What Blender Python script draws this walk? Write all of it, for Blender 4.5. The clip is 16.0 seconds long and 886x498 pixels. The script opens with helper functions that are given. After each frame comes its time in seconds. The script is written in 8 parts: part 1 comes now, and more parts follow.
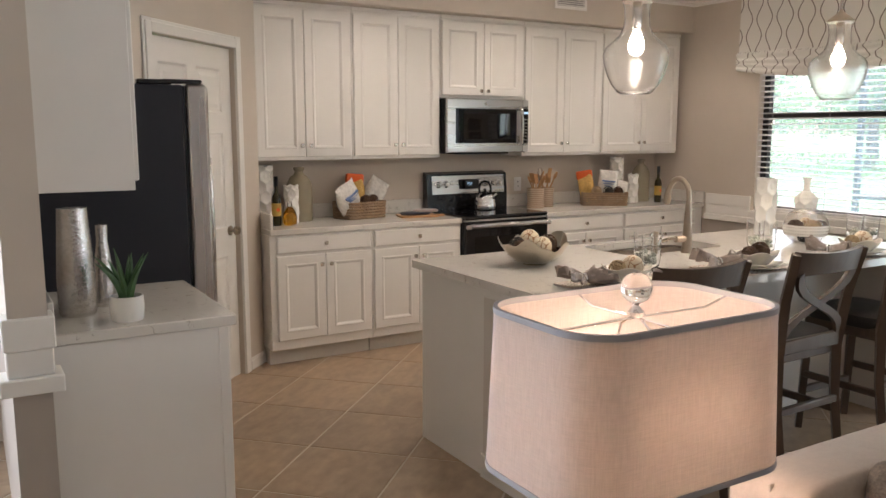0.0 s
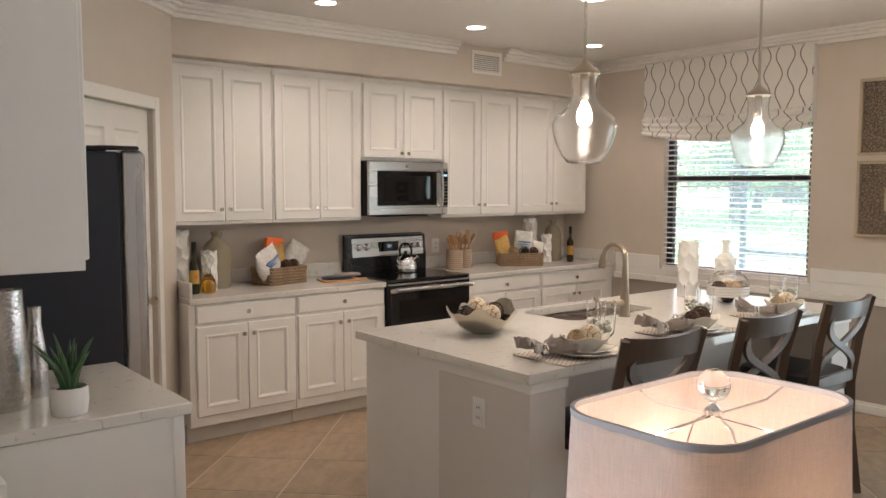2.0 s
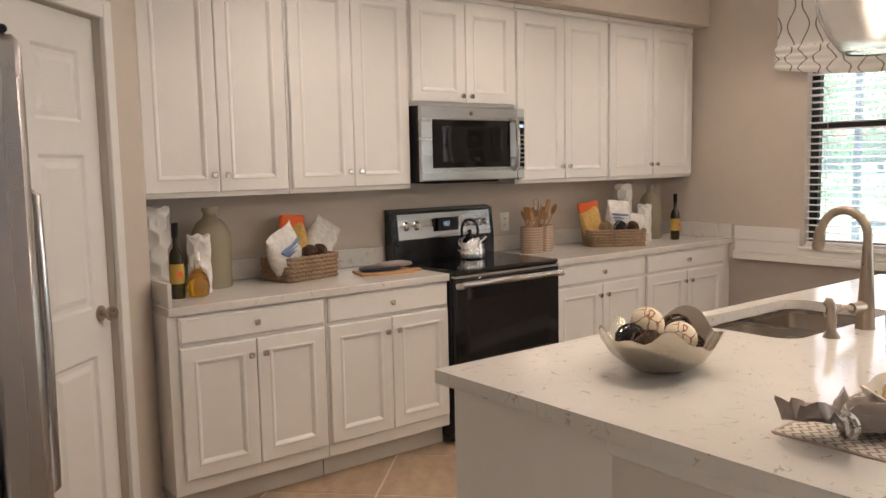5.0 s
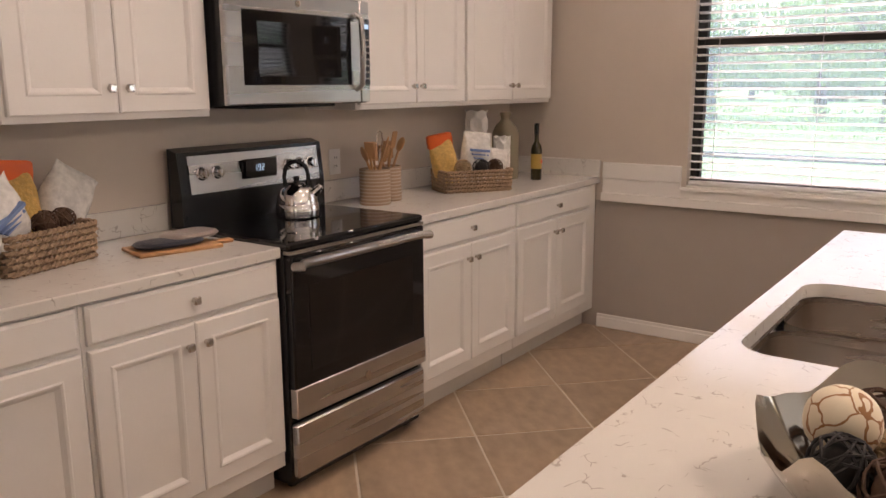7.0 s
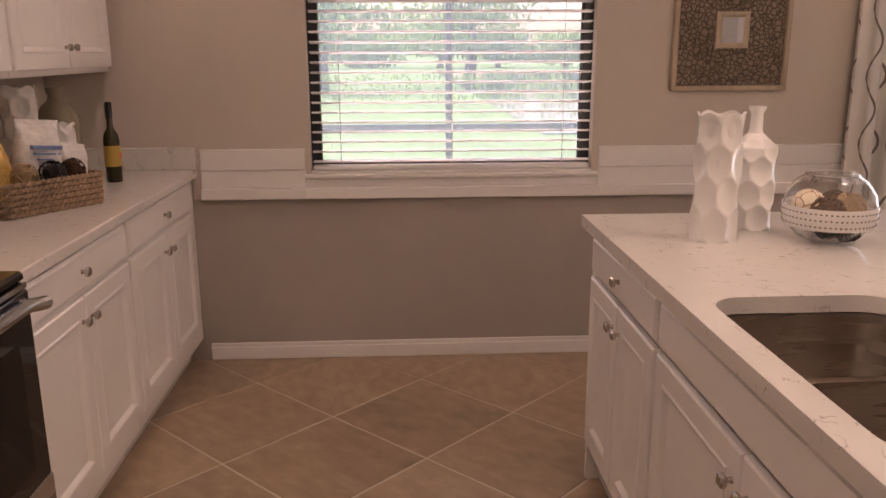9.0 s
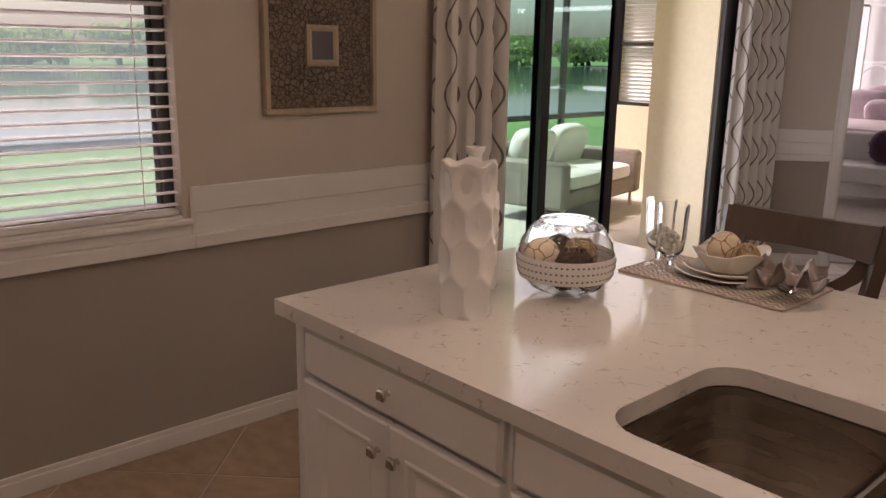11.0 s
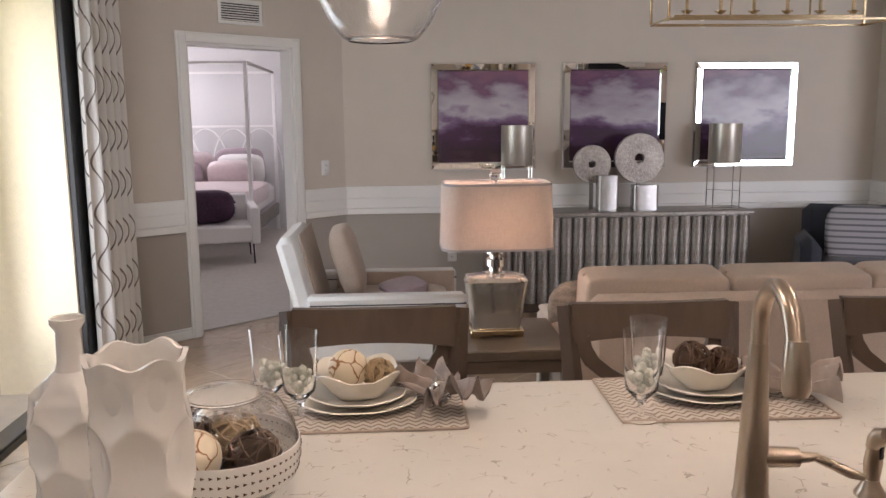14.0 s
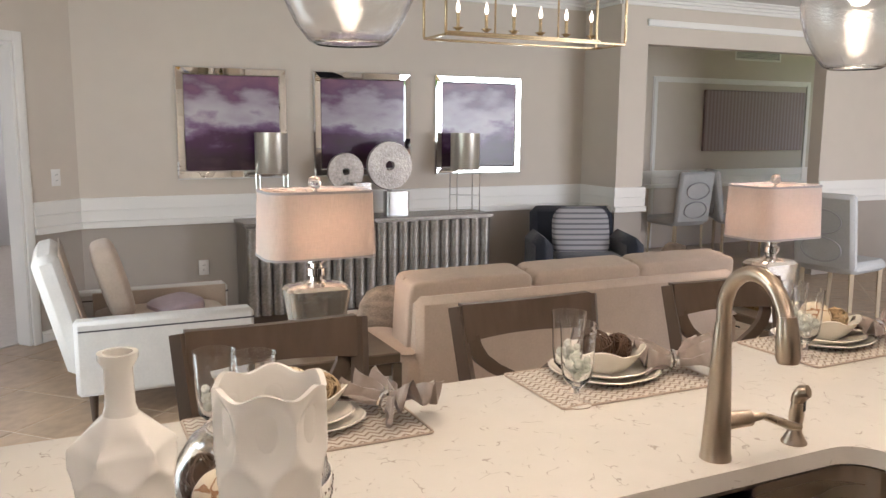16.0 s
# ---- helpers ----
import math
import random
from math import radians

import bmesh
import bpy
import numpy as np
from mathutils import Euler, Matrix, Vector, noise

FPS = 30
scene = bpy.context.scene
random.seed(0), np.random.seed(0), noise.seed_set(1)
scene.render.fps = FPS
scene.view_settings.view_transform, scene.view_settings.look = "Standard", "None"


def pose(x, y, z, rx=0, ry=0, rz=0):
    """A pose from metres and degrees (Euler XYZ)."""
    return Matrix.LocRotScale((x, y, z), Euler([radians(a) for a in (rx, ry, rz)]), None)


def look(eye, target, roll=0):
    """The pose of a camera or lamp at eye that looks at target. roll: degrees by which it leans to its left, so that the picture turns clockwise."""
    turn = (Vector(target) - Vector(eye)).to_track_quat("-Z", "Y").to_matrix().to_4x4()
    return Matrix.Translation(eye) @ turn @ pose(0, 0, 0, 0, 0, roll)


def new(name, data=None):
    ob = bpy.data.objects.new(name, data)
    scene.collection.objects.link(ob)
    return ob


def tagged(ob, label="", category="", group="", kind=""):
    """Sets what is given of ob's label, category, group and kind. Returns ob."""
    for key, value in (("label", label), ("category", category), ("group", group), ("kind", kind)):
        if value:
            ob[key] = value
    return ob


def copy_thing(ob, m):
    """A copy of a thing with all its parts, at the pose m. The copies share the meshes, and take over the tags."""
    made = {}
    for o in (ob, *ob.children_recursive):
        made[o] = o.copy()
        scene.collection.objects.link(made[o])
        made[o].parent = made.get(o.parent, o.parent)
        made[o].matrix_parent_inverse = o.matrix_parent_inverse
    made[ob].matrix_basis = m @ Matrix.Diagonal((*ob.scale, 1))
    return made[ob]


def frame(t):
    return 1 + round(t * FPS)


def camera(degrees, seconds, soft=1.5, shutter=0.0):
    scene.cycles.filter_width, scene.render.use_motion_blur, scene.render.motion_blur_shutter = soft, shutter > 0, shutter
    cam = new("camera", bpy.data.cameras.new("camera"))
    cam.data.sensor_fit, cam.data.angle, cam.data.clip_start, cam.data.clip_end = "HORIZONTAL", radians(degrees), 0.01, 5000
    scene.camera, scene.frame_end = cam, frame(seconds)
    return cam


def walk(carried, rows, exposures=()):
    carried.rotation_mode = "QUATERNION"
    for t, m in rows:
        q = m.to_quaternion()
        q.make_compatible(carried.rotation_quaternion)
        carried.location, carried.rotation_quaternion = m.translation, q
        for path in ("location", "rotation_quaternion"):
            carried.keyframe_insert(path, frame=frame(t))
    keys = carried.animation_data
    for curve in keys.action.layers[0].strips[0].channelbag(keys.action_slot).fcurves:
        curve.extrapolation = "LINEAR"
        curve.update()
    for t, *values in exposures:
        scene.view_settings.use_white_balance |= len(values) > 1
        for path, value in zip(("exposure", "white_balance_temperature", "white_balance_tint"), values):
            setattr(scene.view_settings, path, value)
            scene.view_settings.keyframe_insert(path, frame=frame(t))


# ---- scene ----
cam = camera(57.5, 16.0)
PATH = [
    (0, (-5.737, -5.671, 1.552), (-4.726, -3.97, 1.263), 0.0),
    (0.5, (-5.757, -5.682, 1.587), (-4.786, -3.957, 1.298), 0.6),
    (1, (-5.81, -5.597, 1.613), (-4.802, -3.882, 1.413), 0.7),
    (1.5, (-5.884, -5.499, 1.627), (-4.667, -3.92, 1.469), 0.6),
    (2, (-5.932, -5.413, 1.614), (-4.675, -3.866, 1.457), 0.1),
    (2.5, (-5.847, -5.258, 1.573), (-4.591, -3.712, 1.395), 0.1),
    (3, (-5.686, -5.061, 1.545), (-4.464, -3.49, 1.348), 0.3),
    (3.5, (-5.578, -4.777, 1.526), (-4.364, -3.2, 1.329), -0.1),
    (4, (-5.469, -4.487, 1.508), (-4.27, -2.899, 1.312), -1.1),
    (6.5, (-4.611, -2.983, 1.456), (-3.221, -1.581, 1.137), -0.6),
    (7, (-4.462, -2.667, 1.458), (-2.867, -1.527, 1.059), -0.3),
    (7.5, (-4.267, -2.395, 1.456), (-2.595, -1.39, 1.018), -0.6),
    (8, (-4.117, -2.062, 1.429), (-2.338, -1.262, 0.987), -0.3),
    (8.5, (-3.962, -1.774, 1.444), (-2.06, -1.353, 0.993), -0.8),
    (9, (-3.717, -1.573, 1.432), (-1.776, -1.671, 0.957), -0.2),
    (11.5, (-2.618, -1.178, 1.516), (-1.422, -2.725, 1.097), 0.5),
    (12, (-2.425, -1.296, 1.52), (-1.535, -3.05, 1.159), -0.3),
    (12.5, (-2.291, -1.381, 1.541), (-1.644, -3.24, 1.187), -0.3),
    (13, (-2.128, -1.386, 1.543), (-1.848, -3.347, 1.271), -0.5),
    (13.5, (-1.986, -1.361, 1.549), (-1.873, -3.336, 1.257), -0.6),
    (14, (-1.864, -1.423, 1.562), (-1.978, -3.394, 1.241), -0.5),
    (14.5, (-1.755, -1.474, 1.546), (-2.108, -3.422, 1.265), 0.2),
    (15, (-1.548, -1.446, 1.55), (-2.141, -3.335, 1.273), 0.5),
    (15.5, (-1.422, -1.488, 1.543), (-2.136, -3.334, 1.256), 1.7),
    (16, (-1.322, -1.552, 1.56), (-2.17, -3.337, 1.258), 0.4),
]
EXPOSURES = [(0, 1.5, 6150, 17), (4, 1.62, 6250, 18), (6.5, 1.5, 6500, 25), (7.5, 1.25, 6700, 31), (9, 1.02, 7150, 41), (11.5, 0.3, 7050, 33), (12.5, 0.45, 7000, 31), (13, 0.85, 6450, 22), (13.8, 1.1, 6350, 25), (15, 1.45, 6350, 21), (16, 1.6, 6350, 19)]
walk(cam, [(t, look(eye, target, roll)) for t, eye, target, roll in PATH], EXPOSURES)

# ---- world, sun and large lights ----
world = bpy.data.worlds.new("world")
scene.world = world
world.use_nodes = True
wn = world.node_tree.nodes
wl = world.node_tree.links
sky = wn.new("ShaderNodeTexSky")
sky.sky_type = "NISHITA"
sky.sun_disc = False
sky.sun_elevation, sky.sun_rotation = radians(52), radians(60)
sky.air_density, sky.dust_density = 1.0, 3.0
wn["Background"].inputs["Strength"].default_value = 0.15
wl.new(sky.outputs[0], wn["Background"].inputs["Color"])


def lamp(name, kind, m, energy, color, **more):
    data = bpy.data.lights.new(name, kind)
    data.energy, data.color = energy, color
    for key, value in more.items():
        if key == "size":
            data.size = value
        elif key == "size_y":
            data.shape = "RECTANGLE"
            data.size_y = value
        elif key == "angle":
            data.angle = value
        elif key == "radius":
            data.shadow_soft_size = value
        elif key == "spot":
            data.spot_size, data.spot_blend = value, 0.6
    ob = new(name, data)
    ob.matrix_world = m
    return ob


SUN_DIR = Vector((math.cos(radians(52)) * math.sin(radians(60)), math.cos(radians(52)) * math.cos(radians(60)), math.sin(radians(52))))
lamp("sun", "SUN", look(SUN_DIR * 30, (0, 0, 0)), 4.6, (1.0, 0.95, 0.88), angle=radians(12))
DOWN_W = 7.5
# Added fill that brightens the bedroom from a wall out of view.
lamp("bedroom_fill", "AREA", look((3.25, -12.4, 1.5), (0, -12.0, 1.3)), 70, (0.95, 0.97, 1.0), size=1.3, size_y=1.6)
# Added fill for the living room's back wall, set in an unseen opening.
lamp("dining_fill", "AREA", look((-8.3, -1.08, 1.5), (-6.3, -8.0, 1.35)), 72, (0.88, 0.95, 1.0), size=2.7, size_y=1.75)
lamp("slider_daylight", "AREA", look((0.03, -5.0, 1.2), (-4.0, -6.2, 1.2)), 17, (0.84, 0.96, 1.0), size=2.1, size_y=1.9)

# ---- materials ----


def material(name, base=(0.5, 0.5, 0.5), rough=0.5, metal=0.0, grain=0.0, scale=20.0, bump=0.0, bump_scale=200.0, spec=0.5,
             random_tint=0.0, emit=None, strength=0.0, stretch=None, transmission=0.0, ior=1.45, sheen=0.0):
    """A procedural surface: colour varied at two scales, fine relief, and gloss."""
    m = bpy.data.materials.new(name)
    m.use_nodes = True
    n, l = m.node_tree.nodes, m.node_tree.links
    b = n["Principled BSDF"]
    b.inputs["Base Color"].default_value = (*base, 1)
    b.inputs["Roughness"].default_value = rough
    b.inputs["Metallic"].default_value = metal
    b.inputs["Specular IOR Level"].default_value = spec
    b.inputs["Transmission Weight"].default_value = transmission
    b.inputs["IOR"].default_value = ior
    b.inputs["Sheen Weight"].default_value = sheen
    if emit:
        b.inputs["Emission Color"].default_value = (*emit, 1)
        b.inputs["Emission Strength"].default_value = strength
    coord = n.new("ShaderNodeTexCoord")
    src = coord.outputs["Object"]
    if stretch:
        mapping = n.new("ShaderNodeMapping")
        mapping.inputs["Scale"].default_value = stretch
        l.new(src, mapping.inputs[0])
        src = mapping.outputs[0]
    if grain:
        fine, wide = n.new("ShaderNodeTexNoise"), n.new("ShaderNodeTexNoise")
        fine.inputs["Scale"].default_value, wide.inputs["Scale"].default_value = scale, scale / 9
        fine.inputs["Detail"].default_value = 4
        l.new(src, fine.inputs["Vector"]), l.new(src, wide.inputs["Vector"])
        add = n.new("ShaderNodeMath")
        add.operation = "ADD"
        l.new(fine.outputs["Fac"], add.inputs[0]), l.new(wide.outputs["Fac"], add.inputs[1])
        ramp = n.new("ShaderNodeMapRange")
        ramp.inputs["From Min"].default_value, ramp.inputs["From Max"].default_value = 0.6, 1.4
        ramp.inputs["To Min"].default_value, ramp.inputs["To Max"].default_value = 1 - grain, 1 + grain
        l.new(add.outputs[0], ramp.inputs["Value"])
        value = ramp.outputs[0]
        if random_tint:
            info = n.new("ShaderNodeObjectInfo")
            rr = n.new("ShaderNodeMapRange")
            rr.inputs["To Min"].default_value, rr.inputs["To Max"].default_value = 1 - random_tint, 1 + random_tint
            l.new(info.outputs["Random"], rr.inputs["Value"])
            mul = n.new("ShaderNodeMath")
            mul.operation = "MULTIPLY"
            l.new(value, mul.inputs[0]), l.new(rr.outputs[0], mul.inputs[1])
            value = mul.outputs[0]
        hue = n.new("ShaderNodeHueSaturation")
        hue.inputs["Color"].default_value = (*base, 1)
        l.new(value, hue.inputs["Value"])
        l.new(hue.outputs[0], b.inputs["Base Color"])
        rg = n.new("ShaderNodeMapRange")
        rg.inputs["To Min"].default_value, rg.inputs["To Max"].default_value = max(0.02, rough - 0.08), min(1, rough + 0.08)
        l.new(wide.outputs["Fac"], rg.inputs["Value"])
        l.new(rg.outputs[0], b.inputs["Roughness"])
    if bump:
        t = n.new("ShaderNodeTexNoise")
        t.inputs["Scale"].default_value = bump_scale
        t.inputs["Detail"].default_value = 3
        l.new(src, t.inputs["Vector"])
        bp = n.new("ShaderNodeBump")
        bp.inputs["Strength"].default_value = bump
        bp.inputs["Distance"].default_value = 0.004
        l.new(t.outputs["Fac"], bp.inputs["Height"])
        l.new(bp.outputs[0], b.inputs["Normal"])
    return m


def nodes_of(m):
    return m.node_tree.nodes, m.node_tree.links, m.node_tree.nodes["Principled BSDF"]


def math_node(n, l, op, a, b=None):
    k = n.new("ShaderNodeMath")
    k.operation = op
    for i, v in enumerate((a, b)):
        if v is None:
            continue
        if isinstance(v, (int, float)):
            k.inputs[i].default_value = v
        else:
            l.new(v, k.inputs[i])
    return k.outputs[0]


PAINT = material("beige_wall_paint", (0.60, 0.53, 0.455), 0.62, grain=0.03, scale=6, bump=0.12, bump_scale=260)
PAINT_LOW = material("taupe_wall_paint", (0.40, 0.355, 0.31), 0.62, grain=0.03, scale=6, bump=0.12, bump_scale=260)
PILASTER = material("pale_greige_paint", (0.66, 0.615, 0.565), 0.55, grain=0.02, scale=6, bump=0.1, bump_scale=260)
CEILING = material("ceiling_paint", (0.74, 0.72, 0.69), 0.8, grain=0.02, scale=5, bump=0.3, bump_scale=120)
TRIM = material("white_trim_paint", (0.80, 0.78, 0.74), 0.38, grain=0.015, scale=9, bump=0.03)
CABINET = material("white_cabinet_paint", (0.80, 0.775, 0.735), 0.33, grain=0.02, scale=7, bump=0.04, bump_scale=90)
# Toe kicks take a darker greige than the cabinet fronts.
TOE = material("cabinet_toe_greige", (0.62, 0.59, 0.54), 0.5, grain=0.03)
STEEL = material("brushed_steel", (0.50, 0.48, 0.46), 0.28, 1.0, grain=0.015, scale=8, stretch=(6, 6, 0.5))
STEEL_H = material("brushed_steel_across", (0.50, 0.48, 0.46), 0.28, 1.0, grain=0.04, scale=8, stretch=(0.5, 1, 14))
SINK = material("sink_steel", (0.50, 0.44, 0.38), 0.28, 1.0, grain=0.015, scale=20, stretch=(1, 1, 12))
CHROME = material("chrome", (0.82, 0.81, 0.80), 0.06, 1.0)
NICKEL = material("brushed_nickel", (0.43, 0.355, 0.28), 0.30, 1.0, grain=0.04, scale=60)
KNOB = material("satin_nickel", (0.58, 0.54, 0.49), 0.22, 1.0)
BLACK_GLASS = material("black_glass", (0.006, 0.006, 0.007), 0.05, spec=0.6)
BLACK = material("black_enamel", (0.012, 0.012, 0.013), 0.22, grain=0.1, scale=30)
FRIDGE_SIDE = material("dark_fridge_side", (0.008, 0.009, 0.014), 0.42, grain=0.08, scale=20, bump=0.2, bump_scale=400)
BRONZE = material("dark_bronze_aluminium", (0.022, 0.022, 0.022), 0.35, grain=0.1, scale=12)
GLASS = material("clear_glass", (1, 1, 1), 0.0, transmission=1.0, ior=1.45)
GLASS_TINT = material("green_tinted_glass", (0.58, 0.95, 0.88), 0.0, transmission=1.0, ior=1.45)
ESPRESSO = material("dark_stained_wood", (0.088, 0.060, 0.043), 0.34, grain=0.28, scale=26, stretch=(1, 1, 0.15), bump=0.12, bump_scale=60)
SEAT_LEATHER = material("black_leather", (0.016, 0.014, 0.013), 0.45, grain=0.15, scale=40, bump=0.25, bump_scale=240)
TABLE_WOOD = material("walnut_stained_wood", (0.13, 0.095, 0.066), 0.38, grain=0.25, scale=24, stretch=(0.15, 1, 1), bump=0.1, bump_scale=70)
OAK = material("light_wood", (0.46, 0.25, 0.11), 0.5, grain=0.22, scale=40, stretch=(1, 1, 0.2))
WHITE_CERAMIC = material("white_glazed_ceramic", (0.80, 0.78, 0.74), 0.09, grain=0.02, scale=20)
PLATE = material("ivory_ceramic", (0.78, 0.74, 0.66), 0.16, grain=0.03, scale=30)
LINEN = material("sofa_linen", (0.48, 0.385, 0.31), 0.85, grain=0.09, scale=90, bump=0.35, bump_scale=900, sheen=0.2)
LINEN_PALE = material("pale_chair_linen", (0.66, 0.64, 0.61), 0.85, grain=0.06, scale=90, bump=0.3, bump_scale=900, sheen=0.2)
NAVY = material("navy_upholstery", (0.025, 0.028, 0.04), 0.8, grain=0.2, scale=90, bump=0.3, bump_scale=800, sheen=0.2)
NAPKIN = material("taupe_satin_napkin", (0.29, 0.235, 0.205), 0.42, grain=0.15, scale=60, bump=0.2, bump_scale=400, sheen=0.3)
CARPET = material("bedroom_carpet", (0.52, 0.48, 0.43), 0.95, grain=0.12, scale=150, bump=0.6, bump_scale=700)
SATIN = material("mauve_satin", (0.36, 0.285, 0.31), 0.5, grain=0.15, scale=20)
PURPLE = material("purple_fur", (0.075, 0.035, 0.065), 0.85, grain=0.45, scale=60, bump=1.0, bump_scale=180)
WHITE_FABRIC = material("white_fabric", (0.78, 0.76, 0.74), 0.8, grain=0.04, scale=60, bump=0.25, bump_scale=500)
SILVER_LEAF = material("hammered_silver", (0.56, 0.54, 0.52), 0.24, 1.0, grain=0.2, scale=70, bump=0.8, bump_scale=90)
OUTLET = material("white_plastic", (0.78, 0.76, 0.73), 0.3)
DARK_HOLE = material("dark_slot", (0.02, 0.02, 0.02), 0.6)
GOLD = material("champagne_gold", (0.70, 0.56, 0.36), 0.18, 1.0, grain=0.05, scale=40)
GREY_BRONZE = material("weathered_silver_bronze", (0.30, 0.27, 0.24), 0.34, 0.75, grain=0.4, scale=60, bump=0.9, bump_scale=110)
CREAM_STUCCO = material("cream_stucco", (0.78, 0.70, 0.50), 0.9, grain=0.06, scale=25, bump=0.6, bump_scale=120)
CONCRETE = material("lanai_pavers", (0.50, 0.47, 0.41), 0.8, grain=0.1, scale=12, bump=0.3)
GRASS = material("lawn", (0.09, 0.20, 0.05), 0.9, grain=0.35, scale=3, bump=0.6, bump_scale=60)
# Bluish see-through sheet: its colour lays haze over the outdoor view.
HAZE_SCREEN = material("haze_screen_sheet", (0.62, 0.66, 0.68), 0.8, grain=0.04, scale=900)
n_, l_, b_ = nodes_of(HAZE_SCREEN)
screen_thin, screen_mix, screen_open = n_.new("ShaderNodeBsdfTranslucent"), n_.new("ShaderNodeMixShader"), n_.new("ShaderNodeBsdfTransparent")
screen_thin.inputs["Color"].default_value = (0.36, 0.52, 0.60, 1)
screen_mix.inputs[0].default_value = 0.25
l_.new(screen_open.outputs[0], screen_mix.inputs[1]), l_.new(screen_thin.outputs[0], screen_mix.inputs[2])
l_.new(screen_mix.outputs[0], n_["Material Output"].inputs["Surface"])
LEAF = material("foliage", (0.12, 0.19, 0.075), 0.6, grain=0.35, scale=5)
n_, l_, b_ = nodes_of(LEAF)
thin_leaf, leaf_mix = n_.new("ShaderNodeBsdfTranslucent"), n_.new("ShaderNodeMixShader")
thin_leaf.inputs["Color"].default_value = (0.24, 0.40, 0.13, 1)
leaf_mix.inputs[0].default_value = 0.55
l_.new(b_.outputs[0], leaf_mix.inputs[1]), l_.new(thin_leaf.outputs[0], leaf_mix.inputs[2])
l_.new(leaf_mix.outputs[0], n_["Material Output"].inputs["Surface"])
WATER = material("lake_water", (0.04, 0.07, 0.075), 0.06, bump=0.15, bump_scale=1.5)
BARK = material("bark", (0.10, 0.075, 0.055), 0.9, grain=0.3, scale=10)
WICKER = material("grey_wicker", (0.27, 0.235, 0.20), 0.7, grain=0.3, scale=60, bump=1.0, bump_scale=150)
BASKET = material("woven_seagrass", (0.30, 0.205, 0.125), 0.75, grain=0.35, scale=70, bump=0.5, bump_scale=200)
TWIG = material("brown_vine", (0.085, 0.045, 0.025), 0.7, grain=0.4, scale=40)
TWIG_DARK = material("black_vine", (0.018, 0.016, 0.015), 0.7, grain=0.4, scale=40)
TWIG_TAN = material("tan_vine", (0.42, 0.30, 0.17), 0.7, grain=0.3, scale=50, bump=0.8, bump_scale=180)
GREEN_LEAF = material("succulent_leaf", (0.055, 0.12, 0.045), 0.42, grain=0.3, scale=30, stretch=(1, 1, 0.3))
SOIL = material("potting_soil", (0.04, 0.03, 0.02), 0.95, grain=0.4, scale=60, bump=1)
JUG = material("olive_grey_glass_jug", (0.31, 0.27, 0.19), 0.12, grain=0.1, scale=9)
BOTTLE_DARK = material("dark_oil_bottle", (0.028, 0.022, 0.006), 0.06, spec=0.6)
BOTTLE_LABEL = material("yellow_label", (0.46, 0.30, 0.06), 0.5)
OIL = material("golden_oil", (0.85, 0.45, 0.02), 0.03, transmission=0.85, ior=1.45)
PASTA = material("dry_pasta", (0.68, 0.43, 0.12), 0.5, grain=0.3, scale=60, bump=1.0, bump_scale=120)
ORANGE = material("orange_paper", (0.75, 0.13, 0.02), 0.4, grain=0.05)
BAG = material("clear_white_bag", (0.70, 0.68, 0.64), 0.18, grain=0.30, scale=45, bump=0.9, bump_scale=28)
BLUE_INK = material("blue_print", (0.16, 0.24, 0.45), 0.5)
BULB = material("frosted_bulb", (1, 0.95, 0.85), 0.4, emit=(1.0, 0.84, 0.62), strength=90)
DOWNLIGHT = material("downlight_lens", (1, 1, 1), 0.4, emit=(1.0, 0.90, 0.76), strength=9)
CLOCK = material("blue_clock_digits", (0.2, 0.3, 0.4), 0.4, emit=(0.55, 0.8, 1.0), strength=0.35)
BLIND = material("white_blind_slat", (0.80, 0.79, 0.77), 0.4, grain=0.02)
NAIL = material('dark_nailhead', (0.08, 0.07, 0.06), 0.3, 0.9)
TAPE_DARK = material('dark_braid', (0.06, 0.055, 0.06), 0.7, grain=0.4, scale=150)
SILVER_GLASS = material('silvered_glass', (0.52, 0.48, 0.42), 0.34, 0.6, grain=0.25, scale=25, stretch=(1, 1, 0.2))
BED_WALL = material('pale_grey_wall_paint', (0.60, 0.59, 0.58), 0.65, grain=0.02)
SATIN_PALE = material('pale_mauve_satin', (0.62, 0.52, 0.52), 0.5, grain=0.1, scale=20)
CANDLE = material('candle_bulb', (1, 0.95, 0.85), 0.3, emit=(1.0, 0.86, 0.68), strength=1.5)
SHADE = material("linen_lampshade", (0.54, 0.49, 0.46), 0.85, grain=0.05, scale=40, bump=0.4, bump_scale=700)
n_, l_, b_ = nodes_of(SHADE)
shade_co = n_.new("ShaderNodeTexCoord")
threads = []
for stretch_ in ((35, 35, 900), (420, 420, 30)):
    mp_, nz_ = n_.new("ShaderNodeMapping"), n_.new("ShaderNodeTexNoise")
    mp_.inputs["Scale"].default_value = stretch_
    nz_.inputs["Scale"].default_value, nz_.inputs["Detail"].default_value = 1.0, 2
    l_.new(shade_co.outputs["Object"], mp_.inputs[0]), l_.new(mp_.outputs[0], nz_.inputs["Vector"])
    threads.append(nz_.outputs["Fac"])
weave = n_.new("ShaderNodeMapRange")
weave.inputs["From Min"].default_value, weave.inputs["From Max"].default_value = 0.7, 1.3
weave.inputs["To Min"].default_value, weave.inputs["To Max"].default_value = 0.90, 1.07
l_.new(math_node(n_, l_, "ADD", threads[0], threads[1]), weave.inputs["Value"])
translucent = n_.new("ShaderNodeBsdfTranslucent")
translucent.inputs["Color"].default_value = (0.86, 0.74, 0.64, 1)
mix_ = n_.new("ShaderNodeMixShader")
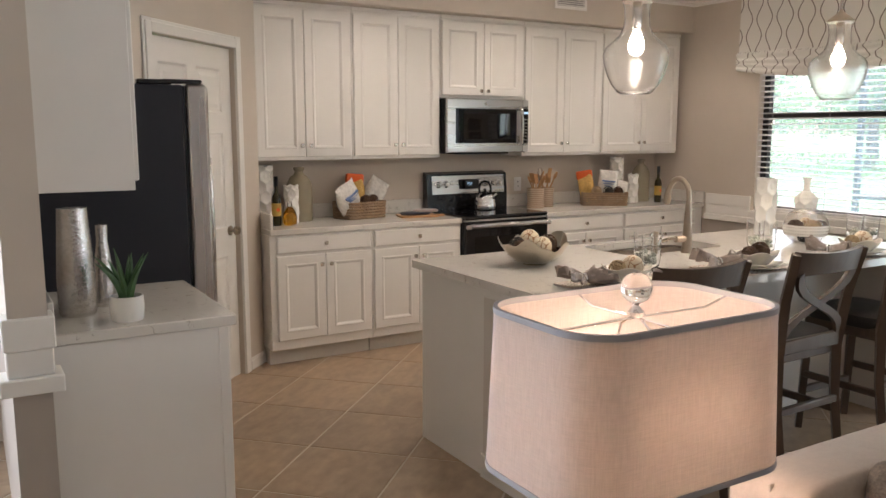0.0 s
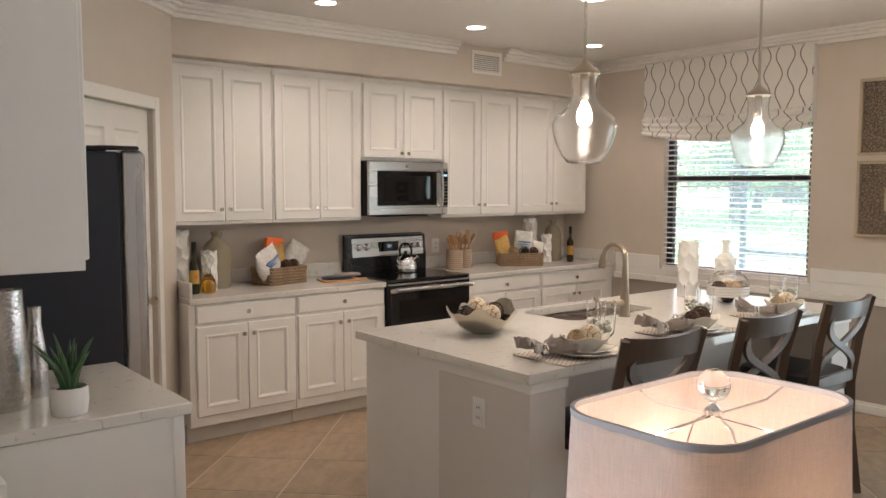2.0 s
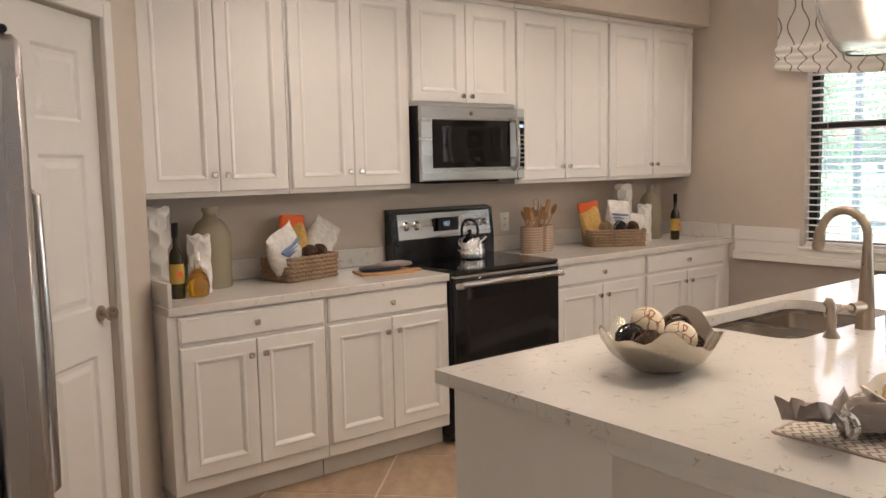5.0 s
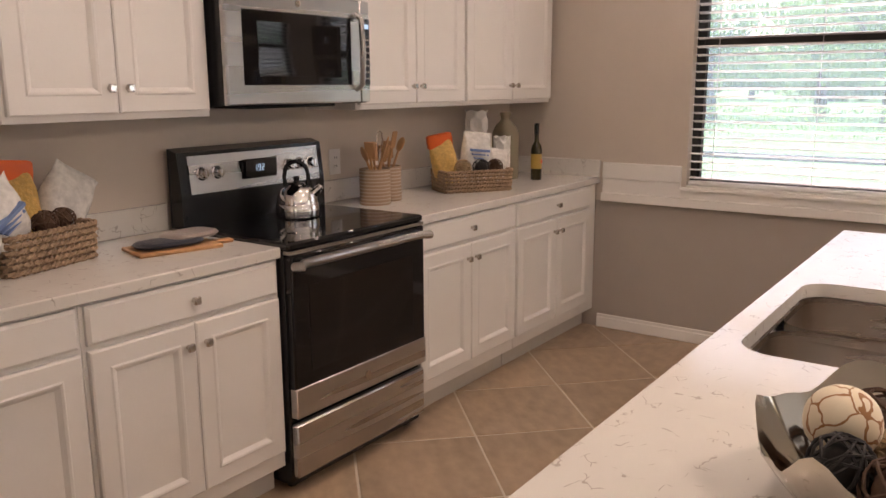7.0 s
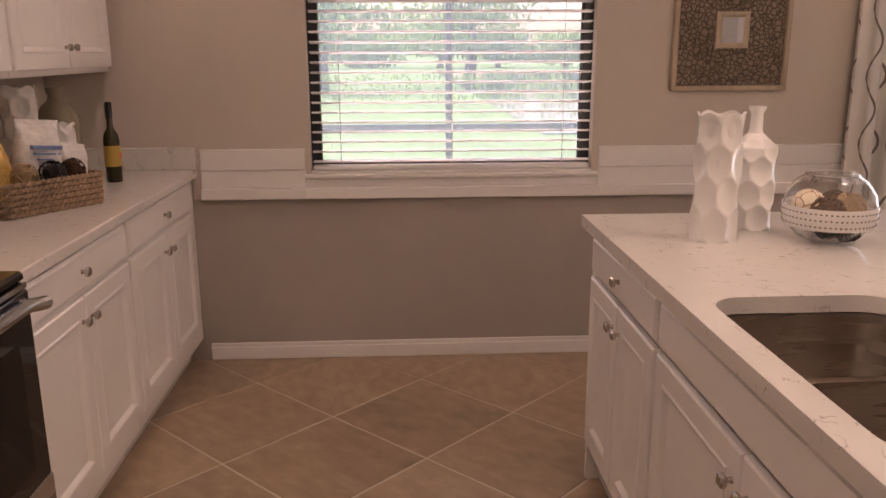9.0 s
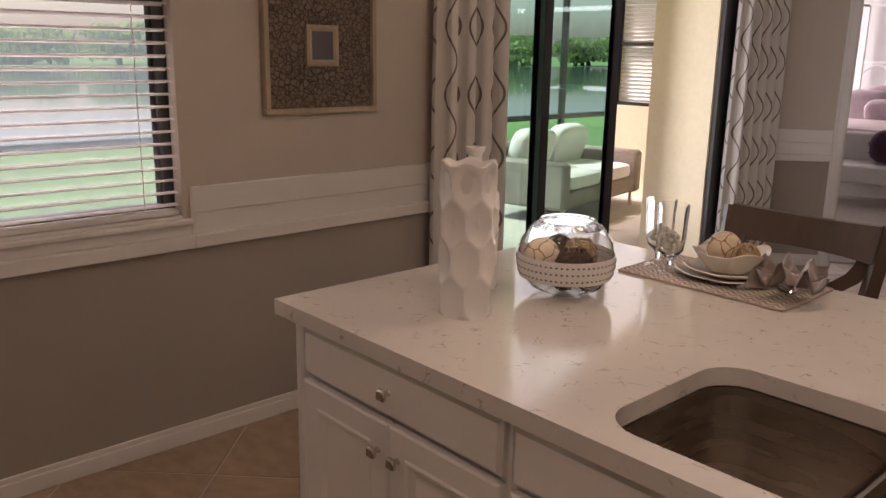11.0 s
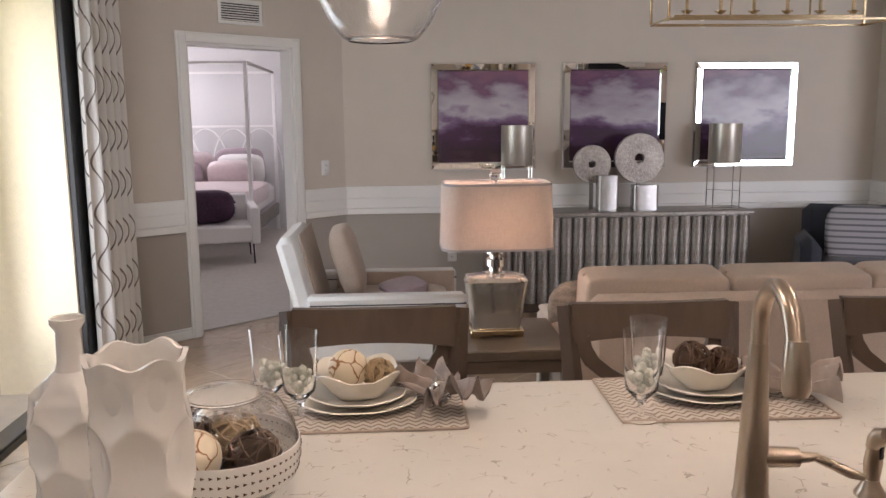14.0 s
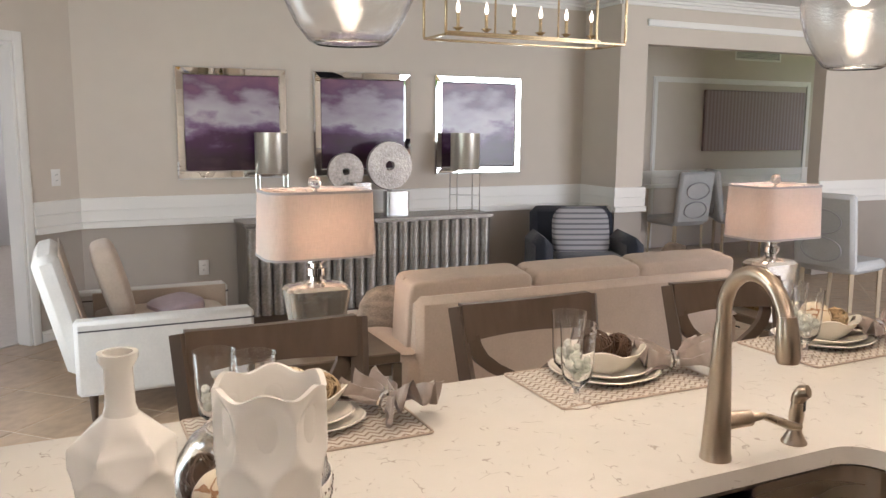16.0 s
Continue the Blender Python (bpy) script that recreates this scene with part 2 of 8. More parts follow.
mix_.inputs[0].default_value = 0.34
woven = n_.new("ShaderNodeHueSaturation")
woven.inputs["Color"].default_value = (0.54, 0.49, 0.46, 1)
glow = n_.new("ShaderNodeHueSaturation")
glow.inputs["Color"].default_value = (0.80, 0.70, 0.63, 1)
l_.new(weave.outputs[0], woven.inputs["Value"]), l_.new(weave.outputs[0], glow.inputs["Value"])
l_.new(woven.outputs[0], b_.inputs["Base Color"]), l_.new(glow.outputs[0], translucent.inputs["Color"])
l_.new(b_.outputs[0], mix_.inputs[1]), l_.new(translucent.outputs[0], mix_.inputs[2])
l_.new(mix_.outputs[0], n_["Material Output"].inputs["Surface"])

# quartz: warm white with short grey-brown veins
QUARTZ = material("white_quartz", (0.70, 0.67, 0.62), 0.09, grain=0.03, scale=14)
n_, l_, b_ = nodes_of(QUARTZ)
co = n_.new("ShaderNodeTexCoord")
warp = n_.new("ShaderNodeTexNoise")
warp.inputs["Scale"].default_value, warp.inputs["Detail"].default_value = 9, 3
l_.new(co.outputs["Object"], warp.inputs["Vector"])
vm = n_.new("ShaderNodeVectorMath")
vm.operation = "MULTIPLY_ADD"
vm.inputs[1].default_value = (0.16, 0.16, 0.16)
l_.new(warp.outputs["Color"], vm.inputs[0]), l_.new(co.outputs["Object"], vm.inputs[2])
vor = n_.new("ShaderNodeTexVoronoi")
vor.feature = "DISTANCE_TO_EDGE"
vor.inputs["Scale"].default_value = 17
l_.new(vm.outputs[0], vor.inputs["Vector"])
thin = math_node(n_, l_, "LESS_THAN", vor.outputs["Distance"], 0.019)
gate = n_.new("ShaderNodeTexNoise")
gate.inputs["Scale"].default_value, gate.inputs["Detail"].default_value = 27, 3
l_.new(co.outputs["Object"], gate.inputs["Vector"])
some = n_.new("ShaderNodeMapRange")
some.inputs["From Min"].default_value, some.inputs["From Max"].default_value = 0.555, 0.62
some.inputs["To Max"].default_value = 0.5
l_.new(gate.outputs["Fac"], some.inputs["Value"])
veins = math_node(n_, l_, "MULTIPLY", thin, some.outputs[0])
mx = n_.new("ShaderNodeMix")
mx.data_type = "RGBA"
l_.new(veins, mx.inputs["Factor"])
l_.new(b_.inputs["Base Color"].links[0].from_socket, mx.inputs["A"])
mx.inputs["B"].default_value = (0.22, 0.17, 0.13, 1)
l_.new(mx.outputs["Result"], b_.inputs["Base Color"])

TILE = material("travertine_tile", (0.36, 0.262, 0.175), 0.32, grain=0.30, scale=11, random_tint=0.09, stretch=(1, 1.7, 1))
n_, l_, b_ = nodes_of(TILE)
tile_co, tile_info, tile_shift = n_.new("ShaderNodeTexCoord"), n_.new("ShaderNodeObjectInfo"), n_.new("ShaderNodeVectorMath")
tile_shift.operation = "MULTIPLY_ADD"
tile_shift.inputs[1].default_value = (40, 23, 31)
l_.new(tile_info.outputs["Random"], tile_shift.inputs[0]), l_.new(tile_co.outputs["Object"], tile_shift.inputs[2])
for socket in [k.to_socket for k in l_ if k.from_node.type == "TEX_COORD" and k.from_node != tile_co]:
    l_.new(tile_shift.outputs[0], socket)
GROUT = material("grout", (0.60, 0.53, 0.44), 0.9, grain=0.06, scale=60)


def wave_fabric(name, width, wave, period, line, across):
    """White cloth printed with facing grey-brown wave lines that close into ogees."""
    m = material(name, (0.76, 0.735, 0.69), 0.8, bump=0.25, bump_scale=600)
    n, l, b = nodes_of(m)
    co = n.new("ShaderNodeTexCoord")
    sep = n.new("ShaderNodeSeparateXYZ")
    l.new(co.outputs["UV"], sep.inputs[0])
    s = math_node(n, l, "SINE", math_node(n, l, "MULTIPLY", sep.outputs["Y"], 2 * math.pi / period))
    s = math_node(n, l, "MULTIPLY", s, wave)
    found = None
    for sign, shift in ((1, 0.0), (-1, width)):
        off = math_node(n, l, "MULTIPLY", s, sign)
        u = math_node(n, l, "ADD", math_node(n, l, "ADD", sep.outputs[across], 40 * width + shift), off)
        u = math_node(n, l, "FRACT", math_node(n, l, "DIVIDE", u, 2 * width))
        d = math_node(n, l, "ABSOLUTE", math_node(n, l, "SUBTRACT", u, 0.5))
        hit = math_node(n, l, "LESS_THAN", d, line / (4 * width))
        found = hit if found is None else math_node(n, l, "MAXIMUM", found, hit)
    mx = n.new("ShaderNodeMix")
    mx.data_type = "RGBA"
    l.new(found, mx.inputs["Factor"])
    mx.inputs["A"].default_value, mx.inputs["B"].default_value = (0.76, 0.735, 0.69, 1), (0.20, 0.165, 0.145, 1)
    l.new(mx.outputs["Result"], b.inputs["Base Color"])
    return m


WAVE_SHADE = wave_fabric("wave_print_shade", 0.095, 0.026, 0.27, 0.0095, "X")
WAVE_CURTAIN = wave_fabric("wave_print_curtain", 0.112, 0.032, 0.30, 0.0115, "X")


def zigzag(name):
    """Grey and ivory chevron weave."""
    m = material(name, (0.6, 0.57, 0.52), 0.85, bump=0.4, bump_scale=500)
    n, l, b = nodes_of(m)
    co = n.new("ShaderNodeTexCoord")
    sep = n.new("ShaderNodeSeparateXYZ")
    l.new(co.outputs["Object"], sep.inputs[0])
    saw = math_node(n, l, "PINGPONG", sep.outputs["X"], 0.016)
    u = math_node(n, l, "ADD", math_node(n, l, "ADD", sep.outputs["Y"], saw), 5.0)
    f = math_node(n, l, "FRACT", math_node(n, l, "DIVIDE", u, 0.021))
    hit = math_node(n, l, "LESS_THAN", f, 0.36)
    mx = n.new("ShaderNodeMix")
    mx.data_type = "RGBA"
    l.new(hit, mx.inputs["Factor"])
    mx.inputs["A"].default_value, mx.inputs["B"].default_value = (0.60, 0.555, 0.49, 1), (0.29, 0.225, 0.18, 1)
    l.new(mx.outputs["Result"], b.inputs["Base Color"])
    return m


CHEVRON = zigzag("chevron_weave")


def painting(name, seed):
    """Soft bands of plum, lilac and grey."""
    m = material(name, (0.3, 0.2, 0.3), 0.25)
    n, l, b = nodes_of(m)
    co = n.new("ShaderNodeTexCoord")
    noise_ = n.new("ShaderNodeTexNoise")
    noise_.inputs["Scale"].default_value, noise_.inputs["Detail"].default_value = 3.2, 7
    mp = n.new("ShaderNodeMapping")
    mp.inputs["Location"].default_value = (seed * 3.7, seed, 0)
    mp.inputs["Scale"].default_value = (1, 1, 2.2)
    l.new(co.outputs["Object"], mp.inputs[0]), l.new(mp.outputs[0], noise_.inputs["Vector"])
    sep = n.new("ShaderNodeSeparateXYZ")
    l.new(co.outputs["Object"], sep.inputs[0])
    wob = math_node(n, l, "MULTIPLY", math_node(n, l, "SUBTRACT", noise_.outputs["Fac"], 0.5), 0.75)
    h = math_node(n, l, "ADD", math_node(n, l, "DIVIDE", sep.outputs["Z"], 0.86), wob)
    ramp = n.new("ShaderNodeValToRGB")
    l.new(h, ramp.inputs[0])
    stops = ((0.0, (0.10, 0.055, 0.07)), (0.18, (0.055, 0.03, 0.045)), (0.36, (0.075, 0.03, 0.075)), (0.46, (0.17, 0.10, 0.19)),
             (0.56, (0.44, 0.40, 0.45)), (0.72, (0.34, 0.29, 0.35)), (0.86, (0.13, 0.06, 0.12)), (1.0, (0.22, 0.10, 0.16)))
    while len(ramp.color_ramp.elements) < len(stops):
        ramp.color_ramp.elements.new(0.5)
    for e, (p, c) in zip(ramp.color_ramp.elements, stops):
        e.position, e.color = p, (*c, 1)
    l.new(ramp.outputs[0], b.inputs["Base Color"])
    return m


def stripes(name, a, c, axis, step, share):
    m = material(name, a, 0.8, bump=0.3, bump_scale=500)
    n, l, b = nodes_of(m)
    co = n.new("ShaderNodeTexCoord")
    sep = n.new("ShaderNodeSeparateXYZ")
    l.new(co.outputs["Object"], sep.inputs[0])
    f = math_node(n, l, "FRACT", math_node(n, l, "DIVIDE", math_node(n, l, "ADD", sep.outputs[axis], 9.0), step))
    hit = math_node(n, l, "LESS_THAN", f, share)
    mx = n.new("ShaderNodeMix")
    mx.data_type = "RGBA"
    l.new(hit, mx.inputs["Factor"])
    mx.inputs["A"].default_value, mx.inputs["B"].default_value = (*a, 1), (*c, 1)
    l.new(mx.outputs["Result"], b.inputs["Base Color"])
    return m


STRIPE_PILLOW = stripes("grey_striped_cloth", (0.36, 0.35, 0.36), (0.14, 0.135, 0.15), "Z", 0.045, 0.35)
CROCK = stripes("ribbed_stoneware", (0.36, 0.25, 0.17), (0.50, 0.40, 0.31), "Z", 0.016, 0.4)
TWEED = material("brown_tweed", (0.24, 0.185, 0.14), 0.85, grain=0.55, scale=130, stretch=(1, 1, 2.2), bump=0.6, bump_scale=260)

# ---- mesh tools ----


class G:
    """Collects the vertices and faces of one mesh."""

    def __init__(self):
        self.v, self.f = [], []

    def add(self, verts, faces, m=None):
        k = len(self.v)
        if m is not None:
            verts = [m @ Vector(p) for p in verts]
        self.v += [tuple(p) for p in verts]
        self.f += [tuple(i + k for i in f) for f in faces]
        return self

    def box(self, x0, x1, y0, y1, z0, z1, b=0.0, m=None):
        if x0 > x1:
            x0, x1 = x1, x0
        if y0 > y1:
            y0, y1 = y1, y0
        if z0 > z1:
            z0, z1 = z1, z0
        if b <= 0:
            v = [(x, y, z) for z in (z0, z1) for y in (y0, y1) for x in (x0, x1)]
            f = [(0, 2, 3, 1), (4, 5, 7, 6), (0, 1, 5, 4), (2, 6, 7, 3), (0, 4, 6, 2), (1, 3, 7, 5)]
            return self.add(v, f, m)
        b = min(b, (x1 - x0) * 0.49, (y1 - y0) * 0.49, (z1 - z0) * 0.49)
        v, idx = [], {}
        for i, x in enumerate((x0, x1)):
            for j, y in enumerate((y0, y1)):
                for k, z in enumerate((z0, z1)):
                    ix, iy, iz = x + b * (1 - 2 * i), y + b * (1 - 2 * j), z + b * (1 - 2 * k)
                    for a, p in enumerate(((x, iy, iz), (ix, y, iz), (ix, iy, z))):
                        idx[i, j, k, a] = len(v)
                        v.append(p)
        f = []
        for s in (0, 1):
            f.append([idx[s, 0, 0, 0], idx[s, 1, 0, 0], idx[s, 1, 1, 0], idx[s, 0, 1, 0]])
            f.append([idx[0, s, 0, 1], idx[1, s, 0, 1], idx[1, s, 1, 1], idx[0, s, 1, 1]])
            f.append([idx[0, 0, s, 2], idx[1, 0, s, 2], idx[1, 1, s, 2], idx[0, 1, s, 2]])
        for s in (0, 1):
            for t in (0, 1):
                f.append([idx[s, t, 0, 0], idx[s, t, 1, 0], idx[s, t, 1, 1], idx[s, t, 0, 1]])
                f.append([idx[s, 0, t, 0], idx[s, 1, t, 0], idx[s, 1, t, 2], idx[s, 0, t, 2]])
                f.append([idx[0, s, t, 1], idx[1, s, t, 1], idx[1, s, t, 2], idx[0, s, t, 2]])
        for i in (0, 1):
            for j in (0, 1):
                for k in (0, 1):
                    f.append([idx[i, j, k, 0], idx[i, j, k, 1], idx[i, j, k, 2]])
        return self.add(v, f, m)

    def rings(self, x0, x1, z0, z1, steps, back=0.0, m=None):
        """A panel seen from -y: nested rectangles (inset, depth) from the rim to the middle, closed at the back."""
        v, f = [], []
        for inset, y in [(0, back)] + list(steps):
            v += [(x0 + inset, y, z0 + inset), (x1 - inset, y, z0 + inset), (x1 - inset, y, z1 - inset), (x0 + inset, y, z1 - inset)]
        count = len(steps) + 1
        for r in range(count - 1):
            for c in range(4):
                a, b_2 = r * 4 + c, r * 4 + (c + 1) % 4
                f.append((a, b_2, b_2 + 4, a + 4))
        f.append(tuple(range(4 * count - 4, 4 * count)))
        f.append((3, 2, 1, 0))
        return self.add(v, f, m)

    def lathe(self, profile, n=24, m=None, cap=True, sx=1.0, sy=1.0, wobble=None):
        v, f = [], []
        for i, (r, z) in enumerate(profile):
            for k in range(n):
                a = 2 * math.pi * k / n
                rr = r * (wobble(a, z) if wobble else 1)
                v.append((rr * math.cos(a) * sx, rr * math.sin(a) * sy, z))
        for i in range(len(profile) - 1):
            for k in range(n):
                a, b_2 = i * n + k, i * n + (k + 1) % n
                f.append((a, b_2, b_2 + n, a + n))
        if cap:
            f.append(tuple(range(n))[::-1])
            f.append(tuple(range((len(profile) - 1) * n, len(profile) * n)))
        return self.add(v, f, m)

    def tube(self, pts, r, n=8, m=None, closed=False):
        pts = [Vector(p) for p in pts]
        count = len(pts)
        radii = r if isinstance(r, (list, tuple)) else [r] * count
        v, f, up = [], [], None
        for i, p in enumerate(pts):
            nxt = pts[(i + 1) % count] if (closed or i + 1 < count) else p
            prv = pts[i - 1] if (closed or i > 0) else p
            d = (nxt - prv).normalized()
            if up is None:
                up = Vector((0, 0, 1)) if abs(d.z) < 0.9 else Vector((1, 0, 0))
            side = d.cross(up).normalized()
            up = side.cross(d).normalized()
            for k in range(n):
                a = 2 * math.pi * k / n
                v.append(p + (side * math.cos(a) + up * math.sin(a)) * radii[i])
        for i in range(count if closed else count - 1):
            for k in range(n):
                a, b_2 = i * n + k, i * n + (k + 1) % n
                c, d2 = ((i + 1) % count) * n + (k + 1) % n, ((i + 1) % count) * n + k
                f.append((a, b_2, c, d2))
        if not closed:
            f.append(tuple(range(n))[::-1])
            f.append(tuple(range((count - 1) * n, count * n)))
        return self.add(v, f, m)

    def prism(self, poly, z0, z1, m=None):
        n = len(poly)
        v = [(x, y, z0) for x, y in poly] + [(x, y, z1) for x, y in poly]
        f = [tuple(range(n))[::-1], tuple(range(n, 2 * n))] + [(i, (i + 1) % n, n + (i + 1) % n, n + i) for i in range(n)]
        return self.add(v, f, m)

    def pillow(self, sx, sy, sz, e=0.35, m=None, n=20, k=10, flat=1.0):
        """A rounded cushion: a superellipsoid of half sizes sx, sy, sz."""
        v, f = [], []

        def sg(c, p):
            return math.copysign(abs(c) ** p, c)
        for i in range(k + 1):
            b_2 = -math.pi / 2 + math.pi * i / k
            for j in range(n):
                a = 2 * math.pi * j / n
                v.append((sx * sg(math.cos(b_2), flat) * sg(math.cos(a), e), sy * sg(math.cos(b_2), flat) * sg(math.sin(a), e), sz * sg(math.sin(b_2), flat)))
        for i in range(k):
            for j in range(n):
                a, b_3 = i * n + j, i * n + (j + 1) % n
                f.append((a, b_3, b_3 + n, a + n))
        return self.add(v, f, m)

    def ball(self, r, m=None, n=16, k=10):
        return self.pillow(r, r, r, 1.0, m, n, k)

    def mesh(self, name, mat, smooth=40):
        me = bpy.data.meshes.new(name)
        bm = bmesh.new()
        vs = [bm.verts.new(p) for p in self.v]
        for face in self.f:
            try:
                bm.faces.new([vs[i] for i in face])
            except ValueError:
                pass
        bmesh.ops.remove_doubles(bm, verts=bm.verts, dist=0.00002)
        bmesh.ops.recalc_face_normals(bm, faces=bm.faces)
        if smooth:
            for fc in bm.faces:
                fc.smooth = True
            for e in bm.edges:
                if len(e.link_faces) == 2 and e.calc_face_angle(0) > radians(smooth):
                    e.smooth = False
        bm.to_mesh(me)
        bm.free()
        me.materials.append(mat)
        return me


def part(name, g, mat, parent=None, label="", m=None, smooth=40):
    """Links g as one mesh object under its thing or part."""
    ob = new(name, g.mesh(name, mat, smooth) if isinstance(g, G) else g)
    if parent is not None:
        ob.parent = parent
    if m is not None:
        ob.matrix_basis = m
    if label:
        ob["label"] = label
    return ob


def thing(name, m, label, category, group=""):
    ob = new(name)
    ob.matrix_basis = m
    ob.empty_display_size = 0.1
    return tagged(ob, label, category, group)


def structure(name, g, mat, label, category, smooth=0):
    return tagged(part(name, g, mat, smooth=smooth), label, category, kind="structure")


def arc(cx, cz, r, a0, a1, n, y=0.0):
    return [(cx + r * math.cos(radians(a0 + (a1 - a0) * i / n)), y, cz + r * math.sin(radians(a0 + (a1 - a0) * i / n))) for i in range(n + 1)]


def rounded(w, d, r, n=6, x=0.0, y=0.0):
    """The outline of a rectangle w by d with round corners."""
    out = []
    for cx, cy, a0 in ((w / 2 - r, d / 2 - r, 0), (-w / 2 + r, d / 2 - r, 90), (-w / 2 + r, -d / 2 + r, 180), (w / 2 - r, -d / 2 + r, 270)):
        for i in range(n + 1):
            a = radians(a0 + 90 * i / n)
            out.append((x + cx + r * math.cos(a), y + cy + r * math.sin(a)))
    return out


def loft(g, outlines, cap=True, m=None):
    """Joins closed outlines [(points2d, z), ...] with as many points each."""
    n = len(outlines[0][0])
    v = [(x, y, z) for pts, z in outlines for x, y in pts]
    f = []
    for i in range(len(outlines) - 1):
        for k in range(n):
            a, b_2 = i * n + k, i * n + (k + 1) % n
            f.append((a, b_2, b_2 + n, a + n))
    if cap:
        f += [tuple(range(n))[::-1], tuple(range((len(outlines) - 1) * n, len(outlines) * n))]
    return g.add(v, f, m)


def sheet(name, verts, faces, uvs, mat, parent):
    """A cloth mesh whose print follows the cloth."""
    me = bpy.data.meshes.new(name)
    me.from_pydata(verts, [], faces)
    layer = me.uv_layers.new(name="UVMap")
    for loop in me.loops:
        layer.data[loop.index].uv = uvs[loop.vertex_index]
    me.polygons.foreach_set("use_smooth", [True] * len(me.polygons))
    me.materials.append(mat)
    ob = new(name, me)
    ob.parent = parent
    return ob

# ---- structure ----
CEIL, SOF = 2.745, 2.42
FLOOR_Z = -0.008
TILE_Z = FLOOR_Z - 0.008
RAIL0, RAIL1 = 0.775, 1.005


def wall_boxes(g, boxes):
    for b in boxes:
        g.box(*b)
    return g


structure("ceiling", G().box(-11, 0.2, -8.35, 0.2, CEIL, CEIL + 0.12), CEILING, "off-white painted plaster ceiling", "ceiling")
structure("wall_kitchen", G().box(-4.25, 0.2, 0, 0.15, -0.1, CEIL), PAINT, "beige painted wall behind the kitchen cabinets", "wall")
structure("soffit", G().box(-4.05, 0, -0.42, 0, SOF, CEIL, 0.004), PAINT, "beige painted soffit above the wall cabinets", "soffit")

# window wall, with its window and sliding door
WY0, WY1, WZ0, WZ1 = -2.455, -1.155, 0.888, 2.36
SY0, SY1, SZ1 = -6.16, -3.85, 2.42
structure("wall_window", wall_boxes(G(), (
    (0, 0.16, WY1, 0, RAIL0, CEIL), (0, 0.16, WY0, WY1, RAIL0, WZ0), (0, 0.16, WY0, WY1, WZ1, CEIL), (0, 0.16, SY1, WY0, RAIL0, CEIL),
    (0, 0.16, SY0, SY1, SZ1, CEIL), (0, 0.16, -7.0, SY0, RAIL0, CEIL))), PAINT, "beige painted wall with the window and sliding door", "wall")
structure("wall_window_lower", wall_boxes(G(), ((0, 0.16, SY1, 0, -0.1, RAIL0), (0, 0.16, -7.0, SY0, -0.1, RAIL0))), PAINT_LOW,
          "taupe painted wall below the chair rail", "wall")

# diagonal wall with the bedroom door
DA = Vector((-0.02, -6.93, 0))
DB = Vector((-1.45, -8.15, 0))
DDIR = (DB - DA).normalized()
DANG = math.degrees(math.atan2(DDIR.y, DDIR.x))
DLEN = (DB - DA).length
DM = pose(DA.x, DA.y, 0, 0, 0, DANG)
D0, D1, DH = 0.525, 1.398, 2.098
g = G()
for b in ((-0.08, D0, -0.0, 0.13, RAIL0, CEIL), (D0, D1, 0, 0.13, DH, CEIL), (D1, DLEN + 0.06, 0, 0.13, RAIL0, CEIL)):
    g.box(*b, m=DM)
structure("wall_bedroom_door", g, PAINT, "beige painted diagonal wall with the bedroom doorway", "wall")
g = G()
for b in ((-0.08, D0, 0, 0.13, -0.1, RAIL0), (D1, DLEN + 0.06, 0, 0.13, -0.1, RAIL0)):
    g.box(*b, m=DM)
structure("wall_bedroom_door_lower", g, PAINT_LOW, "taupe painted wall below the chair rail", "wall")

structure("wall_living", G().box(-5.97, -1.42, -8.30, -8.15, RAIL0, CEIL), PAINT, "beige painted back wall of the living room", "wall")
structure("wall_living_lower", G().box(-5.97, -1.42, -8.30, -8.15, -0.1, RAIL0), PAINT_LOW, "taupe painted wall below the chair rail", "wall")
# pier and wide opening beside the living room
structure("wall_pier", wall_boxes(G(), ((-6.26, -5.95, -8.30, -7.60, RAIL0, CEIL), (-8.60, -6.26, -7.75, -7.60, 2.31, CEIL), (-11.0, -8.60, -7.75, -7.60, RAIL0, CEIL))),
          PAINT, "pale painted pier and header of the wide opening", "wall")
structure("wall_pier_lower", wall_boxes(G(), ((-6.26, -5.95, -8.30, -7.60, -0.1, RAIL0), (-11.0, -8.60, -7.75, -7.60, -0.1, RAIL0))), PAINT_LOW,
          "taupe painted pier below the chair rail", "wall")
structure("header_trim", G().box(-8.60, -6.24, -7.60, -7.575, 2.47, 2.53, 0.005), TRIM, "white trim strip across the header", "trim")

# fridge wall, and walls that close the house behind the camera
structure("wall_fridge", wall_boxes(G(), ((-5.655, -5.547, -3.03, -1.0, RAIL0, CEIL),)), PAINT, "beige painted wall behind the refrigerator", "wall")
structure("wall_fridge_lower", wall_boxes(G(), ((-5.655, -5.547, -3.03, -1.0, -0.1, RAIL0),)), PAINT_LOW, "taupe painted wall end below the chair rail", "wall")
# The gap towards +y is assumed, cut to hold the dining fill lamp.
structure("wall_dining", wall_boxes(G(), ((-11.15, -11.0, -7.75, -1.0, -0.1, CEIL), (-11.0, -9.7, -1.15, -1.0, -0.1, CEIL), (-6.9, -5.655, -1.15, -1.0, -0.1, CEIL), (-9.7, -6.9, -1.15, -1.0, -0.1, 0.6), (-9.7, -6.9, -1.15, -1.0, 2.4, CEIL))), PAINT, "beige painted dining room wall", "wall")
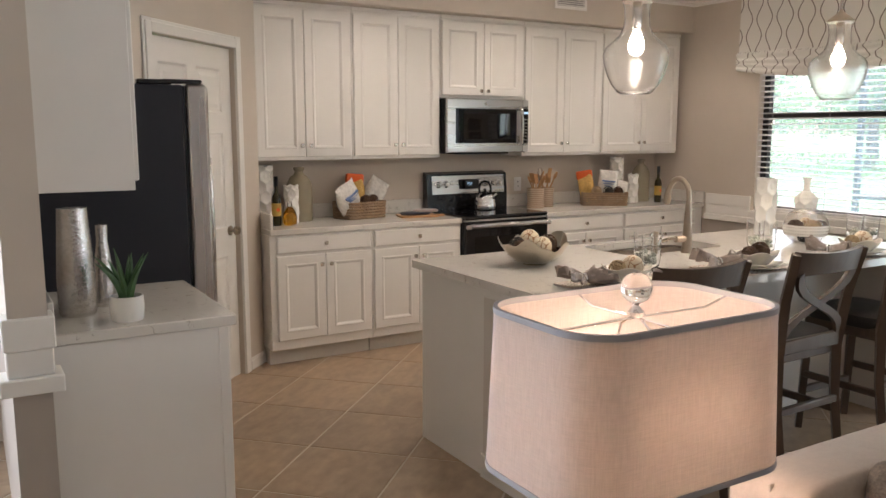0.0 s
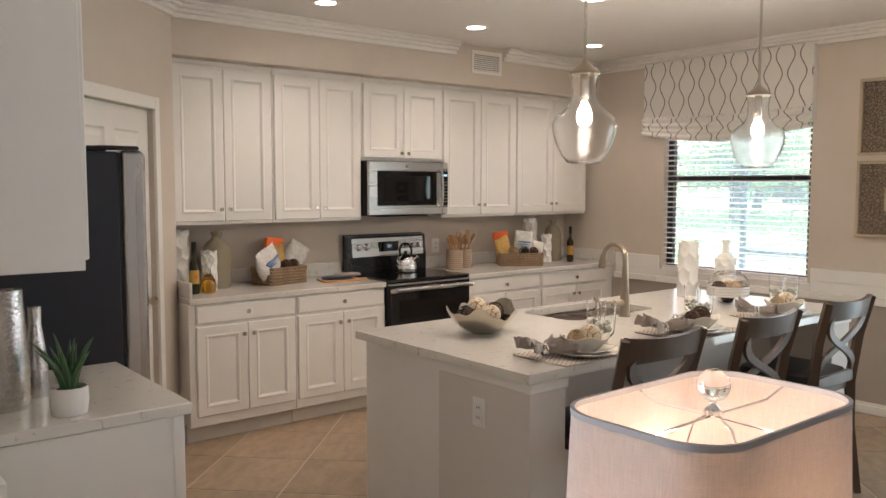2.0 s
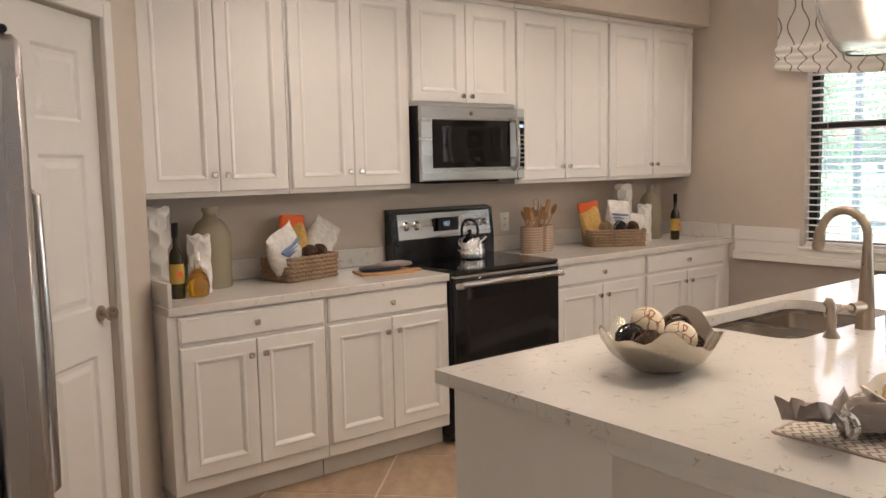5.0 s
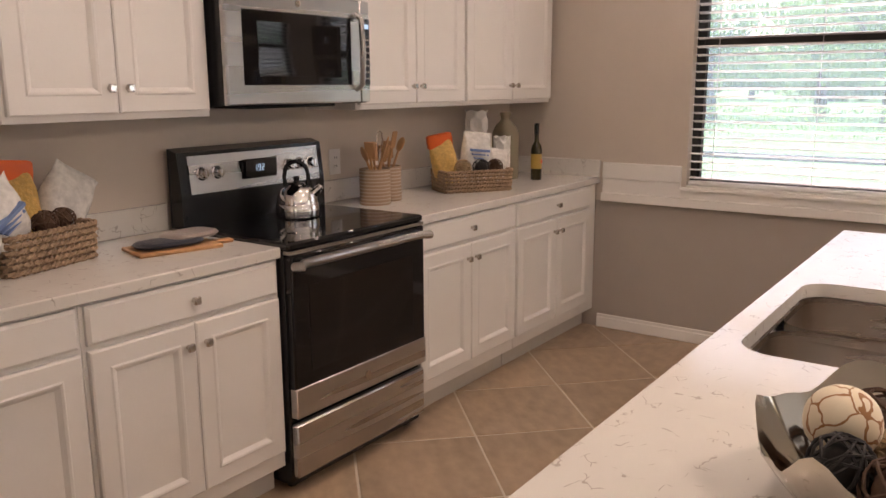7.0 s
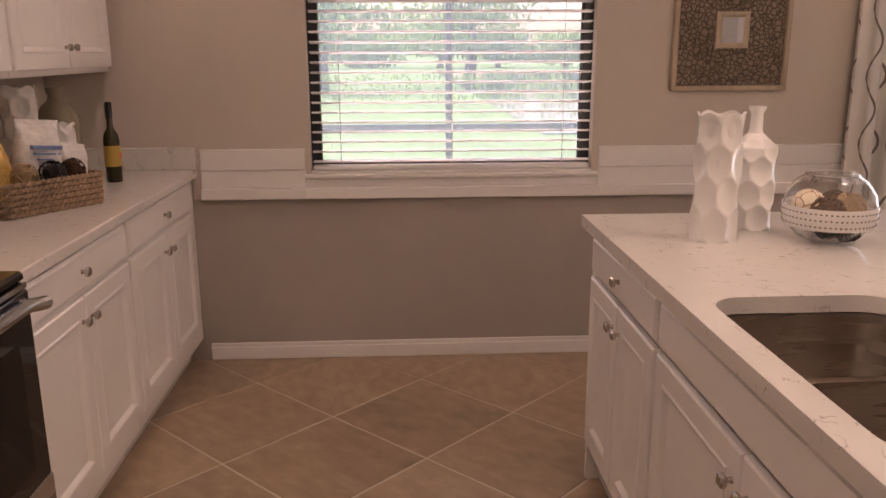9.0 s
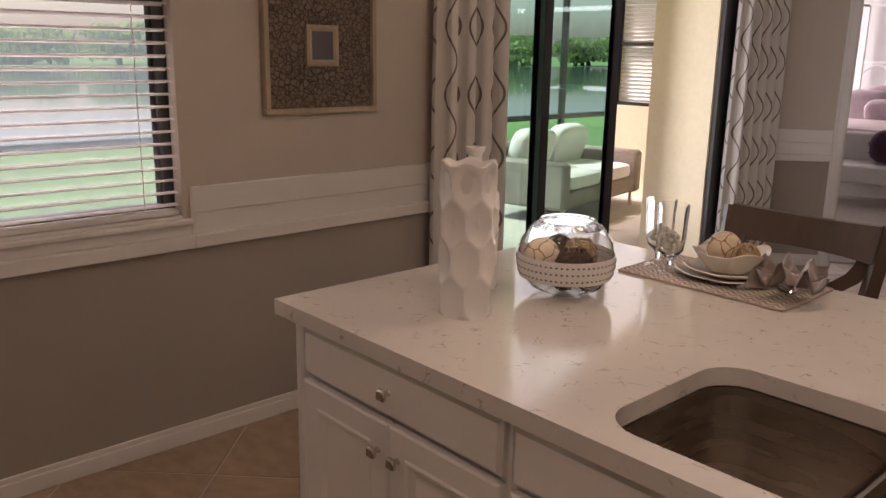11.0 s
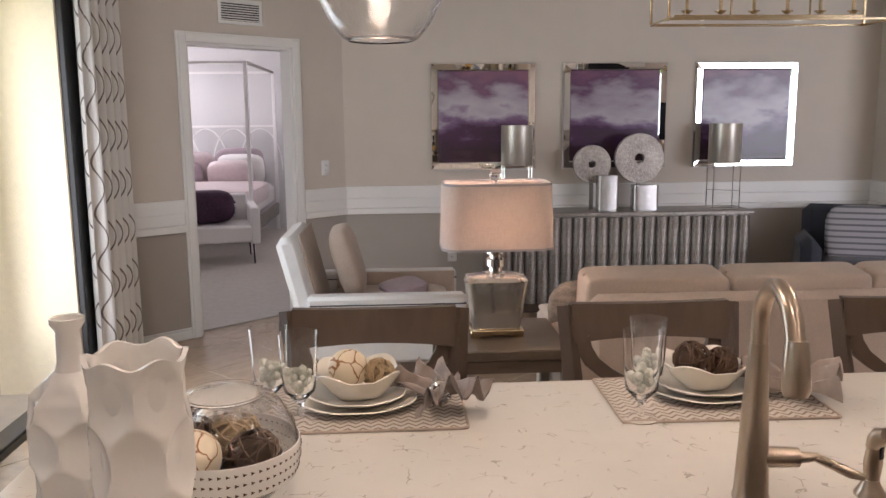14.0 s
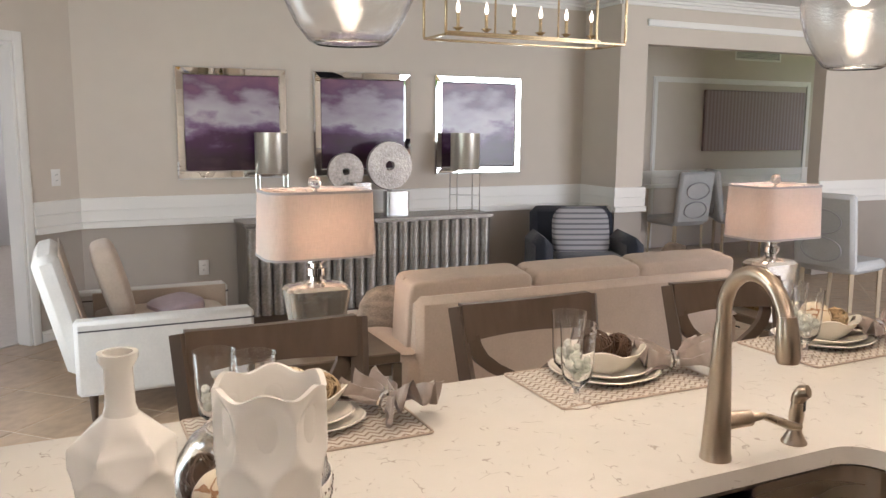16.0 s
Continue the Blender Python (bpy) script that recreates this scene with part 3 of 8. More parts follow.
structure("wall_hall", wall_boxes(G(), ((-13.0, -6.0, -10.0, -9.85, -0.1, CEIL), (-6.0, -5.9, -10.0, -8.3, -0.1, CEIL), (-13.1, -13.0, -10.0, -7.6, -0.1, CEIL))), PAINT,
          "beige painted hall wall beyond the opening", "wall")
structure("ceiling_hall", G().box(-13.1, -5.9, -10.0, -8.35, CEIL, CEIL + 0.1), CEILING, "off-white hall ceiling", "ceiling")

# diagonal pantry wall with its six-panel door
PA = Vector((-4.05, -0.45, 0))
PM = pose(PA.x, PA.y, 0, 0, 0, 225)      # x runs along the wall, away from the kitchen; the room is at +y
P0, P1, PH = 0.28, 1.15, 2.055
PW = 1.60
g = G()
for b in ((0, P0, -0.12, 0, -0.1, CEIL), (P0, P1, -0.12, 0, PH, CEIL), (P1, PW, -0.12, 0, -0.1, CEIL)):
    g.box(*b, m=PM)
structure("wall_pantry", g, PAINT, "beige painted diagonal pantry wall", "wall")
structure("wall_pantry_return", wall_boxes(G(), ((-4.17, -4.05, -0.45, 0, -0.1, CEIL), (-5.547, -5.18, -1.70, -1.58, -0.1, CEIL))), PAINT, "beige painted wall return beside the cabinets", "wall")


def casing(name, m, x0, x1, h, y, out, label):
    """Door casing round an opening from x0 to x1, h high, on the wall face y, standing out towards `out`."""
    w = 0.072
    g = G()
    for step, t in ((0.0, 0.012), (0.018, 0.020)):
        a = w - step
        g.box(x0 - a, x0 - 0.001 * step, y, y + out * t, FLOOR_Z, h + a, 0.003, m)
        g.box(x1 + 0.001 * step, x1 + a, y, y + out * t, FLOOR_Z, h + a, 0.003, m)
        g.box(x0 - 0.0005, x1 + 0.0005, y, y + out * (t - 0.001), h, h + a - 0.001, 0.003, m)
    return structure(name, g, TRIM, label, "trim")


casing("trim_pantry_door", PM, P0, P1, PH, 0, 1, "white moulded casing round the pantry door")
casing("trim_bedroom_door", DM, D0, D1, DH, 0, -1, "white moulded casing round the bedroom doorway")
g = G()
for b in ((D0, D0 + 0.02, 0, 0.13, -0.1, DH), (D1 - 0.02, D1, 0, 0.13, -0.1, DH), (D0 + 0.02, D1 - 0.02, 0, 0.13, DH - 0.02, DH)):
    g.box(*b, m=DM)
structure("trim_bedroom_jamb", g, TRIM, "white painted door jamb", "trim")


def six_panel(g, w, h, t):
    """A six-panel door leaf, x from 0 to w, face towards -y at y = 0."""
    s, mid = 0.105, 0.095
    cols = ((s, w / 2 - mid / 2), (w / 2 + mid / 2, w - s))
    rows = ((0.20, 0.80), (0.98, 1.56), (1.68, h - 0.13))
    xs = [0, cols[0][0], cols[0][1], cols[1][0], cols[1][1], w]
    zs = [0, rows[0][0], rows[0][1], rows[1][0], rows[1][1], rows[2][0], rows[2][1], h]
    for i in range(5):
        for j in range(7):
            if i in (1, 3) and j in (1, 3, 5):
                g.rings(xs[i], xs[i + 1], zs[j], zs[j + 1], ((0, 0), (0.012, 0.010), (0.028, 0.010), (0.05, 0.003)), back=t)
            else:
                g.box(xs[i], xs[i + 1], 0, t, zs[j], zs[j + 1])
    return g


door = thing("door_pantry", PM @ pose(P1 - 0.004, -0.03, -0.018, 0, 0, 180), "white six-panel pantry door with a nickel knob, closed", "door")
door["kind"] = "structure"
part("door_leaf", six_panel(G(), P1 - P0 - 0.008, PH + 0.012, 0.035), TRIM, door, smooth=0)
kn = part("door_knob", G().lathe([(0.031, 0), (0.031, 0.006), (0.012, 0.01), (0.012, 0.028), (0.026, 0.036), (0.03, 0.05), (0.024, 0.062), (0.006, 0.066)], 20,
                                 pose(P1 - P0 - 0.075, 0, 0.955, 90, 0, 0)), NICKEL, door, "satin nickel door knob")
for z in (0.25, 1.0, 1.8):
    part("hinge", G().box(-0.004, 0.010, -0.012, 0.0, z - 0.045, z + 0.045, 0.003), KNOB, door)


def run(name, mat, boxes, pieces, label, category):
    """Straight mouldings: each piece (matrix, length) carries boxes (y0, y1, z0, z1) along x."""
    g = G()
    for m, length in pieces:
        for y0, y1, z0, z1 in boxes:
            g.box(0, length, y0, y1, z0, z1, min(0.004, abs(y1 - y0) * 0.3), m)
    return structure(name, g, mat, label, category)


# x runs along the wall, -y into the room
RAIL = ((-0.018, 0, 0.908, RAIL1), (-0.011, 0, 0.825, 0.908), (-0.034, 0, RAIL0, 0.826))
BASEB = ((-0.014, 0, FLOOR_Z, 0.055), (-0.009, 0, 0.055, 0.075))
CROWN = ((-0.020, 0, 2.645, 2.675), (-0.045, 0, 2.675, 2.70), (-0.075, 0, 2.70, 2.725), (-0.095, 0, 2.725, CEIL))
rail_runs = [(pose(0, -0.655, 0, 0, 0, -90), 0.475), (pose(0, WY0 - 0.028, 0, 0, 0, -90), WY0 - 0.028 - SY1), (pose(0, SY0 - 0.02, 0, 0, 0, -90), 0.80),
             (DM, D0 - 0.074), (DM @ pose(D1 + 0.074, 0, 0), DLEN - D1 - 0.074), (pose(-1.45, -8.15, 0, 0, 0, 180), 4.50), (pose(-5.95, -8.15, 0, 0, 0, 90), 0.55),
             (pose(-5.933, -7.60, 0, 0, 0, 180), 0.36), (pose(-8.60, -7.60, 0, 0, 0, 180), 2.4), (pose(-6.30, -9.85, 0, 0, 0, 180), 6.5)]
run("trim_chair_rail", TRIM, RAIL, rail_runs, "white two-board chair rail with a projecting lower moulding", "chair rail")
run("trim_window_apron", TRIM, ((-0.034, 0, RAIL0, 0.826), (-0.012, 0, 0.826, 0.868), (-0.030, 0, 0.868, 0.888)), [(pose(0, WY1 + 0.028, 0, 0, 0, -90), WY1 - WY0 + 0.056)],
    "white window sill and apron moulding", "sill")
base_runs = [(pose(0, -0.645, 0, 0, 0, -90), -SY1 - 0.645), (pose(0, SY0 - 0.02, 0, 0, 0, -90), 0.80), (DM, D0 - 0.074), (DM @ pose(D1 + 0.074, 0, 0), DLEN - D1 - 0.074),
             (pose(-1.45, -8.15, 0, 0, 0, 180), 4.50), (pose(-5.95, -8.15, 0, 0, 0, 90), 0.55), (pose(-5.95, -7.60, 0, 0, 0, 180), 0.31),
             (PM @ pose(P0 - 0.074, 0, 0, 0, 0, 180), P0 - 0.074), (pose(-4.05, -0.45, 0, 0, 0, 90), 0.02)]
run("baseboard", TRIM, BASEB, base_runs, "white painted baseboard", "baseboard")
crown_runs = [(pose(-4.05, -0.42, 0), 2.30), (pose(-1.24, -0.42, 0), 1.24), (pose(0, -0.42, 0, 0, 0, -90), 6.55), (DM, DLEN), (pose(-1.45, -8.15, 0, 0, 0, 180), 4.50),
              (pose(-5.95, -8.15, 0, 0, 0, 90), 0.55), (pose(-5.95, -7.60, 0, 0, 0, 180), 5.0), (PM @ pose(PW, 0, 0, 0, 0, 180), PW), (pose(-5.547, -3.03, 0, 0, 0, 90), 1.5)]
run("trim_crown", TRIM, CROWN, crown_runs, "white stepped crown moulding", "crown moulding")
# chair rail wrapped round the wall end by the refrigerator counter
g = G()
for y0, y1, z0, z1 in RAIL:
    o = -y0
    g.box(-5.655 - o, -5.547 + o, -3.03 - o, -2.94, z0, z1, 0.004)
structure("trim_wall_end", g, TRIM, "white chair rail wrapped round the wall end", "chair rail")
structure("baseboard_wall_end", G().box(-5.669, -5.533, -3.044, -2.94, FLOOR_Z, 0.075, 0.003), TRIM, "white painted baseboard round the wall end", "baseboard")

# floor bed: one slab of grout, the tiles lie on it
structure("floor", G().box(-11.0, 0.0, -8.3, 0.0, -0.16, FLOOR_Z - 0.003), GROUT, "beige grout bed of the tiled floor", "floor")
structure("floor_hall", G().box(-13, -5.9, -9.9, -8.3, -0.16, FLOOR_Z), TILE, "beige tiled hall floor", "floor")
structure("floor_bedroom", G().prism([(0.05, -7.02), (-1.40, -8.26), (-1.40, -13.2), (3.2, -13.2), (3.2, -11.55), (0.45, -6.95)], -0.12, 0.003), CARPET, "beige cut-pile bedroom carpet", "carpet")

# ---- window with blinds and roman shade ----
win = thing("window_1", pose(0, WY1, WZ0, 0, 0, -90), "single-hung window with a dark bronze frame and white blinds", "window")
win["kind"] = "structure"
ww, wh = WY1 - WY0, WZ1 - WZ0
part("window_frame", wall_boxes(G(), ((0, 0.045, 0.06, 0.13, 0, wh, 0.004), (ww - 0.045, ww, 0.06, 0.13, 0, wh, 0.004), (0.045, ww - 0.045, 0.06, 0.13, 0, 0.05, 0.004),
                                      (0.045, ww - 0.045, 0.06, 0.13, wh - 0.05, wh, 0.004))), BRONZE, win)
part("meeting_rail", G().box(0.045, ww - 0.045, 0.05, 0.11, 0.765, 0.81, 0.004), BRONZE, win)
for k, (z0, z1, y) in enumerate(((0.05, 0.765, 0.075), (0.81, wh - 0.05, 0.10))):
    pane = part("pane", G().box(0.045, ww - 0.045, y, y + 0.005, z0, z1), GLASS, win)
    pane.visible_shadow = False
# Added outside the panes only to pale what is seen through them.
part("insect_screen", G().add([(0.045, 0.122, 0.05), (ww - 0.045, 0.122, 0.05), (ww - 0.045, 0.122, wh - 0.045), (0.045, 0.122, wh - 0.045)], [(0, 1, 2, 3)]), HAZE_SCREEN, win, "thin bluish sheet added to haze the outdoor view")
part("window_sill", G().box(0.0, ww, 0.002, 0.06, -0.002, 0.012, 0.003), TRIM, win)
blind = thing("window_blind", pose(0, WY1, WZ0, 0, 0, -90), "white horizontal window blind, lowered with open slats", "blind")
slat = G()
prof = [(-0.024, -0.006), (-0.012, -0.001), (0.0, 0.001), (0.012, -0.001), (0.024, -0.006)]
slat.add([(x, y, z + dz) for x in (0.012, ww - 0.012) for dz in (0, 0.0025) for y, z in prof],
         [(0, 1, 6, 5), (1, 2, 7, 6), (2, 3, 8, 7), (3, 4, 9, 8), (10, 15, 16, 11), (11, 16, 17, 12), (12, 17, 18, 13), (13, 18, 19, 14)]
         + [(i, i + 1, i + 11, i + 10) for i in (0, 1, 2, 3)] + [(i, i + 10, i + 11, i + 1) for i in (5, 6, 7, 8)] + [(0, 5, 15, 10), (4, 14, 19, 9)])
slat_mesh = slat.mesh("slat", BLIND)
zz = 0.055
while zz < wh - 0.06:
    part("slat", slat_mesh, BLIND, blind, m=pose(0, 0.028, zz, -6 + 3 * math.sin(zz * 31), 0, 0))
    zz += 0.0445
part("bottom_rail", G().box(0.01, ww - 0.01, 0.005, 0.052, 0.014, 0.036, 0.005), BLIND, blind)
part("head_rail", G().box(0.01, ww - 0.01, 0.005, 0.055, wh - 0.05, wh - 0.005, 0.004), BLIND, blind)
for x in (0.14, ww / 2, ww - 0.14):
    part("ladder_cord", G().box(x - 0.0015, x + 0.0015, 0.003, 0.005, 0.03, wh - 0.04), BLIND, blind)

shade = thing("roman_shade", pose(-0.01, -0.975, 0), "white roman shade printed with grey-brown wave lines, half raised", "roman shade")
g = G()
cols, rows = 40, 52
vs, fs, uvs = [], [], []
for side in (0, 1):
    for j in range(rows + 1):
        for i in range(cols + 1):
            u, t = i / cols, j / rows
            y = -1.50 * u
            z = 2.66 - 0.64 * t
            sag = 0.05 * math.sin(math.pi * u) * max(0, t - 0.55) / 0.45 - 0.035 * max(0, t - 0.8) / 0.2 * (1 - math.sin(math.pi * u))
            bulge = 0.0
            if t > 0.72:
                bulge = 0.022 * abs(math.sin((t - 0.72) / 0.28 * math.pi * 4)) + 0.012
            x = -0.05 - bulge - 0.006 * math.sin(u * 9) * t + (0.012 if side else 0)
            vs.append((x, y, z - sag * 0.9))
            uvs.append((1.5 * u, 0.64 * t * (1 if t < 0.72 else 2.1)))
w1 = cols + 1
for j in range(rows):
    for i in range(cols):
        a = j * w1 + i
        fs.append((a, a + 1, a + 1 + w1, a + w1))
        a += w1 * (rows + 1)
        fs.append((a, a + w1, a + w1 + 1, a + 1))
sheet("shade_cloth", vs, fs, uvs, WAVE_SHADE, shade)
part("head_board", G().box(-0.045, 0.008, -1.49, -0.01, 2.60, 2.655, 0.003), TRIM, shade)
for y in (-0.004, -1.496):
    part("side_return", G().box(-0.048, 0.008, y - 0.003, y + 0.003, 2.10, 2.655), WHITE_FABRIC, shade)

# ---- sliding door and curtains ----
sl = thing("sliding_door", pose(0.09, SY1, 0, 0, 0, -90), "dark bronze sliding glass door, partly open to the lanai", "sliding door")
sw = SY1 - SY0
# The second box is a wide dark strip on the room-side wall face.
part("outer_frame_and_strip", wall_boxes(G(), ((0, 0.05, -0.06, 0.06, -0.05, SZ1, 0.004), (sw + 0.001, sw + 0.16, -0.125, -0.092, -0.02, SZ1, 0.004), (0.05, sw, -0.06, 0.06, SZ1 - 0.06, SZ1, 0.004),
                                     (0.05, sw, -0.06, 0.06, 0, 0.02, 0.004))), BRONZE, sl)
for a, b, y in ((0.05, 0.72, 0.02), (0.64, 1.31, -0.03)):
    pn = part("door_panel", wall_boxes(G(), ((a, a + 0.065, y - 0.02, y + 0.02, 0.02, SZ1 - 0.06, 0.004), (b - 0.075, b, y - 0.02, y + 0.02, 0.02, SZ1 - 0.06, 0.004),
                                             (a + 0.065, b - 0.075, y - 0.02, y + 0.02, 0.02, 0.11, 0.004), (a + 0.065, b - 0.075, y - 0.02, y + 0.02, SZ1 - 0.14, SZ1 - 0.06, 0.004))), BRONZE, sl)
    gl = part("pane", G().box(a + 0.06, b - 0.07, y - 0.003, y + 0.003, 0.1, SZ1 - 0.13), GLASS_TINT, pn)
    gl.visible_shadow = False

structure("trim_slider_reveal", G().box(0.004, 0.16, SY0, SY0 + 0.012, 0.02, SZ1 - 0.061), CREAM_STUCCO, "cream plastered reveal beside the sliding door", "reveal")


def curtain(y0, y1, x, folds, label):
    c = thing("curtain", pose(x, y0, 0), label, "curtain")
    n, rows = 96, 14
    vs, fs, uvs = [], [], []
    for side in (0, 1):
        for j in range(rows + 1):
            t = j / rows
            for i in range(n + 1):
                u = i / n
                ph = u * folds * 2 * math.pi
                amp = 0.028 + 0.014 * t + 0.006 * math.sin(3.1 * u + t)
                yy = (y1 - y0) * u * (1 + 0.04 * (t - 0.5)) + 0.010 * math.sin(ph * 2)
                vs.append((amp * math.sin(ph + 0.35 * math.sin(2.3 * t + u * 4)) + (0.004 if side else 0), yy, 2.60 - 2.615 * t))
                uvs.append((u * abs(y1 - y0) * 1.75, 2.6 * t))
    w = n + 1
    for j in range(rows):
        for i in range(n):
            a = j * w + i
            fs.append((a, a + 1, a + 1 + w, a + w))
            a += w * (rows + 1)
            fs.append((a, a + w, a + w + 1, a + 1))
    sheet("drape", vs, fs, uvs, WAVE_CURTAIN, c)
    return c


curtain(-3.62, -4.05, -0.10, 4, "white floor-length curtain printed with grey-brown waves")
curtain(-6.24, -6.86, -0.10, 5, "white floor-length curtain printed with grey-brown waves")
rod = thing("curtain_rod", pose(-0.10, -3.5, 2.615), "dark metal curtain rod above the sliding door", "curtain rod")
part("rod", G().tube([(0, 0, 0), (0, -3.45, 0)], 0.013, 10), BRONZE, rod)
for y in (-0.1, -1.7, -3.35):
    part("bracket", G().box(0, 0.10, y - 0.01, y + 0.01, -0.012, 0.012, 0.003), BRONZE, rod)

# ---- kitchen cabinets ----


def knob(parent, x, z, y):
    k = part("knob", G().lathe([(0.008, 0), (0.006, 0.004), (0.006, 0.012)], 10, pose(x, y, z, 90, 0, 0)).box(x - 0.013, x + 0.013, y - 0.026, y - 0.012, z - 0.013, z + 0.013, 0.004),
             KNOB, parent, "satin nickel knob")
    return k


def cab_door(parent, x0, x1, z0, z1, y, knob_at=None):
    """A framed door with a moulded recessed panel."""
    d = part("door", G().rings(x0, x1, z0, z1, ((0, y - 0.016), (0.005, y - 0.020), (0.056, y - 0.020), (0.061, y - 0.023), (0.068, y - 0.021), (0.080, y - 0.010), (0.088, y - 0.010)),
                               back=y), CABINET, parent, smooth=0)
    if knob_at:
        knob(d, knob_at[0], knob_at[1], y - 0.020)
    return d


def base_cabinet(m, w, label, fill0=0.0, fill1=0.0, drawer=True, hollow=False):
    """x along the front, front at y = -0.61; the back is at y = 0."""
    c = thing("base_cabinet", m, label, "cabinet", "kitchen base cabinets")
    if hollow:
        part("body", wall_boxes(G(), ((0, 0.018, -0.61, -0.004, 0.10, 0.874), (w - 0.018, w, -0.61, -0.004, 0.10, 0.874), (0.018, w - 0.018, -0.61, -0.592, 0.10, 0.874),
                                      (0.018, w - 0.018, -0.022, -0.004, 0.10, 0.874), (0.018, w - 0.018, -0.592, -0.022, 0.10, 0.118))), CABINET, c)
    else:
        part("body", G().box(0, w, -0.61, -0.004, 0.10, 0.874, 0.002), CABINET, c)
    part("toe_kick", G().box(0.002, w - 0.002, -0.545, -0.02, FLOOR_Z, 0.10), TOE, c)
    a, b = fill0 + 0.012, w - fill1 - 0.012
    mid = (a + b) / 2
    dr = part("drawer_front", G().rings(a, b, 0.750, 0.866, ((0, -0.622), (0.010, -0.630)), back=-0.611), CABINET, c, smooth=0)
    if drawer:
        knob(dr, mid, 0.808, -0.630)
    cab_door(c, a, mid - 0.002, 0.165, 0.735, -0.611, (mid - 0.034, 0.665))
    cab_door(c, mid + 0.002, b, 0.165, 0.735, -0.611, (mid + 0.034, 0.665))
    return c


def wall_cabinet(m, w, h, label, fill0=0.0, fill1=0.0):
    c = thing("wall_cabinet", m, label, "cabinet", "kitchen wall cabinets")
    part("body", G().box(0, w, -0.305, -0.004, 0, h, 0.002), CABINET, c)
    a, b = fill0 + 0.012, w - fill1 - 0.012
    mid = (a + b) / 2
    cab_door(c, a, mid - 0.002, 0.022, h - 0.045, -0.306, (mid - 0.032, 0.10 if h > 0.8 else 0.06))
    cab_door(c, mid + 0.002, b, 0.022, h - 0.045, -0.306, (mid + 0.032, 0.10 if h > 0.8 else 0.06))
    part("crown_strip", G().box(0, w, -0.322, -0.305, h - 0.03, h, 0.004), CABINET, c)
    return c


for x0, x1, f0, f1 in ((-4.045, -3.309, 0.03, 0), (-3.307, -2.577, 0, 0), (-1.797, -0.967, 0, 0), (-0.965, -0.004, 0, 0.09)):
    base_cabinet(pose(x0, 0, 0), x1 - x0, "white painted base cabinet with one drawer over two doors", f0, f1)
for x0, x1, z0, f0, f1 in ((-4.045, -3.309, 1.352, 0.02, 0), (-3.307, -2.577, 1.352, 0, 0), (-2.575, -1.805, 1.80, 0, 0), (-1.803, -0.975, 1.352, 0, 0), (-0.973, -0.050, 1.352, 0, 0)):
    wall_cabinet(pose(x0, 0, z0), x1 - x0, SOF - 0.003 - z0, "white painted wall cabinet with two tall doors" if z0 < 1.5 else "short white wall cabinet above the microwave", f0, f1)

for a, b, s in ((-4.047, -2.577, (-4.045, -4.027)), (-1.797, -0.003, (-0.021, -0.003))):
    ct = thing("worktop", pose(0, 0, 0), "white quartz worktop with grey-brown veins and a low upstand", "worktop")
    part("slab", G().box(a, b, -0.637, -0.002, 0.876, 0.914, 0.004), QUARTZ, ct)
    part("upstand", G().box(a, b, -0.022, -0.002, 0.914, 1.016, 0.003), QUARTZ, ct)
    part("side_upstand", G().box(s[0], s[1], -0.637, -0.022, 0.914, 1.016, 0.003), QUARTZ, ct)

# ---- range ----
rg = thing("range", pose(-2.571, 0, 0), "stainless electric range with a black glass top and oven door", "range")
RW = 0.768
part("body", G().box(0.003, RW - 0.003, -0.635, -0.03, 0.02, 0.90, 0.003), BLACK, rg)
part("cooktop", G().box(0, RW, -0.665, -0.09, 0.90, 0.928, 0.008), BLACK_GLASS, rg, "black glass cooktop")
part("backguard", G().prism([(-0.03, 0.92), (-0.105, 0.92), (-0.105, 1.045), (-0.085, 1.21), (-0.03, 1.225)], 0.0, RW, Matrix(((0, 0, 1, 0), (1, 0, 0, 0), (0, 1, 0, 0), (0, 0, 0, 1)))), BLACK, rg, smooth=0)
panel = part("control_panel", G().add([(0.045, -0.108, 1.05), (RW - 0.03, -0.108, 1.05), (RW - 0.03, -0.091, 1.195), (0.045, -0.091, 1.195),
                                       (0.045, -0.10, 1.05), (RW - 0.03, -0.10, 1.05), (RW - 0.03, -0.083, 1.195), (0.045, -0.083, 1.195)],
                                      [(0, 1, 2, 3), (7, 6, 5, 4), (0, 4, 5, 1), (1, 5, 6, 2), (2, 6, 7, 3), (3, 7, 4, 0)]), STEEL_H, rg, smooth=0)
tilt = math.degrees(math.atan2(0.017, 0.145))
part("display", G().box(0.295, 0.485, -0.110, -0.100, 1.085, 1.165, 0.004), BLACK_GLASS, panel, m=Matrix.Identity(4))
seg = G()
for x, kind in ((0.365, 1), (0.385, 0), (0.405, 2)):
    for dx, dz, wx, wz in ((0, 0.012, 0.010, 0.002), (0, -0.012, 0.010, 0.002), (0, 0, 0.010, 0.002), (0.005, 0.006, 0.002, 0.012), (-0.005, -0.006 + 0.012 * (kind == 0), 0.002, 0.012), (0.005, -0.006, 0.002, 0.012)):
        if kind == 1 and (dx < 0.004):
            continue
        if kind == 2 and ((dx > 0 and dz < 0)):
            continue
        seg.box(x + dx - wx / 2, x + dx + wx / 2, -0.1115, -0.1105, 1.128 + dz - wz / 2, 1.128 + dz + wz / 2)
part("clock_digits", seg, CLOCK, panel, "pale blue lit clock digits")
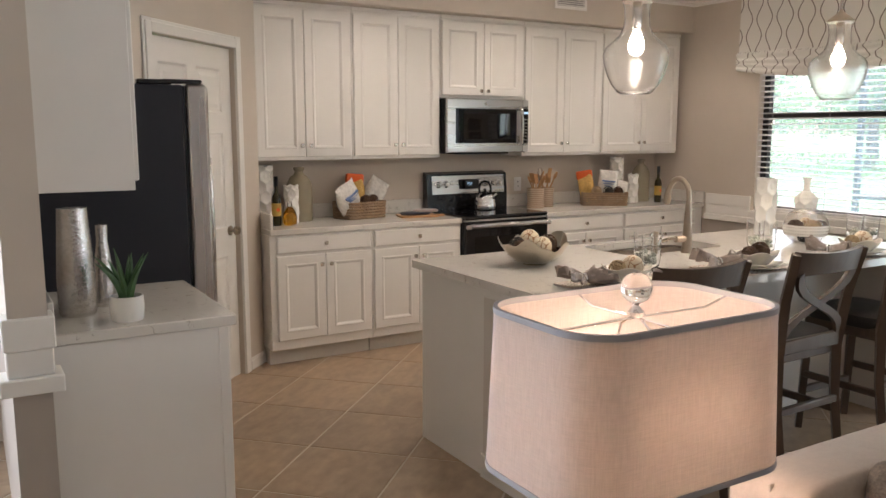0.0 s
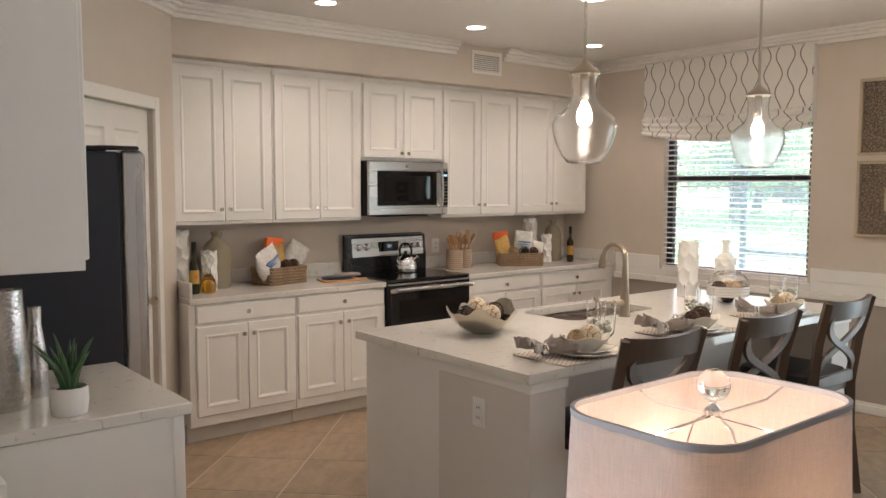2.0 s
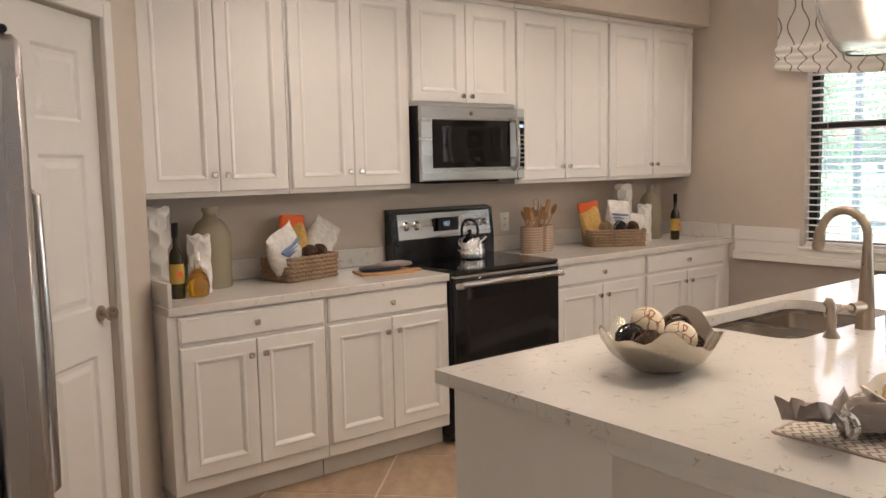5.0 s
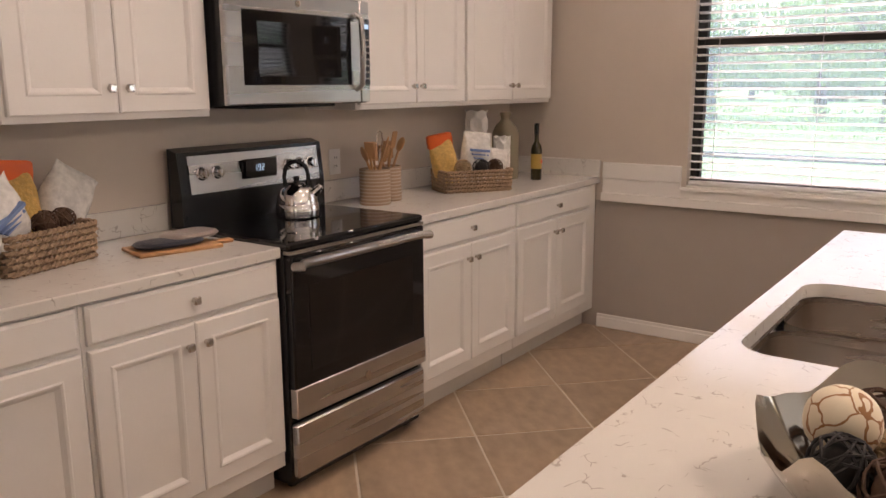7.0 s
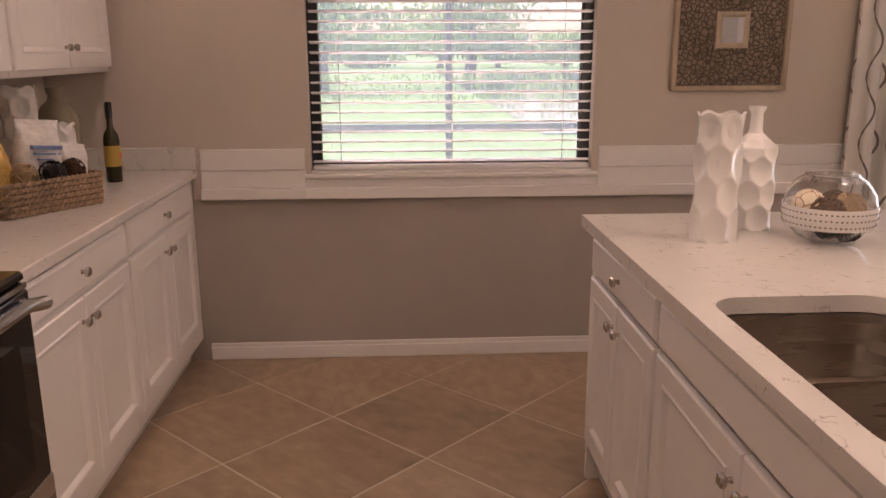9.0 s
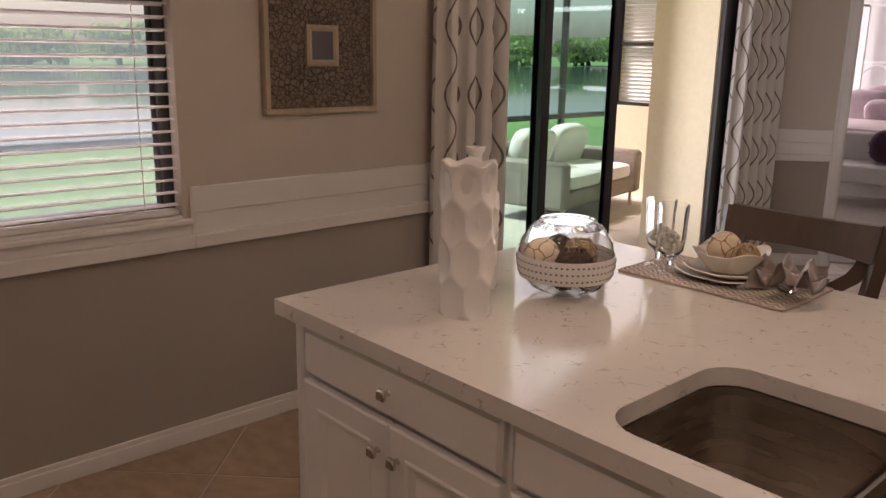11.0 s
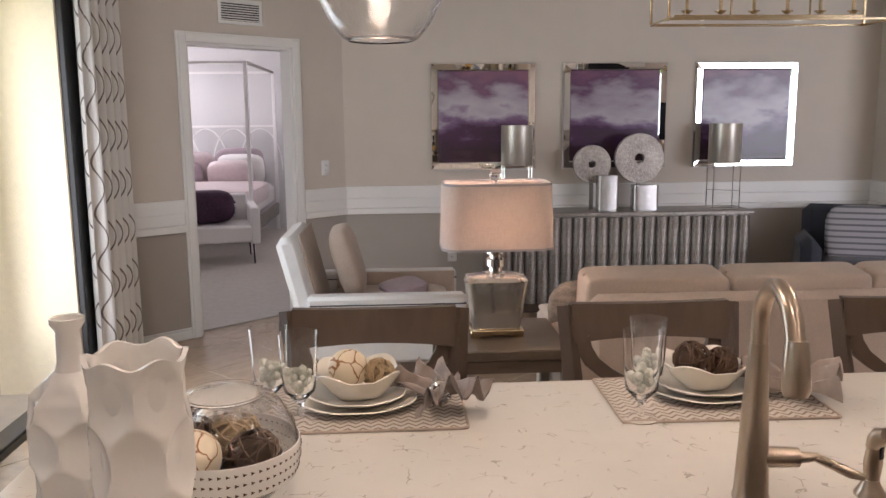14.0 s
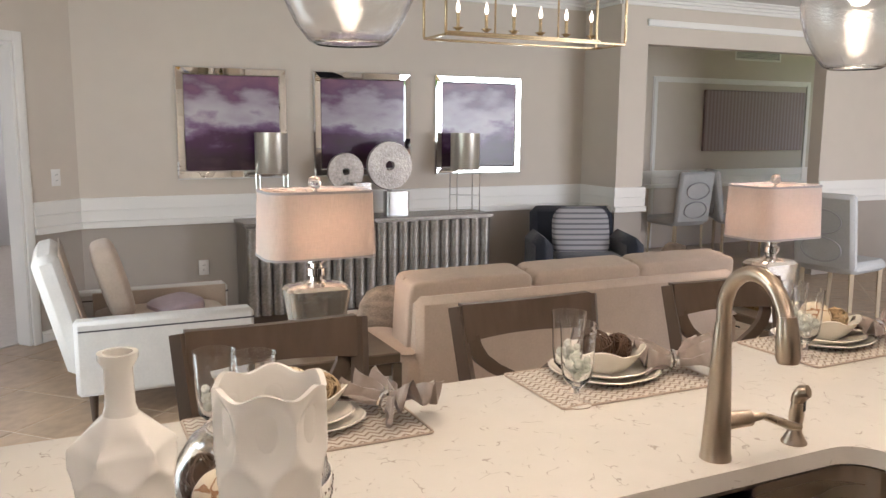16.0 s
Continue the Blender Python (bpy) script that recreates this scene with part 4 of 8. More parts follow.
for x in (0.10, 0.175, RW - 0.21, RW - 0.145, RW - 0.08):
    part("dial", G().lathe([(0.026, 0), (0.026, 0.004), (0.021, 0.006), (0.019, 0.026), (0.016, 0.029)], 20, pose(x, -0.099, 1.125, 90 - tilt, 0, 0)).box(
        x - 0.003, x + 0.003, -0.134, -0.126, 1.108, 1.142, 0.001), CHROME, panel, "chrome control dial")
od = part("oven_door", G().box(0.004, RW - 0.004, -0.672, -0.636, 0.295, 0.885, 0.006), BLACK_GLASS, rg)
part("door_trim", G().box(0.003, RW - 0.003, -0.676, -0.640, 0.288, 0.40, 0.004), STEEL_H, od)
part("badge", G().lathe([(0.017, 0), (0.017, 0.003), (0.013, 0.0035)], 20, pose(RW / 2, -0.676, 0.345, 90, 0, 0)), KNOB, od)
part("oven_window", G().rings(0.085, RW - 0.085, 0.45, 0.77, ((0, -0.6735), (0.004, -0.6725)), back=-0.672), BLACK_GLASS, od)
part("handle", G().tube([(0.02, -0.672, 0.845), (0.02, -0.715, 0.852), (0.05, -0.685, 0.852), (RW - 0.05, -0.685, 0.852), (RW - 0.02, -0.715, 0.852), (RW - 0.02, -0.672, 0.845)], 0.017, 12), STEEL_H, od, "thick stainless bar handle")
part("vent_strip", G().box(0.003, RW - 0.003, -0.668, -0.636, 0.886, 0.899), STEEL_H, rg)
part("storage_drawer", G().box(0.004, RW - 0.004, -0.668, -0.636, 0.055, 0.262, 0.008), STEEL_H, rg)
for x in (0.05, RW - 0.05):
    for y in (-0.58, -0.08):
        part("foot", G().lathe([(0.018, FLOOR_Z), (0.018, 0.022)], 10, pose(x, y, 0)), BLACK, rg)

# ---- microwave ----
mw = thing("microwave", pose(-2.571, 0, 1.385), "stainless over-range microwave with a black glass door", "microwave")
part("body", G().box(0.004, RW - 0.004, -0.375, -0.004, 0.0, 0.412, 0.003), BLACK, mw)
fr = part("door", G().rings(0.004, RW - 0.062, 0.004, 0.41, ((0, -0.392), (0.006, -0.398), (0.075, -0.398), (0.077, -0.394)), back=-0.376), STEEL_H, mw, smooth=0)
part("door_glass", G().box(0.078, RW - 0.118, -0.3985, -0.393, 0.072, 0.340, 0.003), BLACK_GLASS, fr)
part("door_window", G().rings(0.150, RW - 0.185, 0.105, 0.300, ((0, -0.4005), (0.003, -0.3995)), back=-0.3985), BLACK_GLASS, fr)
part("handle", G().tube([(RW - 0.092, -0.396, 0.055), (RW - 0.092, -0.430, 0.075), (RW - 0.092, -0.438, 0.20), (RW - 0.092, -0.430, 0.335), (RW - 0.092, -0.396, 0.355)], 0.012, 12), STEEL, fr, "curved steel handle")
cp = part("control_strip", G().box(RW - 0.060, RW - 0.004, -0.397, -0.376, 0.004, 0.41, 0.004), STEEL_H, mw)
part("keypad", G().box(RW - 0.058, RW - 0.006, -0.400, -0.396, 0.072, 0.340, 0.002), BLACK_GLASS, cp)
key_mesh = G().box(-0.006, 0.006, -0.0006, 0.0006, -0.004, 0.004).mesh("key", GREY_BRONZE)
for row in range(7):
    for col in range(3):
        part("key", key_mesh, GREY_BRONZE, cp, m=pose(RW - 0.047 + 0.015 * col, -0.4003, 0.10 + 0.026 * row))
part("clock", G().box(RW - 0.050, RW - 0.014, -0.4012, -0.400, 0.300, 0.318), CLOCK, cp)
part("badge", G().lathe([(0.013, 0), (0.013, 0.003)], 16, pose(RW / 2 - 0.03, -0.398, 0.373, 90, 0, 0)), KNOB, fr)
part("vent_grille", G().box(0.15, RW - 0.15, -0.33, -0.06, -0.012, 0.0, 0.003), BLACK, mw)

# ---- refrigerator corner ----
fg = thing("refrigerator", pose(-5.54, -2.13, 0), "tall refrigerator with a stainless door and dark side panel", "refrigerator")
part("cabinet_box", G().box(0, 0.63, 0, 0.50, 0.03, 1.745, 0.006), FRIDGE_SIDE, fg)
part("freezer_door", G().box(0.642, 0.738, 0.0, 0.18, 0.06, 1.75, 0.016), STEEL, fg)
part("fridge_door", G().box(0.642, 0.738, 0.186, 0.50, 0.06, 1.75, 0.016), STEEL, fg)
part("gasket", G().box(0.63, 0.642, 0.01, 0.49, 0.06, 1.74), BLACK, fg)
part("hinge_cover", G().box(0.55, 0.715, 0.008, 0.06, 1.751, 1.768, 0.005).box(0.45, 0.59, 0.01, 0.05, 1.746, 1.766, 0.004), BLACK, fg)
part("foot_grille", G().box(0.02, 0.62, 0.01, 0.49, FLOOR_Z, 0.03), BLACK, fg)
for y in (0.16, 0.205):
    part("handle", G().tube([(0.736, y, 0.75), (0.772, y, 0.77), (0.776, y, 1.1), (0.772, y, 1.43), (0.736, y, 1.45)], 0.011, 10), STEEL, fg)

bc = thing("base_cabinet", pose(-5.54, -2.89, 0), "white base cabinet end with a flat painted side panel", "cabinet")
part("body", G().box(0, 0.545, 0.0, 0.745, 0.10, 0.874, 0.002), CABINET, bc)
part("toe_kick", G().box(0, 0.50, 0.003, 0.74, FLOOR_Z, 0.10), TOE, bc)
part("end_panel", G().box(0.0, 0.55, -0.012, 0.0, FLOOR_Z, 0.874, 0.002), CABINET, bc)
part("corner_stile", G().box(0.535, 0.572, -0.016, 0.0, FLOOR_Z, 0.874, 0.003), CABINET, bc)
part("drawer_front", G().box(0.545, 0.565, 0.012, 0.733, 0.750, 0.866, 0.004), CABINET, bc)
part("door", G().box(0.545, 0.565, 0.012, 0.733, 0.165, 0.735, 0.004), CABINET, bc)
wt = thing("worktop", pose(-5.54, -2.912, 0.876), "white quartz worktop beside the refrigerator", "worktop")
part("slab", G().box(0.003, 0.598, 0.0, 0.775, 0, 0.038, 0.004), QUARTZ, wt)
part("upstand", G().box(0.003, 0.022, 0.02, 0.775, 0.038, 0.14, 0.003), QUARTZ, wt)
wc = thing("wall_cabinet", pose(-5.545, -2.90, 1.372), "white wall cabinet seen from its flat side", "cabinet")
part("body", G().box(0, 0.285, 0.0, 0.76, 0, SOF - 1.376, 0.002), CABINET, wc)
part("side_panel", G().box(0, 0.29, -0.010, 0.0, -0.010, SOF - 1.376, 0.002), CABINET, wc)
part("door", G().box(0.287, 0.306, 0.005, 0.755, 0.02, SOF - 1.42, 0.004), CABINET, wc)
wc2 = thing("soffit_filler", pose(-5.545, -2.91, SOF - 0.003), "beige painted soffit above the refrigerator cabinet", "soffit")
part("soffit_body", G().box(0, 0.38, 0.0, 1.32, 0.004, CEIL - SOF), PAINT, wc2)

# ---- island ----
IX0, IX1, IY0, IY1 = -3.83, -1.155, -3.33, -2.157

SINK_X, SINK_Y = -2.44, -2.425


def island_slab():
    """The slab with a rounded rectangular cut for the sink."""
    g = G()
    cut = rounded(0.72, 0.41, 0.08, 6, SINK_X, SINK_Y)
    n = len(cut)
    outer = []
    cx, cy = SINK_X, SINK_Y
    for x, y in cut:
        dx, dy = x - cx, y - cy
        k = min(((IX1 if dx > 0 else IX0) - cx) / dx if abs(dx) > 1e-6 else 9e9, ((IY1 if dy > 0 else IY0) - cy) / dy if abs(dy) > 1e-6 else 9e9)
        outer.append((cx + dx * k, cy + dy * k))
    corners = {}
    for c in ((IX0, IY0), (IX1, IY0), (IX0, IY1), (IX1, IY1)):
        i = min(range(n), key=lambda q: (outer[q][0] - c[0]) ** 2 + (outer[q][1] - c[1]) ** 2)
        outer[i] = c
    v, f = [], []
    for z in (0.876, 0.914):
        v += [(x, y, z) for x, y in outer] + [(x, y, z) for x, y in cut]
    for i in range(n):
        j = (i + 1) % n
        f.append((2 * n + i, 2 * n + j, 3 * n + j, 3 * n + i))
        f.append((i, n + i, n + j, j))
        f.append((i, j, 2 * n + j, 2 * n + i))
        f.append((n + i, 3 * n + i, 3 * n + j, n + j))
    return g.add(v, f)


iw = thing("island_worktop", pose(0, 0, 0), "white veined quartz island worktop with a sink cut-out", "worktop")
part("slab", island_slab(), QUARTZ, iw, smooth=30)
isl = thing("kitchen_island", pose(0, 0, 0), "white painted island with end pilasters and a recessed seating side", "island")
part("end_panel", G().box(-3.79, -3.77, -2.765, -2.19, FLOOR_Z, 0.875, 0.002), CABINET, isl)
part("end_panel", G().box(-1.215, -1.195, -2.765, -2.19, FLOOR_Z, 0.875, 0.002), CABINET, isl)
part("knee_wall", G().box(-3.70, -1.26, -2.935, -2.802, FLOOR_Z, 0.875), PILASTER, isl)
for x0, x1 in ((-3.796, -3.60), (-1.385, -1.189)):
    part("pilaster", G().box(x0, x1, -3.305, -2.76, FLOOR_Z, 0.83), PILASTER, isl)
    part("pilaster_cap", G().box(x0 - 0.010, x1 + 0.010, -3.315, -2.75, 0.83, 0.872, 0.005), TRIM, isl)
    part("pilaster_base", G().box(x0 - 0.010, x1 + 0.010, -3.315, -2.75, FLOOR_Z, 0.105, 0.004), TRIM, isl)
part("knee_base", G().box(-3.58, -1.41, -2.949, -2.936, FLOOR_Z, 0.10, 0.003), TRIM, isl)
ol = thing("outlet", pose(-3.797, -3.02, 0.70, 0, 0, -90), "white wall outlet on the island pilaster", "outlet")


def outlet_parts(o):
    part("plate", G().rings(-0.038, 0.038, -0.06, 0.06, ((0, -0.003), (0.004, -0.006)), back=0), OUTLET, o)
    for z in (-0.02, 0.02):
        part("socket", G().box(-0.016, 0.016, -0.008, -0.006, z - 0.014, z + 0.014, 0.003), OUTLET, o)
        part("slots", G().box(-0.008, -0.005, -0.0085, -0.008, z - 0.005, z + 0.006).box(0.005, 0.008, -0.0085, -0.008, z - 0.005, z + 0.006), DARK_HOLE, o)


outlet_parts(ol)
for m, lab in ((pose(-0.001, -3.47, 0.44, 0, 0, -90), "white wall outlet below the chair rail"), (pose(-2.33, -8.149, 0.42, 0, 0, 180), "white wall outlet behind the armchair"),
               (DM @ pose(1.68, -0.001, 1.17), "white light switch plate beside the doorway"),
               (pose(-3.12, -0.001, 1.12), "white wall outlet behind the basket"), (pose(-1.62, -0.001, 1.10), "white wall outlet behind the utensil crock")):
    o = thing("outlet", m, lab, "outlet")
    outlet_parts(o)

# island cabinets face the kitchen: front towards +y
for x0, x1, f0, f1 in ((-1.217, -1.925, 0.03, 0), (-1.927, -2.95, 0, 0), (-2.952, -3.768, 0, 0.03)):
    m = pose(x0, -2.80, 0, 0, 0, 180)
    base_cabinet(m, x0 - x1, "white painted island cabinet facing the kitchen", f0, f1, drawer=x0 > -1.9 or x0 < -2.9, hollow=True)

sink = thing("sink", pose(SINK_X, SINK_Y, 0.874), "undermount double-bowl stainless steel sink", "sink")


def bowl_mesh(w, d, h, r):
    g = G()
    o = [(rounded(w, d, r), 0), (rounded(w - 0.02, d - 0.02, r - 0.008), -h + 0.03), (rounded(w - 0.05, d - 0.05, r - 0.02), -h), (rounded(w - 0.05, d - 0.05, r - 0.02), -h - 0.003),
         (rounded(w - 0.01, d - 0.01, r - 0.004), -h + 0.03), (rounded(w + 0.012, d + 0.012, r + 0.006), 0.0)]
    loft(g, o[:3], cap=False)
    n = len(o[0][0])
    g.f.append(tuple(range(2 * n, 3 * n)))
    return g


for x in (-0.183, 0.183):
    b = part("bowl", bowl_mesh(0.345, 0.40, 0.20, 0.075), SINK, sink, m=pose(x, 0, 0))
    part("drain", G().lathe([(0.045, -0.198), (0.04, -0.196), (0.02, -0.199)], 20), CHROME, b)
part("divider", G().box(-0.012, 0.012, -0.195, 0.195, -0.05, -0.012, 0.008), SINK, sink)
g = G()
o1, o2 = rounded(0.78, 0.47, 0.09), rounded(0.71, 0.402, 0.076)
n = len(o1)
g.add([(x, y, -0.001) for x, y in o1] + [(x, y, -0.001) for x, y in o2] + [(x, y, -0.004) for x, y in o1] + [(x, y, -0.004) for x, y in o2],
      [(i, (i + 1) % n, n + (i + 1) % n, n + i) for i in range(n)] + [(2 * n + i, 3 * n + i, 3 * n + (i + 1) % n, 2 * n + (i + 1) % n) for i in range(n)])
part("rim", g, SINK, sink)

fc = thing("faucet", pose(-2.462, -2.69, 0.914, 0, 0, -8), "brushed nickel gooseneck faucet with a side lever", "faucet")
part("base", G().lathe([(0.031, 0), (0.031, 0.006), (0.029, 0.012), (0.0265, 0.06), (0.023, 0.13), (0.0185, 0.22), (0.0155, 0.275)], 24), NICKEL, fc)
neck = [(0, 0, 0.17), (0, 0, 0.30)] + [(0, 0.085 - 0.085 * math.cos(radians(a)), 0.30 + 0.085 * math.sin(radians(a))) for a in range(15, 166, 15)] + [(0, 0.172, 0.315)]
part("neck", G().tube(neck, 0.0145, 14), NICKEL, fc)
part("spray_head", G().tube([(0, 0.170, 0.325), (0, 0.174, 0.30), (0, 0.180, 0.255), (0, 0.181, 0.245)], [0.016, 0.019, 0.021, 0.017], 14), NICKEL, fc)
part("valve", G().tube([(-0.015, 0, 0.075), (-0.075, 0, 0.075)], [0.019, 0.017], 14), NICKEL, fc)
part("lever", G().tube([(-0.07, 0, 0.075), (-0.10, 0.01, 0.080), (-0.15, 0.03, 0.062), (-0.17, 0.036, 0.058)], [0.011, 0.008, 0.009, 0.006], 10), NICKEL, fc)
sp = thing("side_sprayer", pose(-2.67, -2.683, 0.914, 0, 0, 20), "brushed nickel side sprayer standing on the island", "sprayer")
part("base", G().lathe([(0.026, 0), (0.026, 0.004), (0.021, 0.012), (0.015, 0.024), (0.014, 0.030)], 20), NICKEL, sp)
part("grip", G().tube([(0, 0, 0.026), (0, 0.001, 0.06), (0, 0.003, 0.088)], [0.0125, 0.0155, 0.0135], 14), NICKEL, sp)
part("spray_head", G().tube([(0, 0.000, 0.086), (0, 0.004, 0.100), (0, 0.012, 0.112), (0, 0.022, 0.116)], [0.0135, 0.0155, 0.0165, 0.013], 14), NICKEL, sp)
part("trigger", G().box(-0.005, 0.005, 0.012, 0.018, 0.07, 0.10, 0.002), BLACK, sp)

# ---- bar stools: back towards -y, seat under the worktop ----


def stool(m):
    s = thing("bar_stool", m, "dark wooden bar stool with crossed back and black seat", "bar stool", "stools along the island")
    part("seat", G().pillow(0.225, 0.215, 0.045, 0.35, pose(0, 0.02, 0.635), 28, 8, 0.5), SEAT_LEATHER, s, "black leather seat pad")
    part("seat_frame", G().box(-0.21, 0.21, -0.19, 0.215, 0.555, 0.615, 0.008), ESPRESSO, s)
    for x in (-1, 1):
        part("back_leg", G().tube([(x * 0.205, -0.255, 0.0), (x * 0.205, -0.205, 0.35), (x * 0.205, -0.195, 0.60), (x * 0.22, -0.225, 0.85), (x * 0.235, -0.275, 1.055)],
                                  [0.023, 0.026, 0.030, 0.027, 0.024], 4), ESPRESSO, s, smooth=30)
        part("front_leg", G().tube([(x * 0.20, 0.215, 0.0), (x * 0.19, 0.195, 0.56)], [0.022, 0.029], 4), ESPRESSO, s, smooth=30)
        part("side_stretcher", G().box(x * 0.20 - 0.012, x * 0.20 + 0.012, -0.215, 0.20, 0.28, 0.315, 0.004), ESPRESSO, s)
    part("front_stretcher", G().box(-0.19, 0.19, 0.19, 0.215, 0.19, 0.23, 0.005), ESPRESSO, s)
    part("back_stretcher", G().box(-0.20, 0.20, -0.225, -0.20, 0.33, 0.365, 0.005), ESPRESSO, s)
    # curved top rail
    g = G()
    n = 10
    vs, fs = [], []
    for i in range(n + 1):
        u = -1 + 2 * i / n
        bow = -0.035 * (1 - u * u)
        for y, z in ((-0.262, 0.955), (-0.235, 0.955), (-0.258, 1.063), (-0.285, 1.063)):
            vs.append((u * 0.222, y + bow, z - 0.012 * (1 - u * u) * (1 if z > 1 else -0.5)))
    for i in range(n):
        for k in range(4):
            a, b = i * 4 + k, i * 4 + (k + 1) % 4
            fs.append((a, b, b + 4, a + 4))
    fs += [(0, 1, 2, 3), (n * 4 + 3, n * 4 + 2, n * 4 + 1, n * 4)]
    part("top_rail", g.add(vs, fs), ESPRESSO, s, smooth=30)
    part("lower_rail", G().box(-0.205, 0.205, -0.215, -0.190, 0.60, 0.665, 0.006), ESPRESSO, s)
    for x in (-1, 1):
        pts = []
        for i in range(11):
            u = i / 10
            pts.append((x * (0.19 - 0.38 * u + 0.055 * math.sin(math.pi * 2 * u) * 1.0), -0.200 - 0.065 * u * u - 0.014 * math.sin(math.pi * u) - 0.006 * x, 0.655 + 0.31 * u))
        g = G()
        vs, fs = [], []
        for px, py, pz in pts:
            for dy in (-0.008, 0.010):
                for dw in (-0.019, 0.019):
                    vs.append((px + dw, py + dy, pz + dw * 0.5 * x))
        for i in range(10):
            a = i * 4
            for p, q in ((0, 1), (1, 3), (3, 2), (2, 0)):
                fs.append((a + p, a + q, a + q + 4, a + p + 4))
        fs += [(0, 1, 3, 2), (40, 42, 43, 41)]
        part("cross_slat", g.add(vs, fs), ESPRESSO, s, smooth=30)
    return s


first = stool(pose(-1.80, -3.306, FLOOR_Z))
copy_thing(first, pose(-2.563, -3.306, FLOOR_Z, 0, 0, 0.5))
copy_thing(first, pose(-3.325, -3.30, FLOOR_Z, 0, 0, -2))

DOWN = ((-3.27, -0.98), (-2.03, -0.98), (-0.80, -1.02), (-2.07, -2.10), (-3.30, -2.10))
# ---- pendants and downlights ----


def pendant(m):
    p = thing("pendant_lamp", m, "clear seeded glass pendant lamp with a lit bulb", "pendant lamp", "pendants over the island")
    prof = [(0.064, 0.0), (0.076, 0.006), (0.100, 0.036), (0.122, 0.080), (0.136, 0.125), (0.141, 0.160), (0.138, 0.184), (0.124, 0.205), (0.097, 0.225), (0.071, 0.250), (0.057, 0.285), (0.053, 0.33), (0.056, 0.365), (0.064, 0.385)]
    inner = [(r - 0.0022, z + (0.003 if i == 0 else 0)) for i, (r, z) in enumerate(prof)]
    gl = part("glass_shade", G().lathe(prof + inner[::-1] + [prof[0]], 40, cap=False), GLASS_SEEDED, p, "clear seeded glass shade open at the bottom", smooth=60)
    gl.visible_shadow = False
    part("cap", G().lathe([(0.067, 0.386), (0.067, 0.395), (0.050, 0.41), (0.03, 0.425), (0.012, 0.44), (0.010, 0.45)], 28), NICKEL, p)
    part("socket", G().lathe([(0.012, 0.40), (0.020, 0.385), (0.020, 0.28), (0.016, 0.27)], 16), KNOB, p)
    part("bulb", G().lathe([(0.012, 0.27), (0.016, 0.255), (0.028, 0.232), (0.034, 0.205), (0.030, 0.180), (0.016, 0.164), (0.002, 0.160)], 20), BULB, p, "glowing warm bulb")
    part("rod", G().tube([(0, 0, 0.44), (0, 0, CEIL - 1.712 - 0.02)], 0.007, 10), KNOB, p)
    part("canopy", G().lathe([(0.065, CEIL - 1.712 - 0.022), (0.065, CEIL - 1.712 - 0.006), (0.055, CEIL - 1.712)], 24), KNOB, p)
    return p


GLASS_SEEDED = material("seeded_glass", (1, 1, 1), 0.0, transmission=1.0, ior=1.35, bump=0.25, bump_scale=70)
pen = pendant(pose(-3.20, -3.03, 1.712))
copy_thing(pen, pose(-1.84, -3.07, 1.712, 0, 0, 40))


def downlight(m):
    d = thing("downlight", m, "recessed ceiling downlight, lit, with a white trim ring", "downlight", "kitchen downlights")
    part("trim_ring", G().lathe([(0.062, -0.001), (0.068, -0.006), (0.092, -0.004), (0.095, 0.0)], 28, cap=False), TRIM, d)
    part("lens", G().lathe([(0.066, -0.0025), (0.066, -0.0015)], 28), DOWNLIGHT, d)
    return d


dl = None
for x, y in DOWN:
    if dl is None:
        dl = downlight(pose(x, y, CEIL))
    else:
        copy_thing(dl, pose(x, y, CEIL))
    lamp("downlight_beam", "SPOT", look((x, y, CEIL - 0.02), (x, y, 0)), DOWN_W, (1.0, 0.84, 0.66), radius=0.06, spot=radians(125))


def vent(m, w, h, n, label):
    v = thing("air_vent", m, label, "air vent")
    part("frame", wall_boxes(G(), ((0, w, -0.008, 0, 0, 0.025, 0.002), (0, w, -0.008, 0, h - 0.025, h, 0.002), (0, 0.025, -0.0078, 0, 0.025, h - 0.025, 0.002), (w - 0.025, w, -0.0078, 0, 0.025, h - 0.025, 0.002))), TRIM, v)
    part("backing", G().box(0.02, w - 0.02, -0.001, 0.0, 0.02, h - 0.02), DARK_HOLE, v)
    sm = G().box(0.024, w - 0.024, -0.0012, 0.0012, 0, 0.008).mesh("slat", TRIM)
    for i in range(n):
        part("slat", sm, TRIM, v, m=pose(0, -0.006, 0.028 + (h - 0.06) * i / (n - 1), 30, 0, 0))
    return v


va = vent(pose(-1.585, -0.421, 2.52), 0.33, 0.185, 9, "white louvred air vent in the soffit")
for i in range(14):
    part("bar", G().box(0.03 + 0.02 * i, 0.033 + 0.02 * i, -0.010, -0.008, 0.024, 0.16), TRIM, va)
vent(DM @ pose(0.79, -0.001, 2.24), 0.36, 0.18, 8, "white louvred air vent above the bedroom doorway")

# ---- framed relief panels on the window wall ----


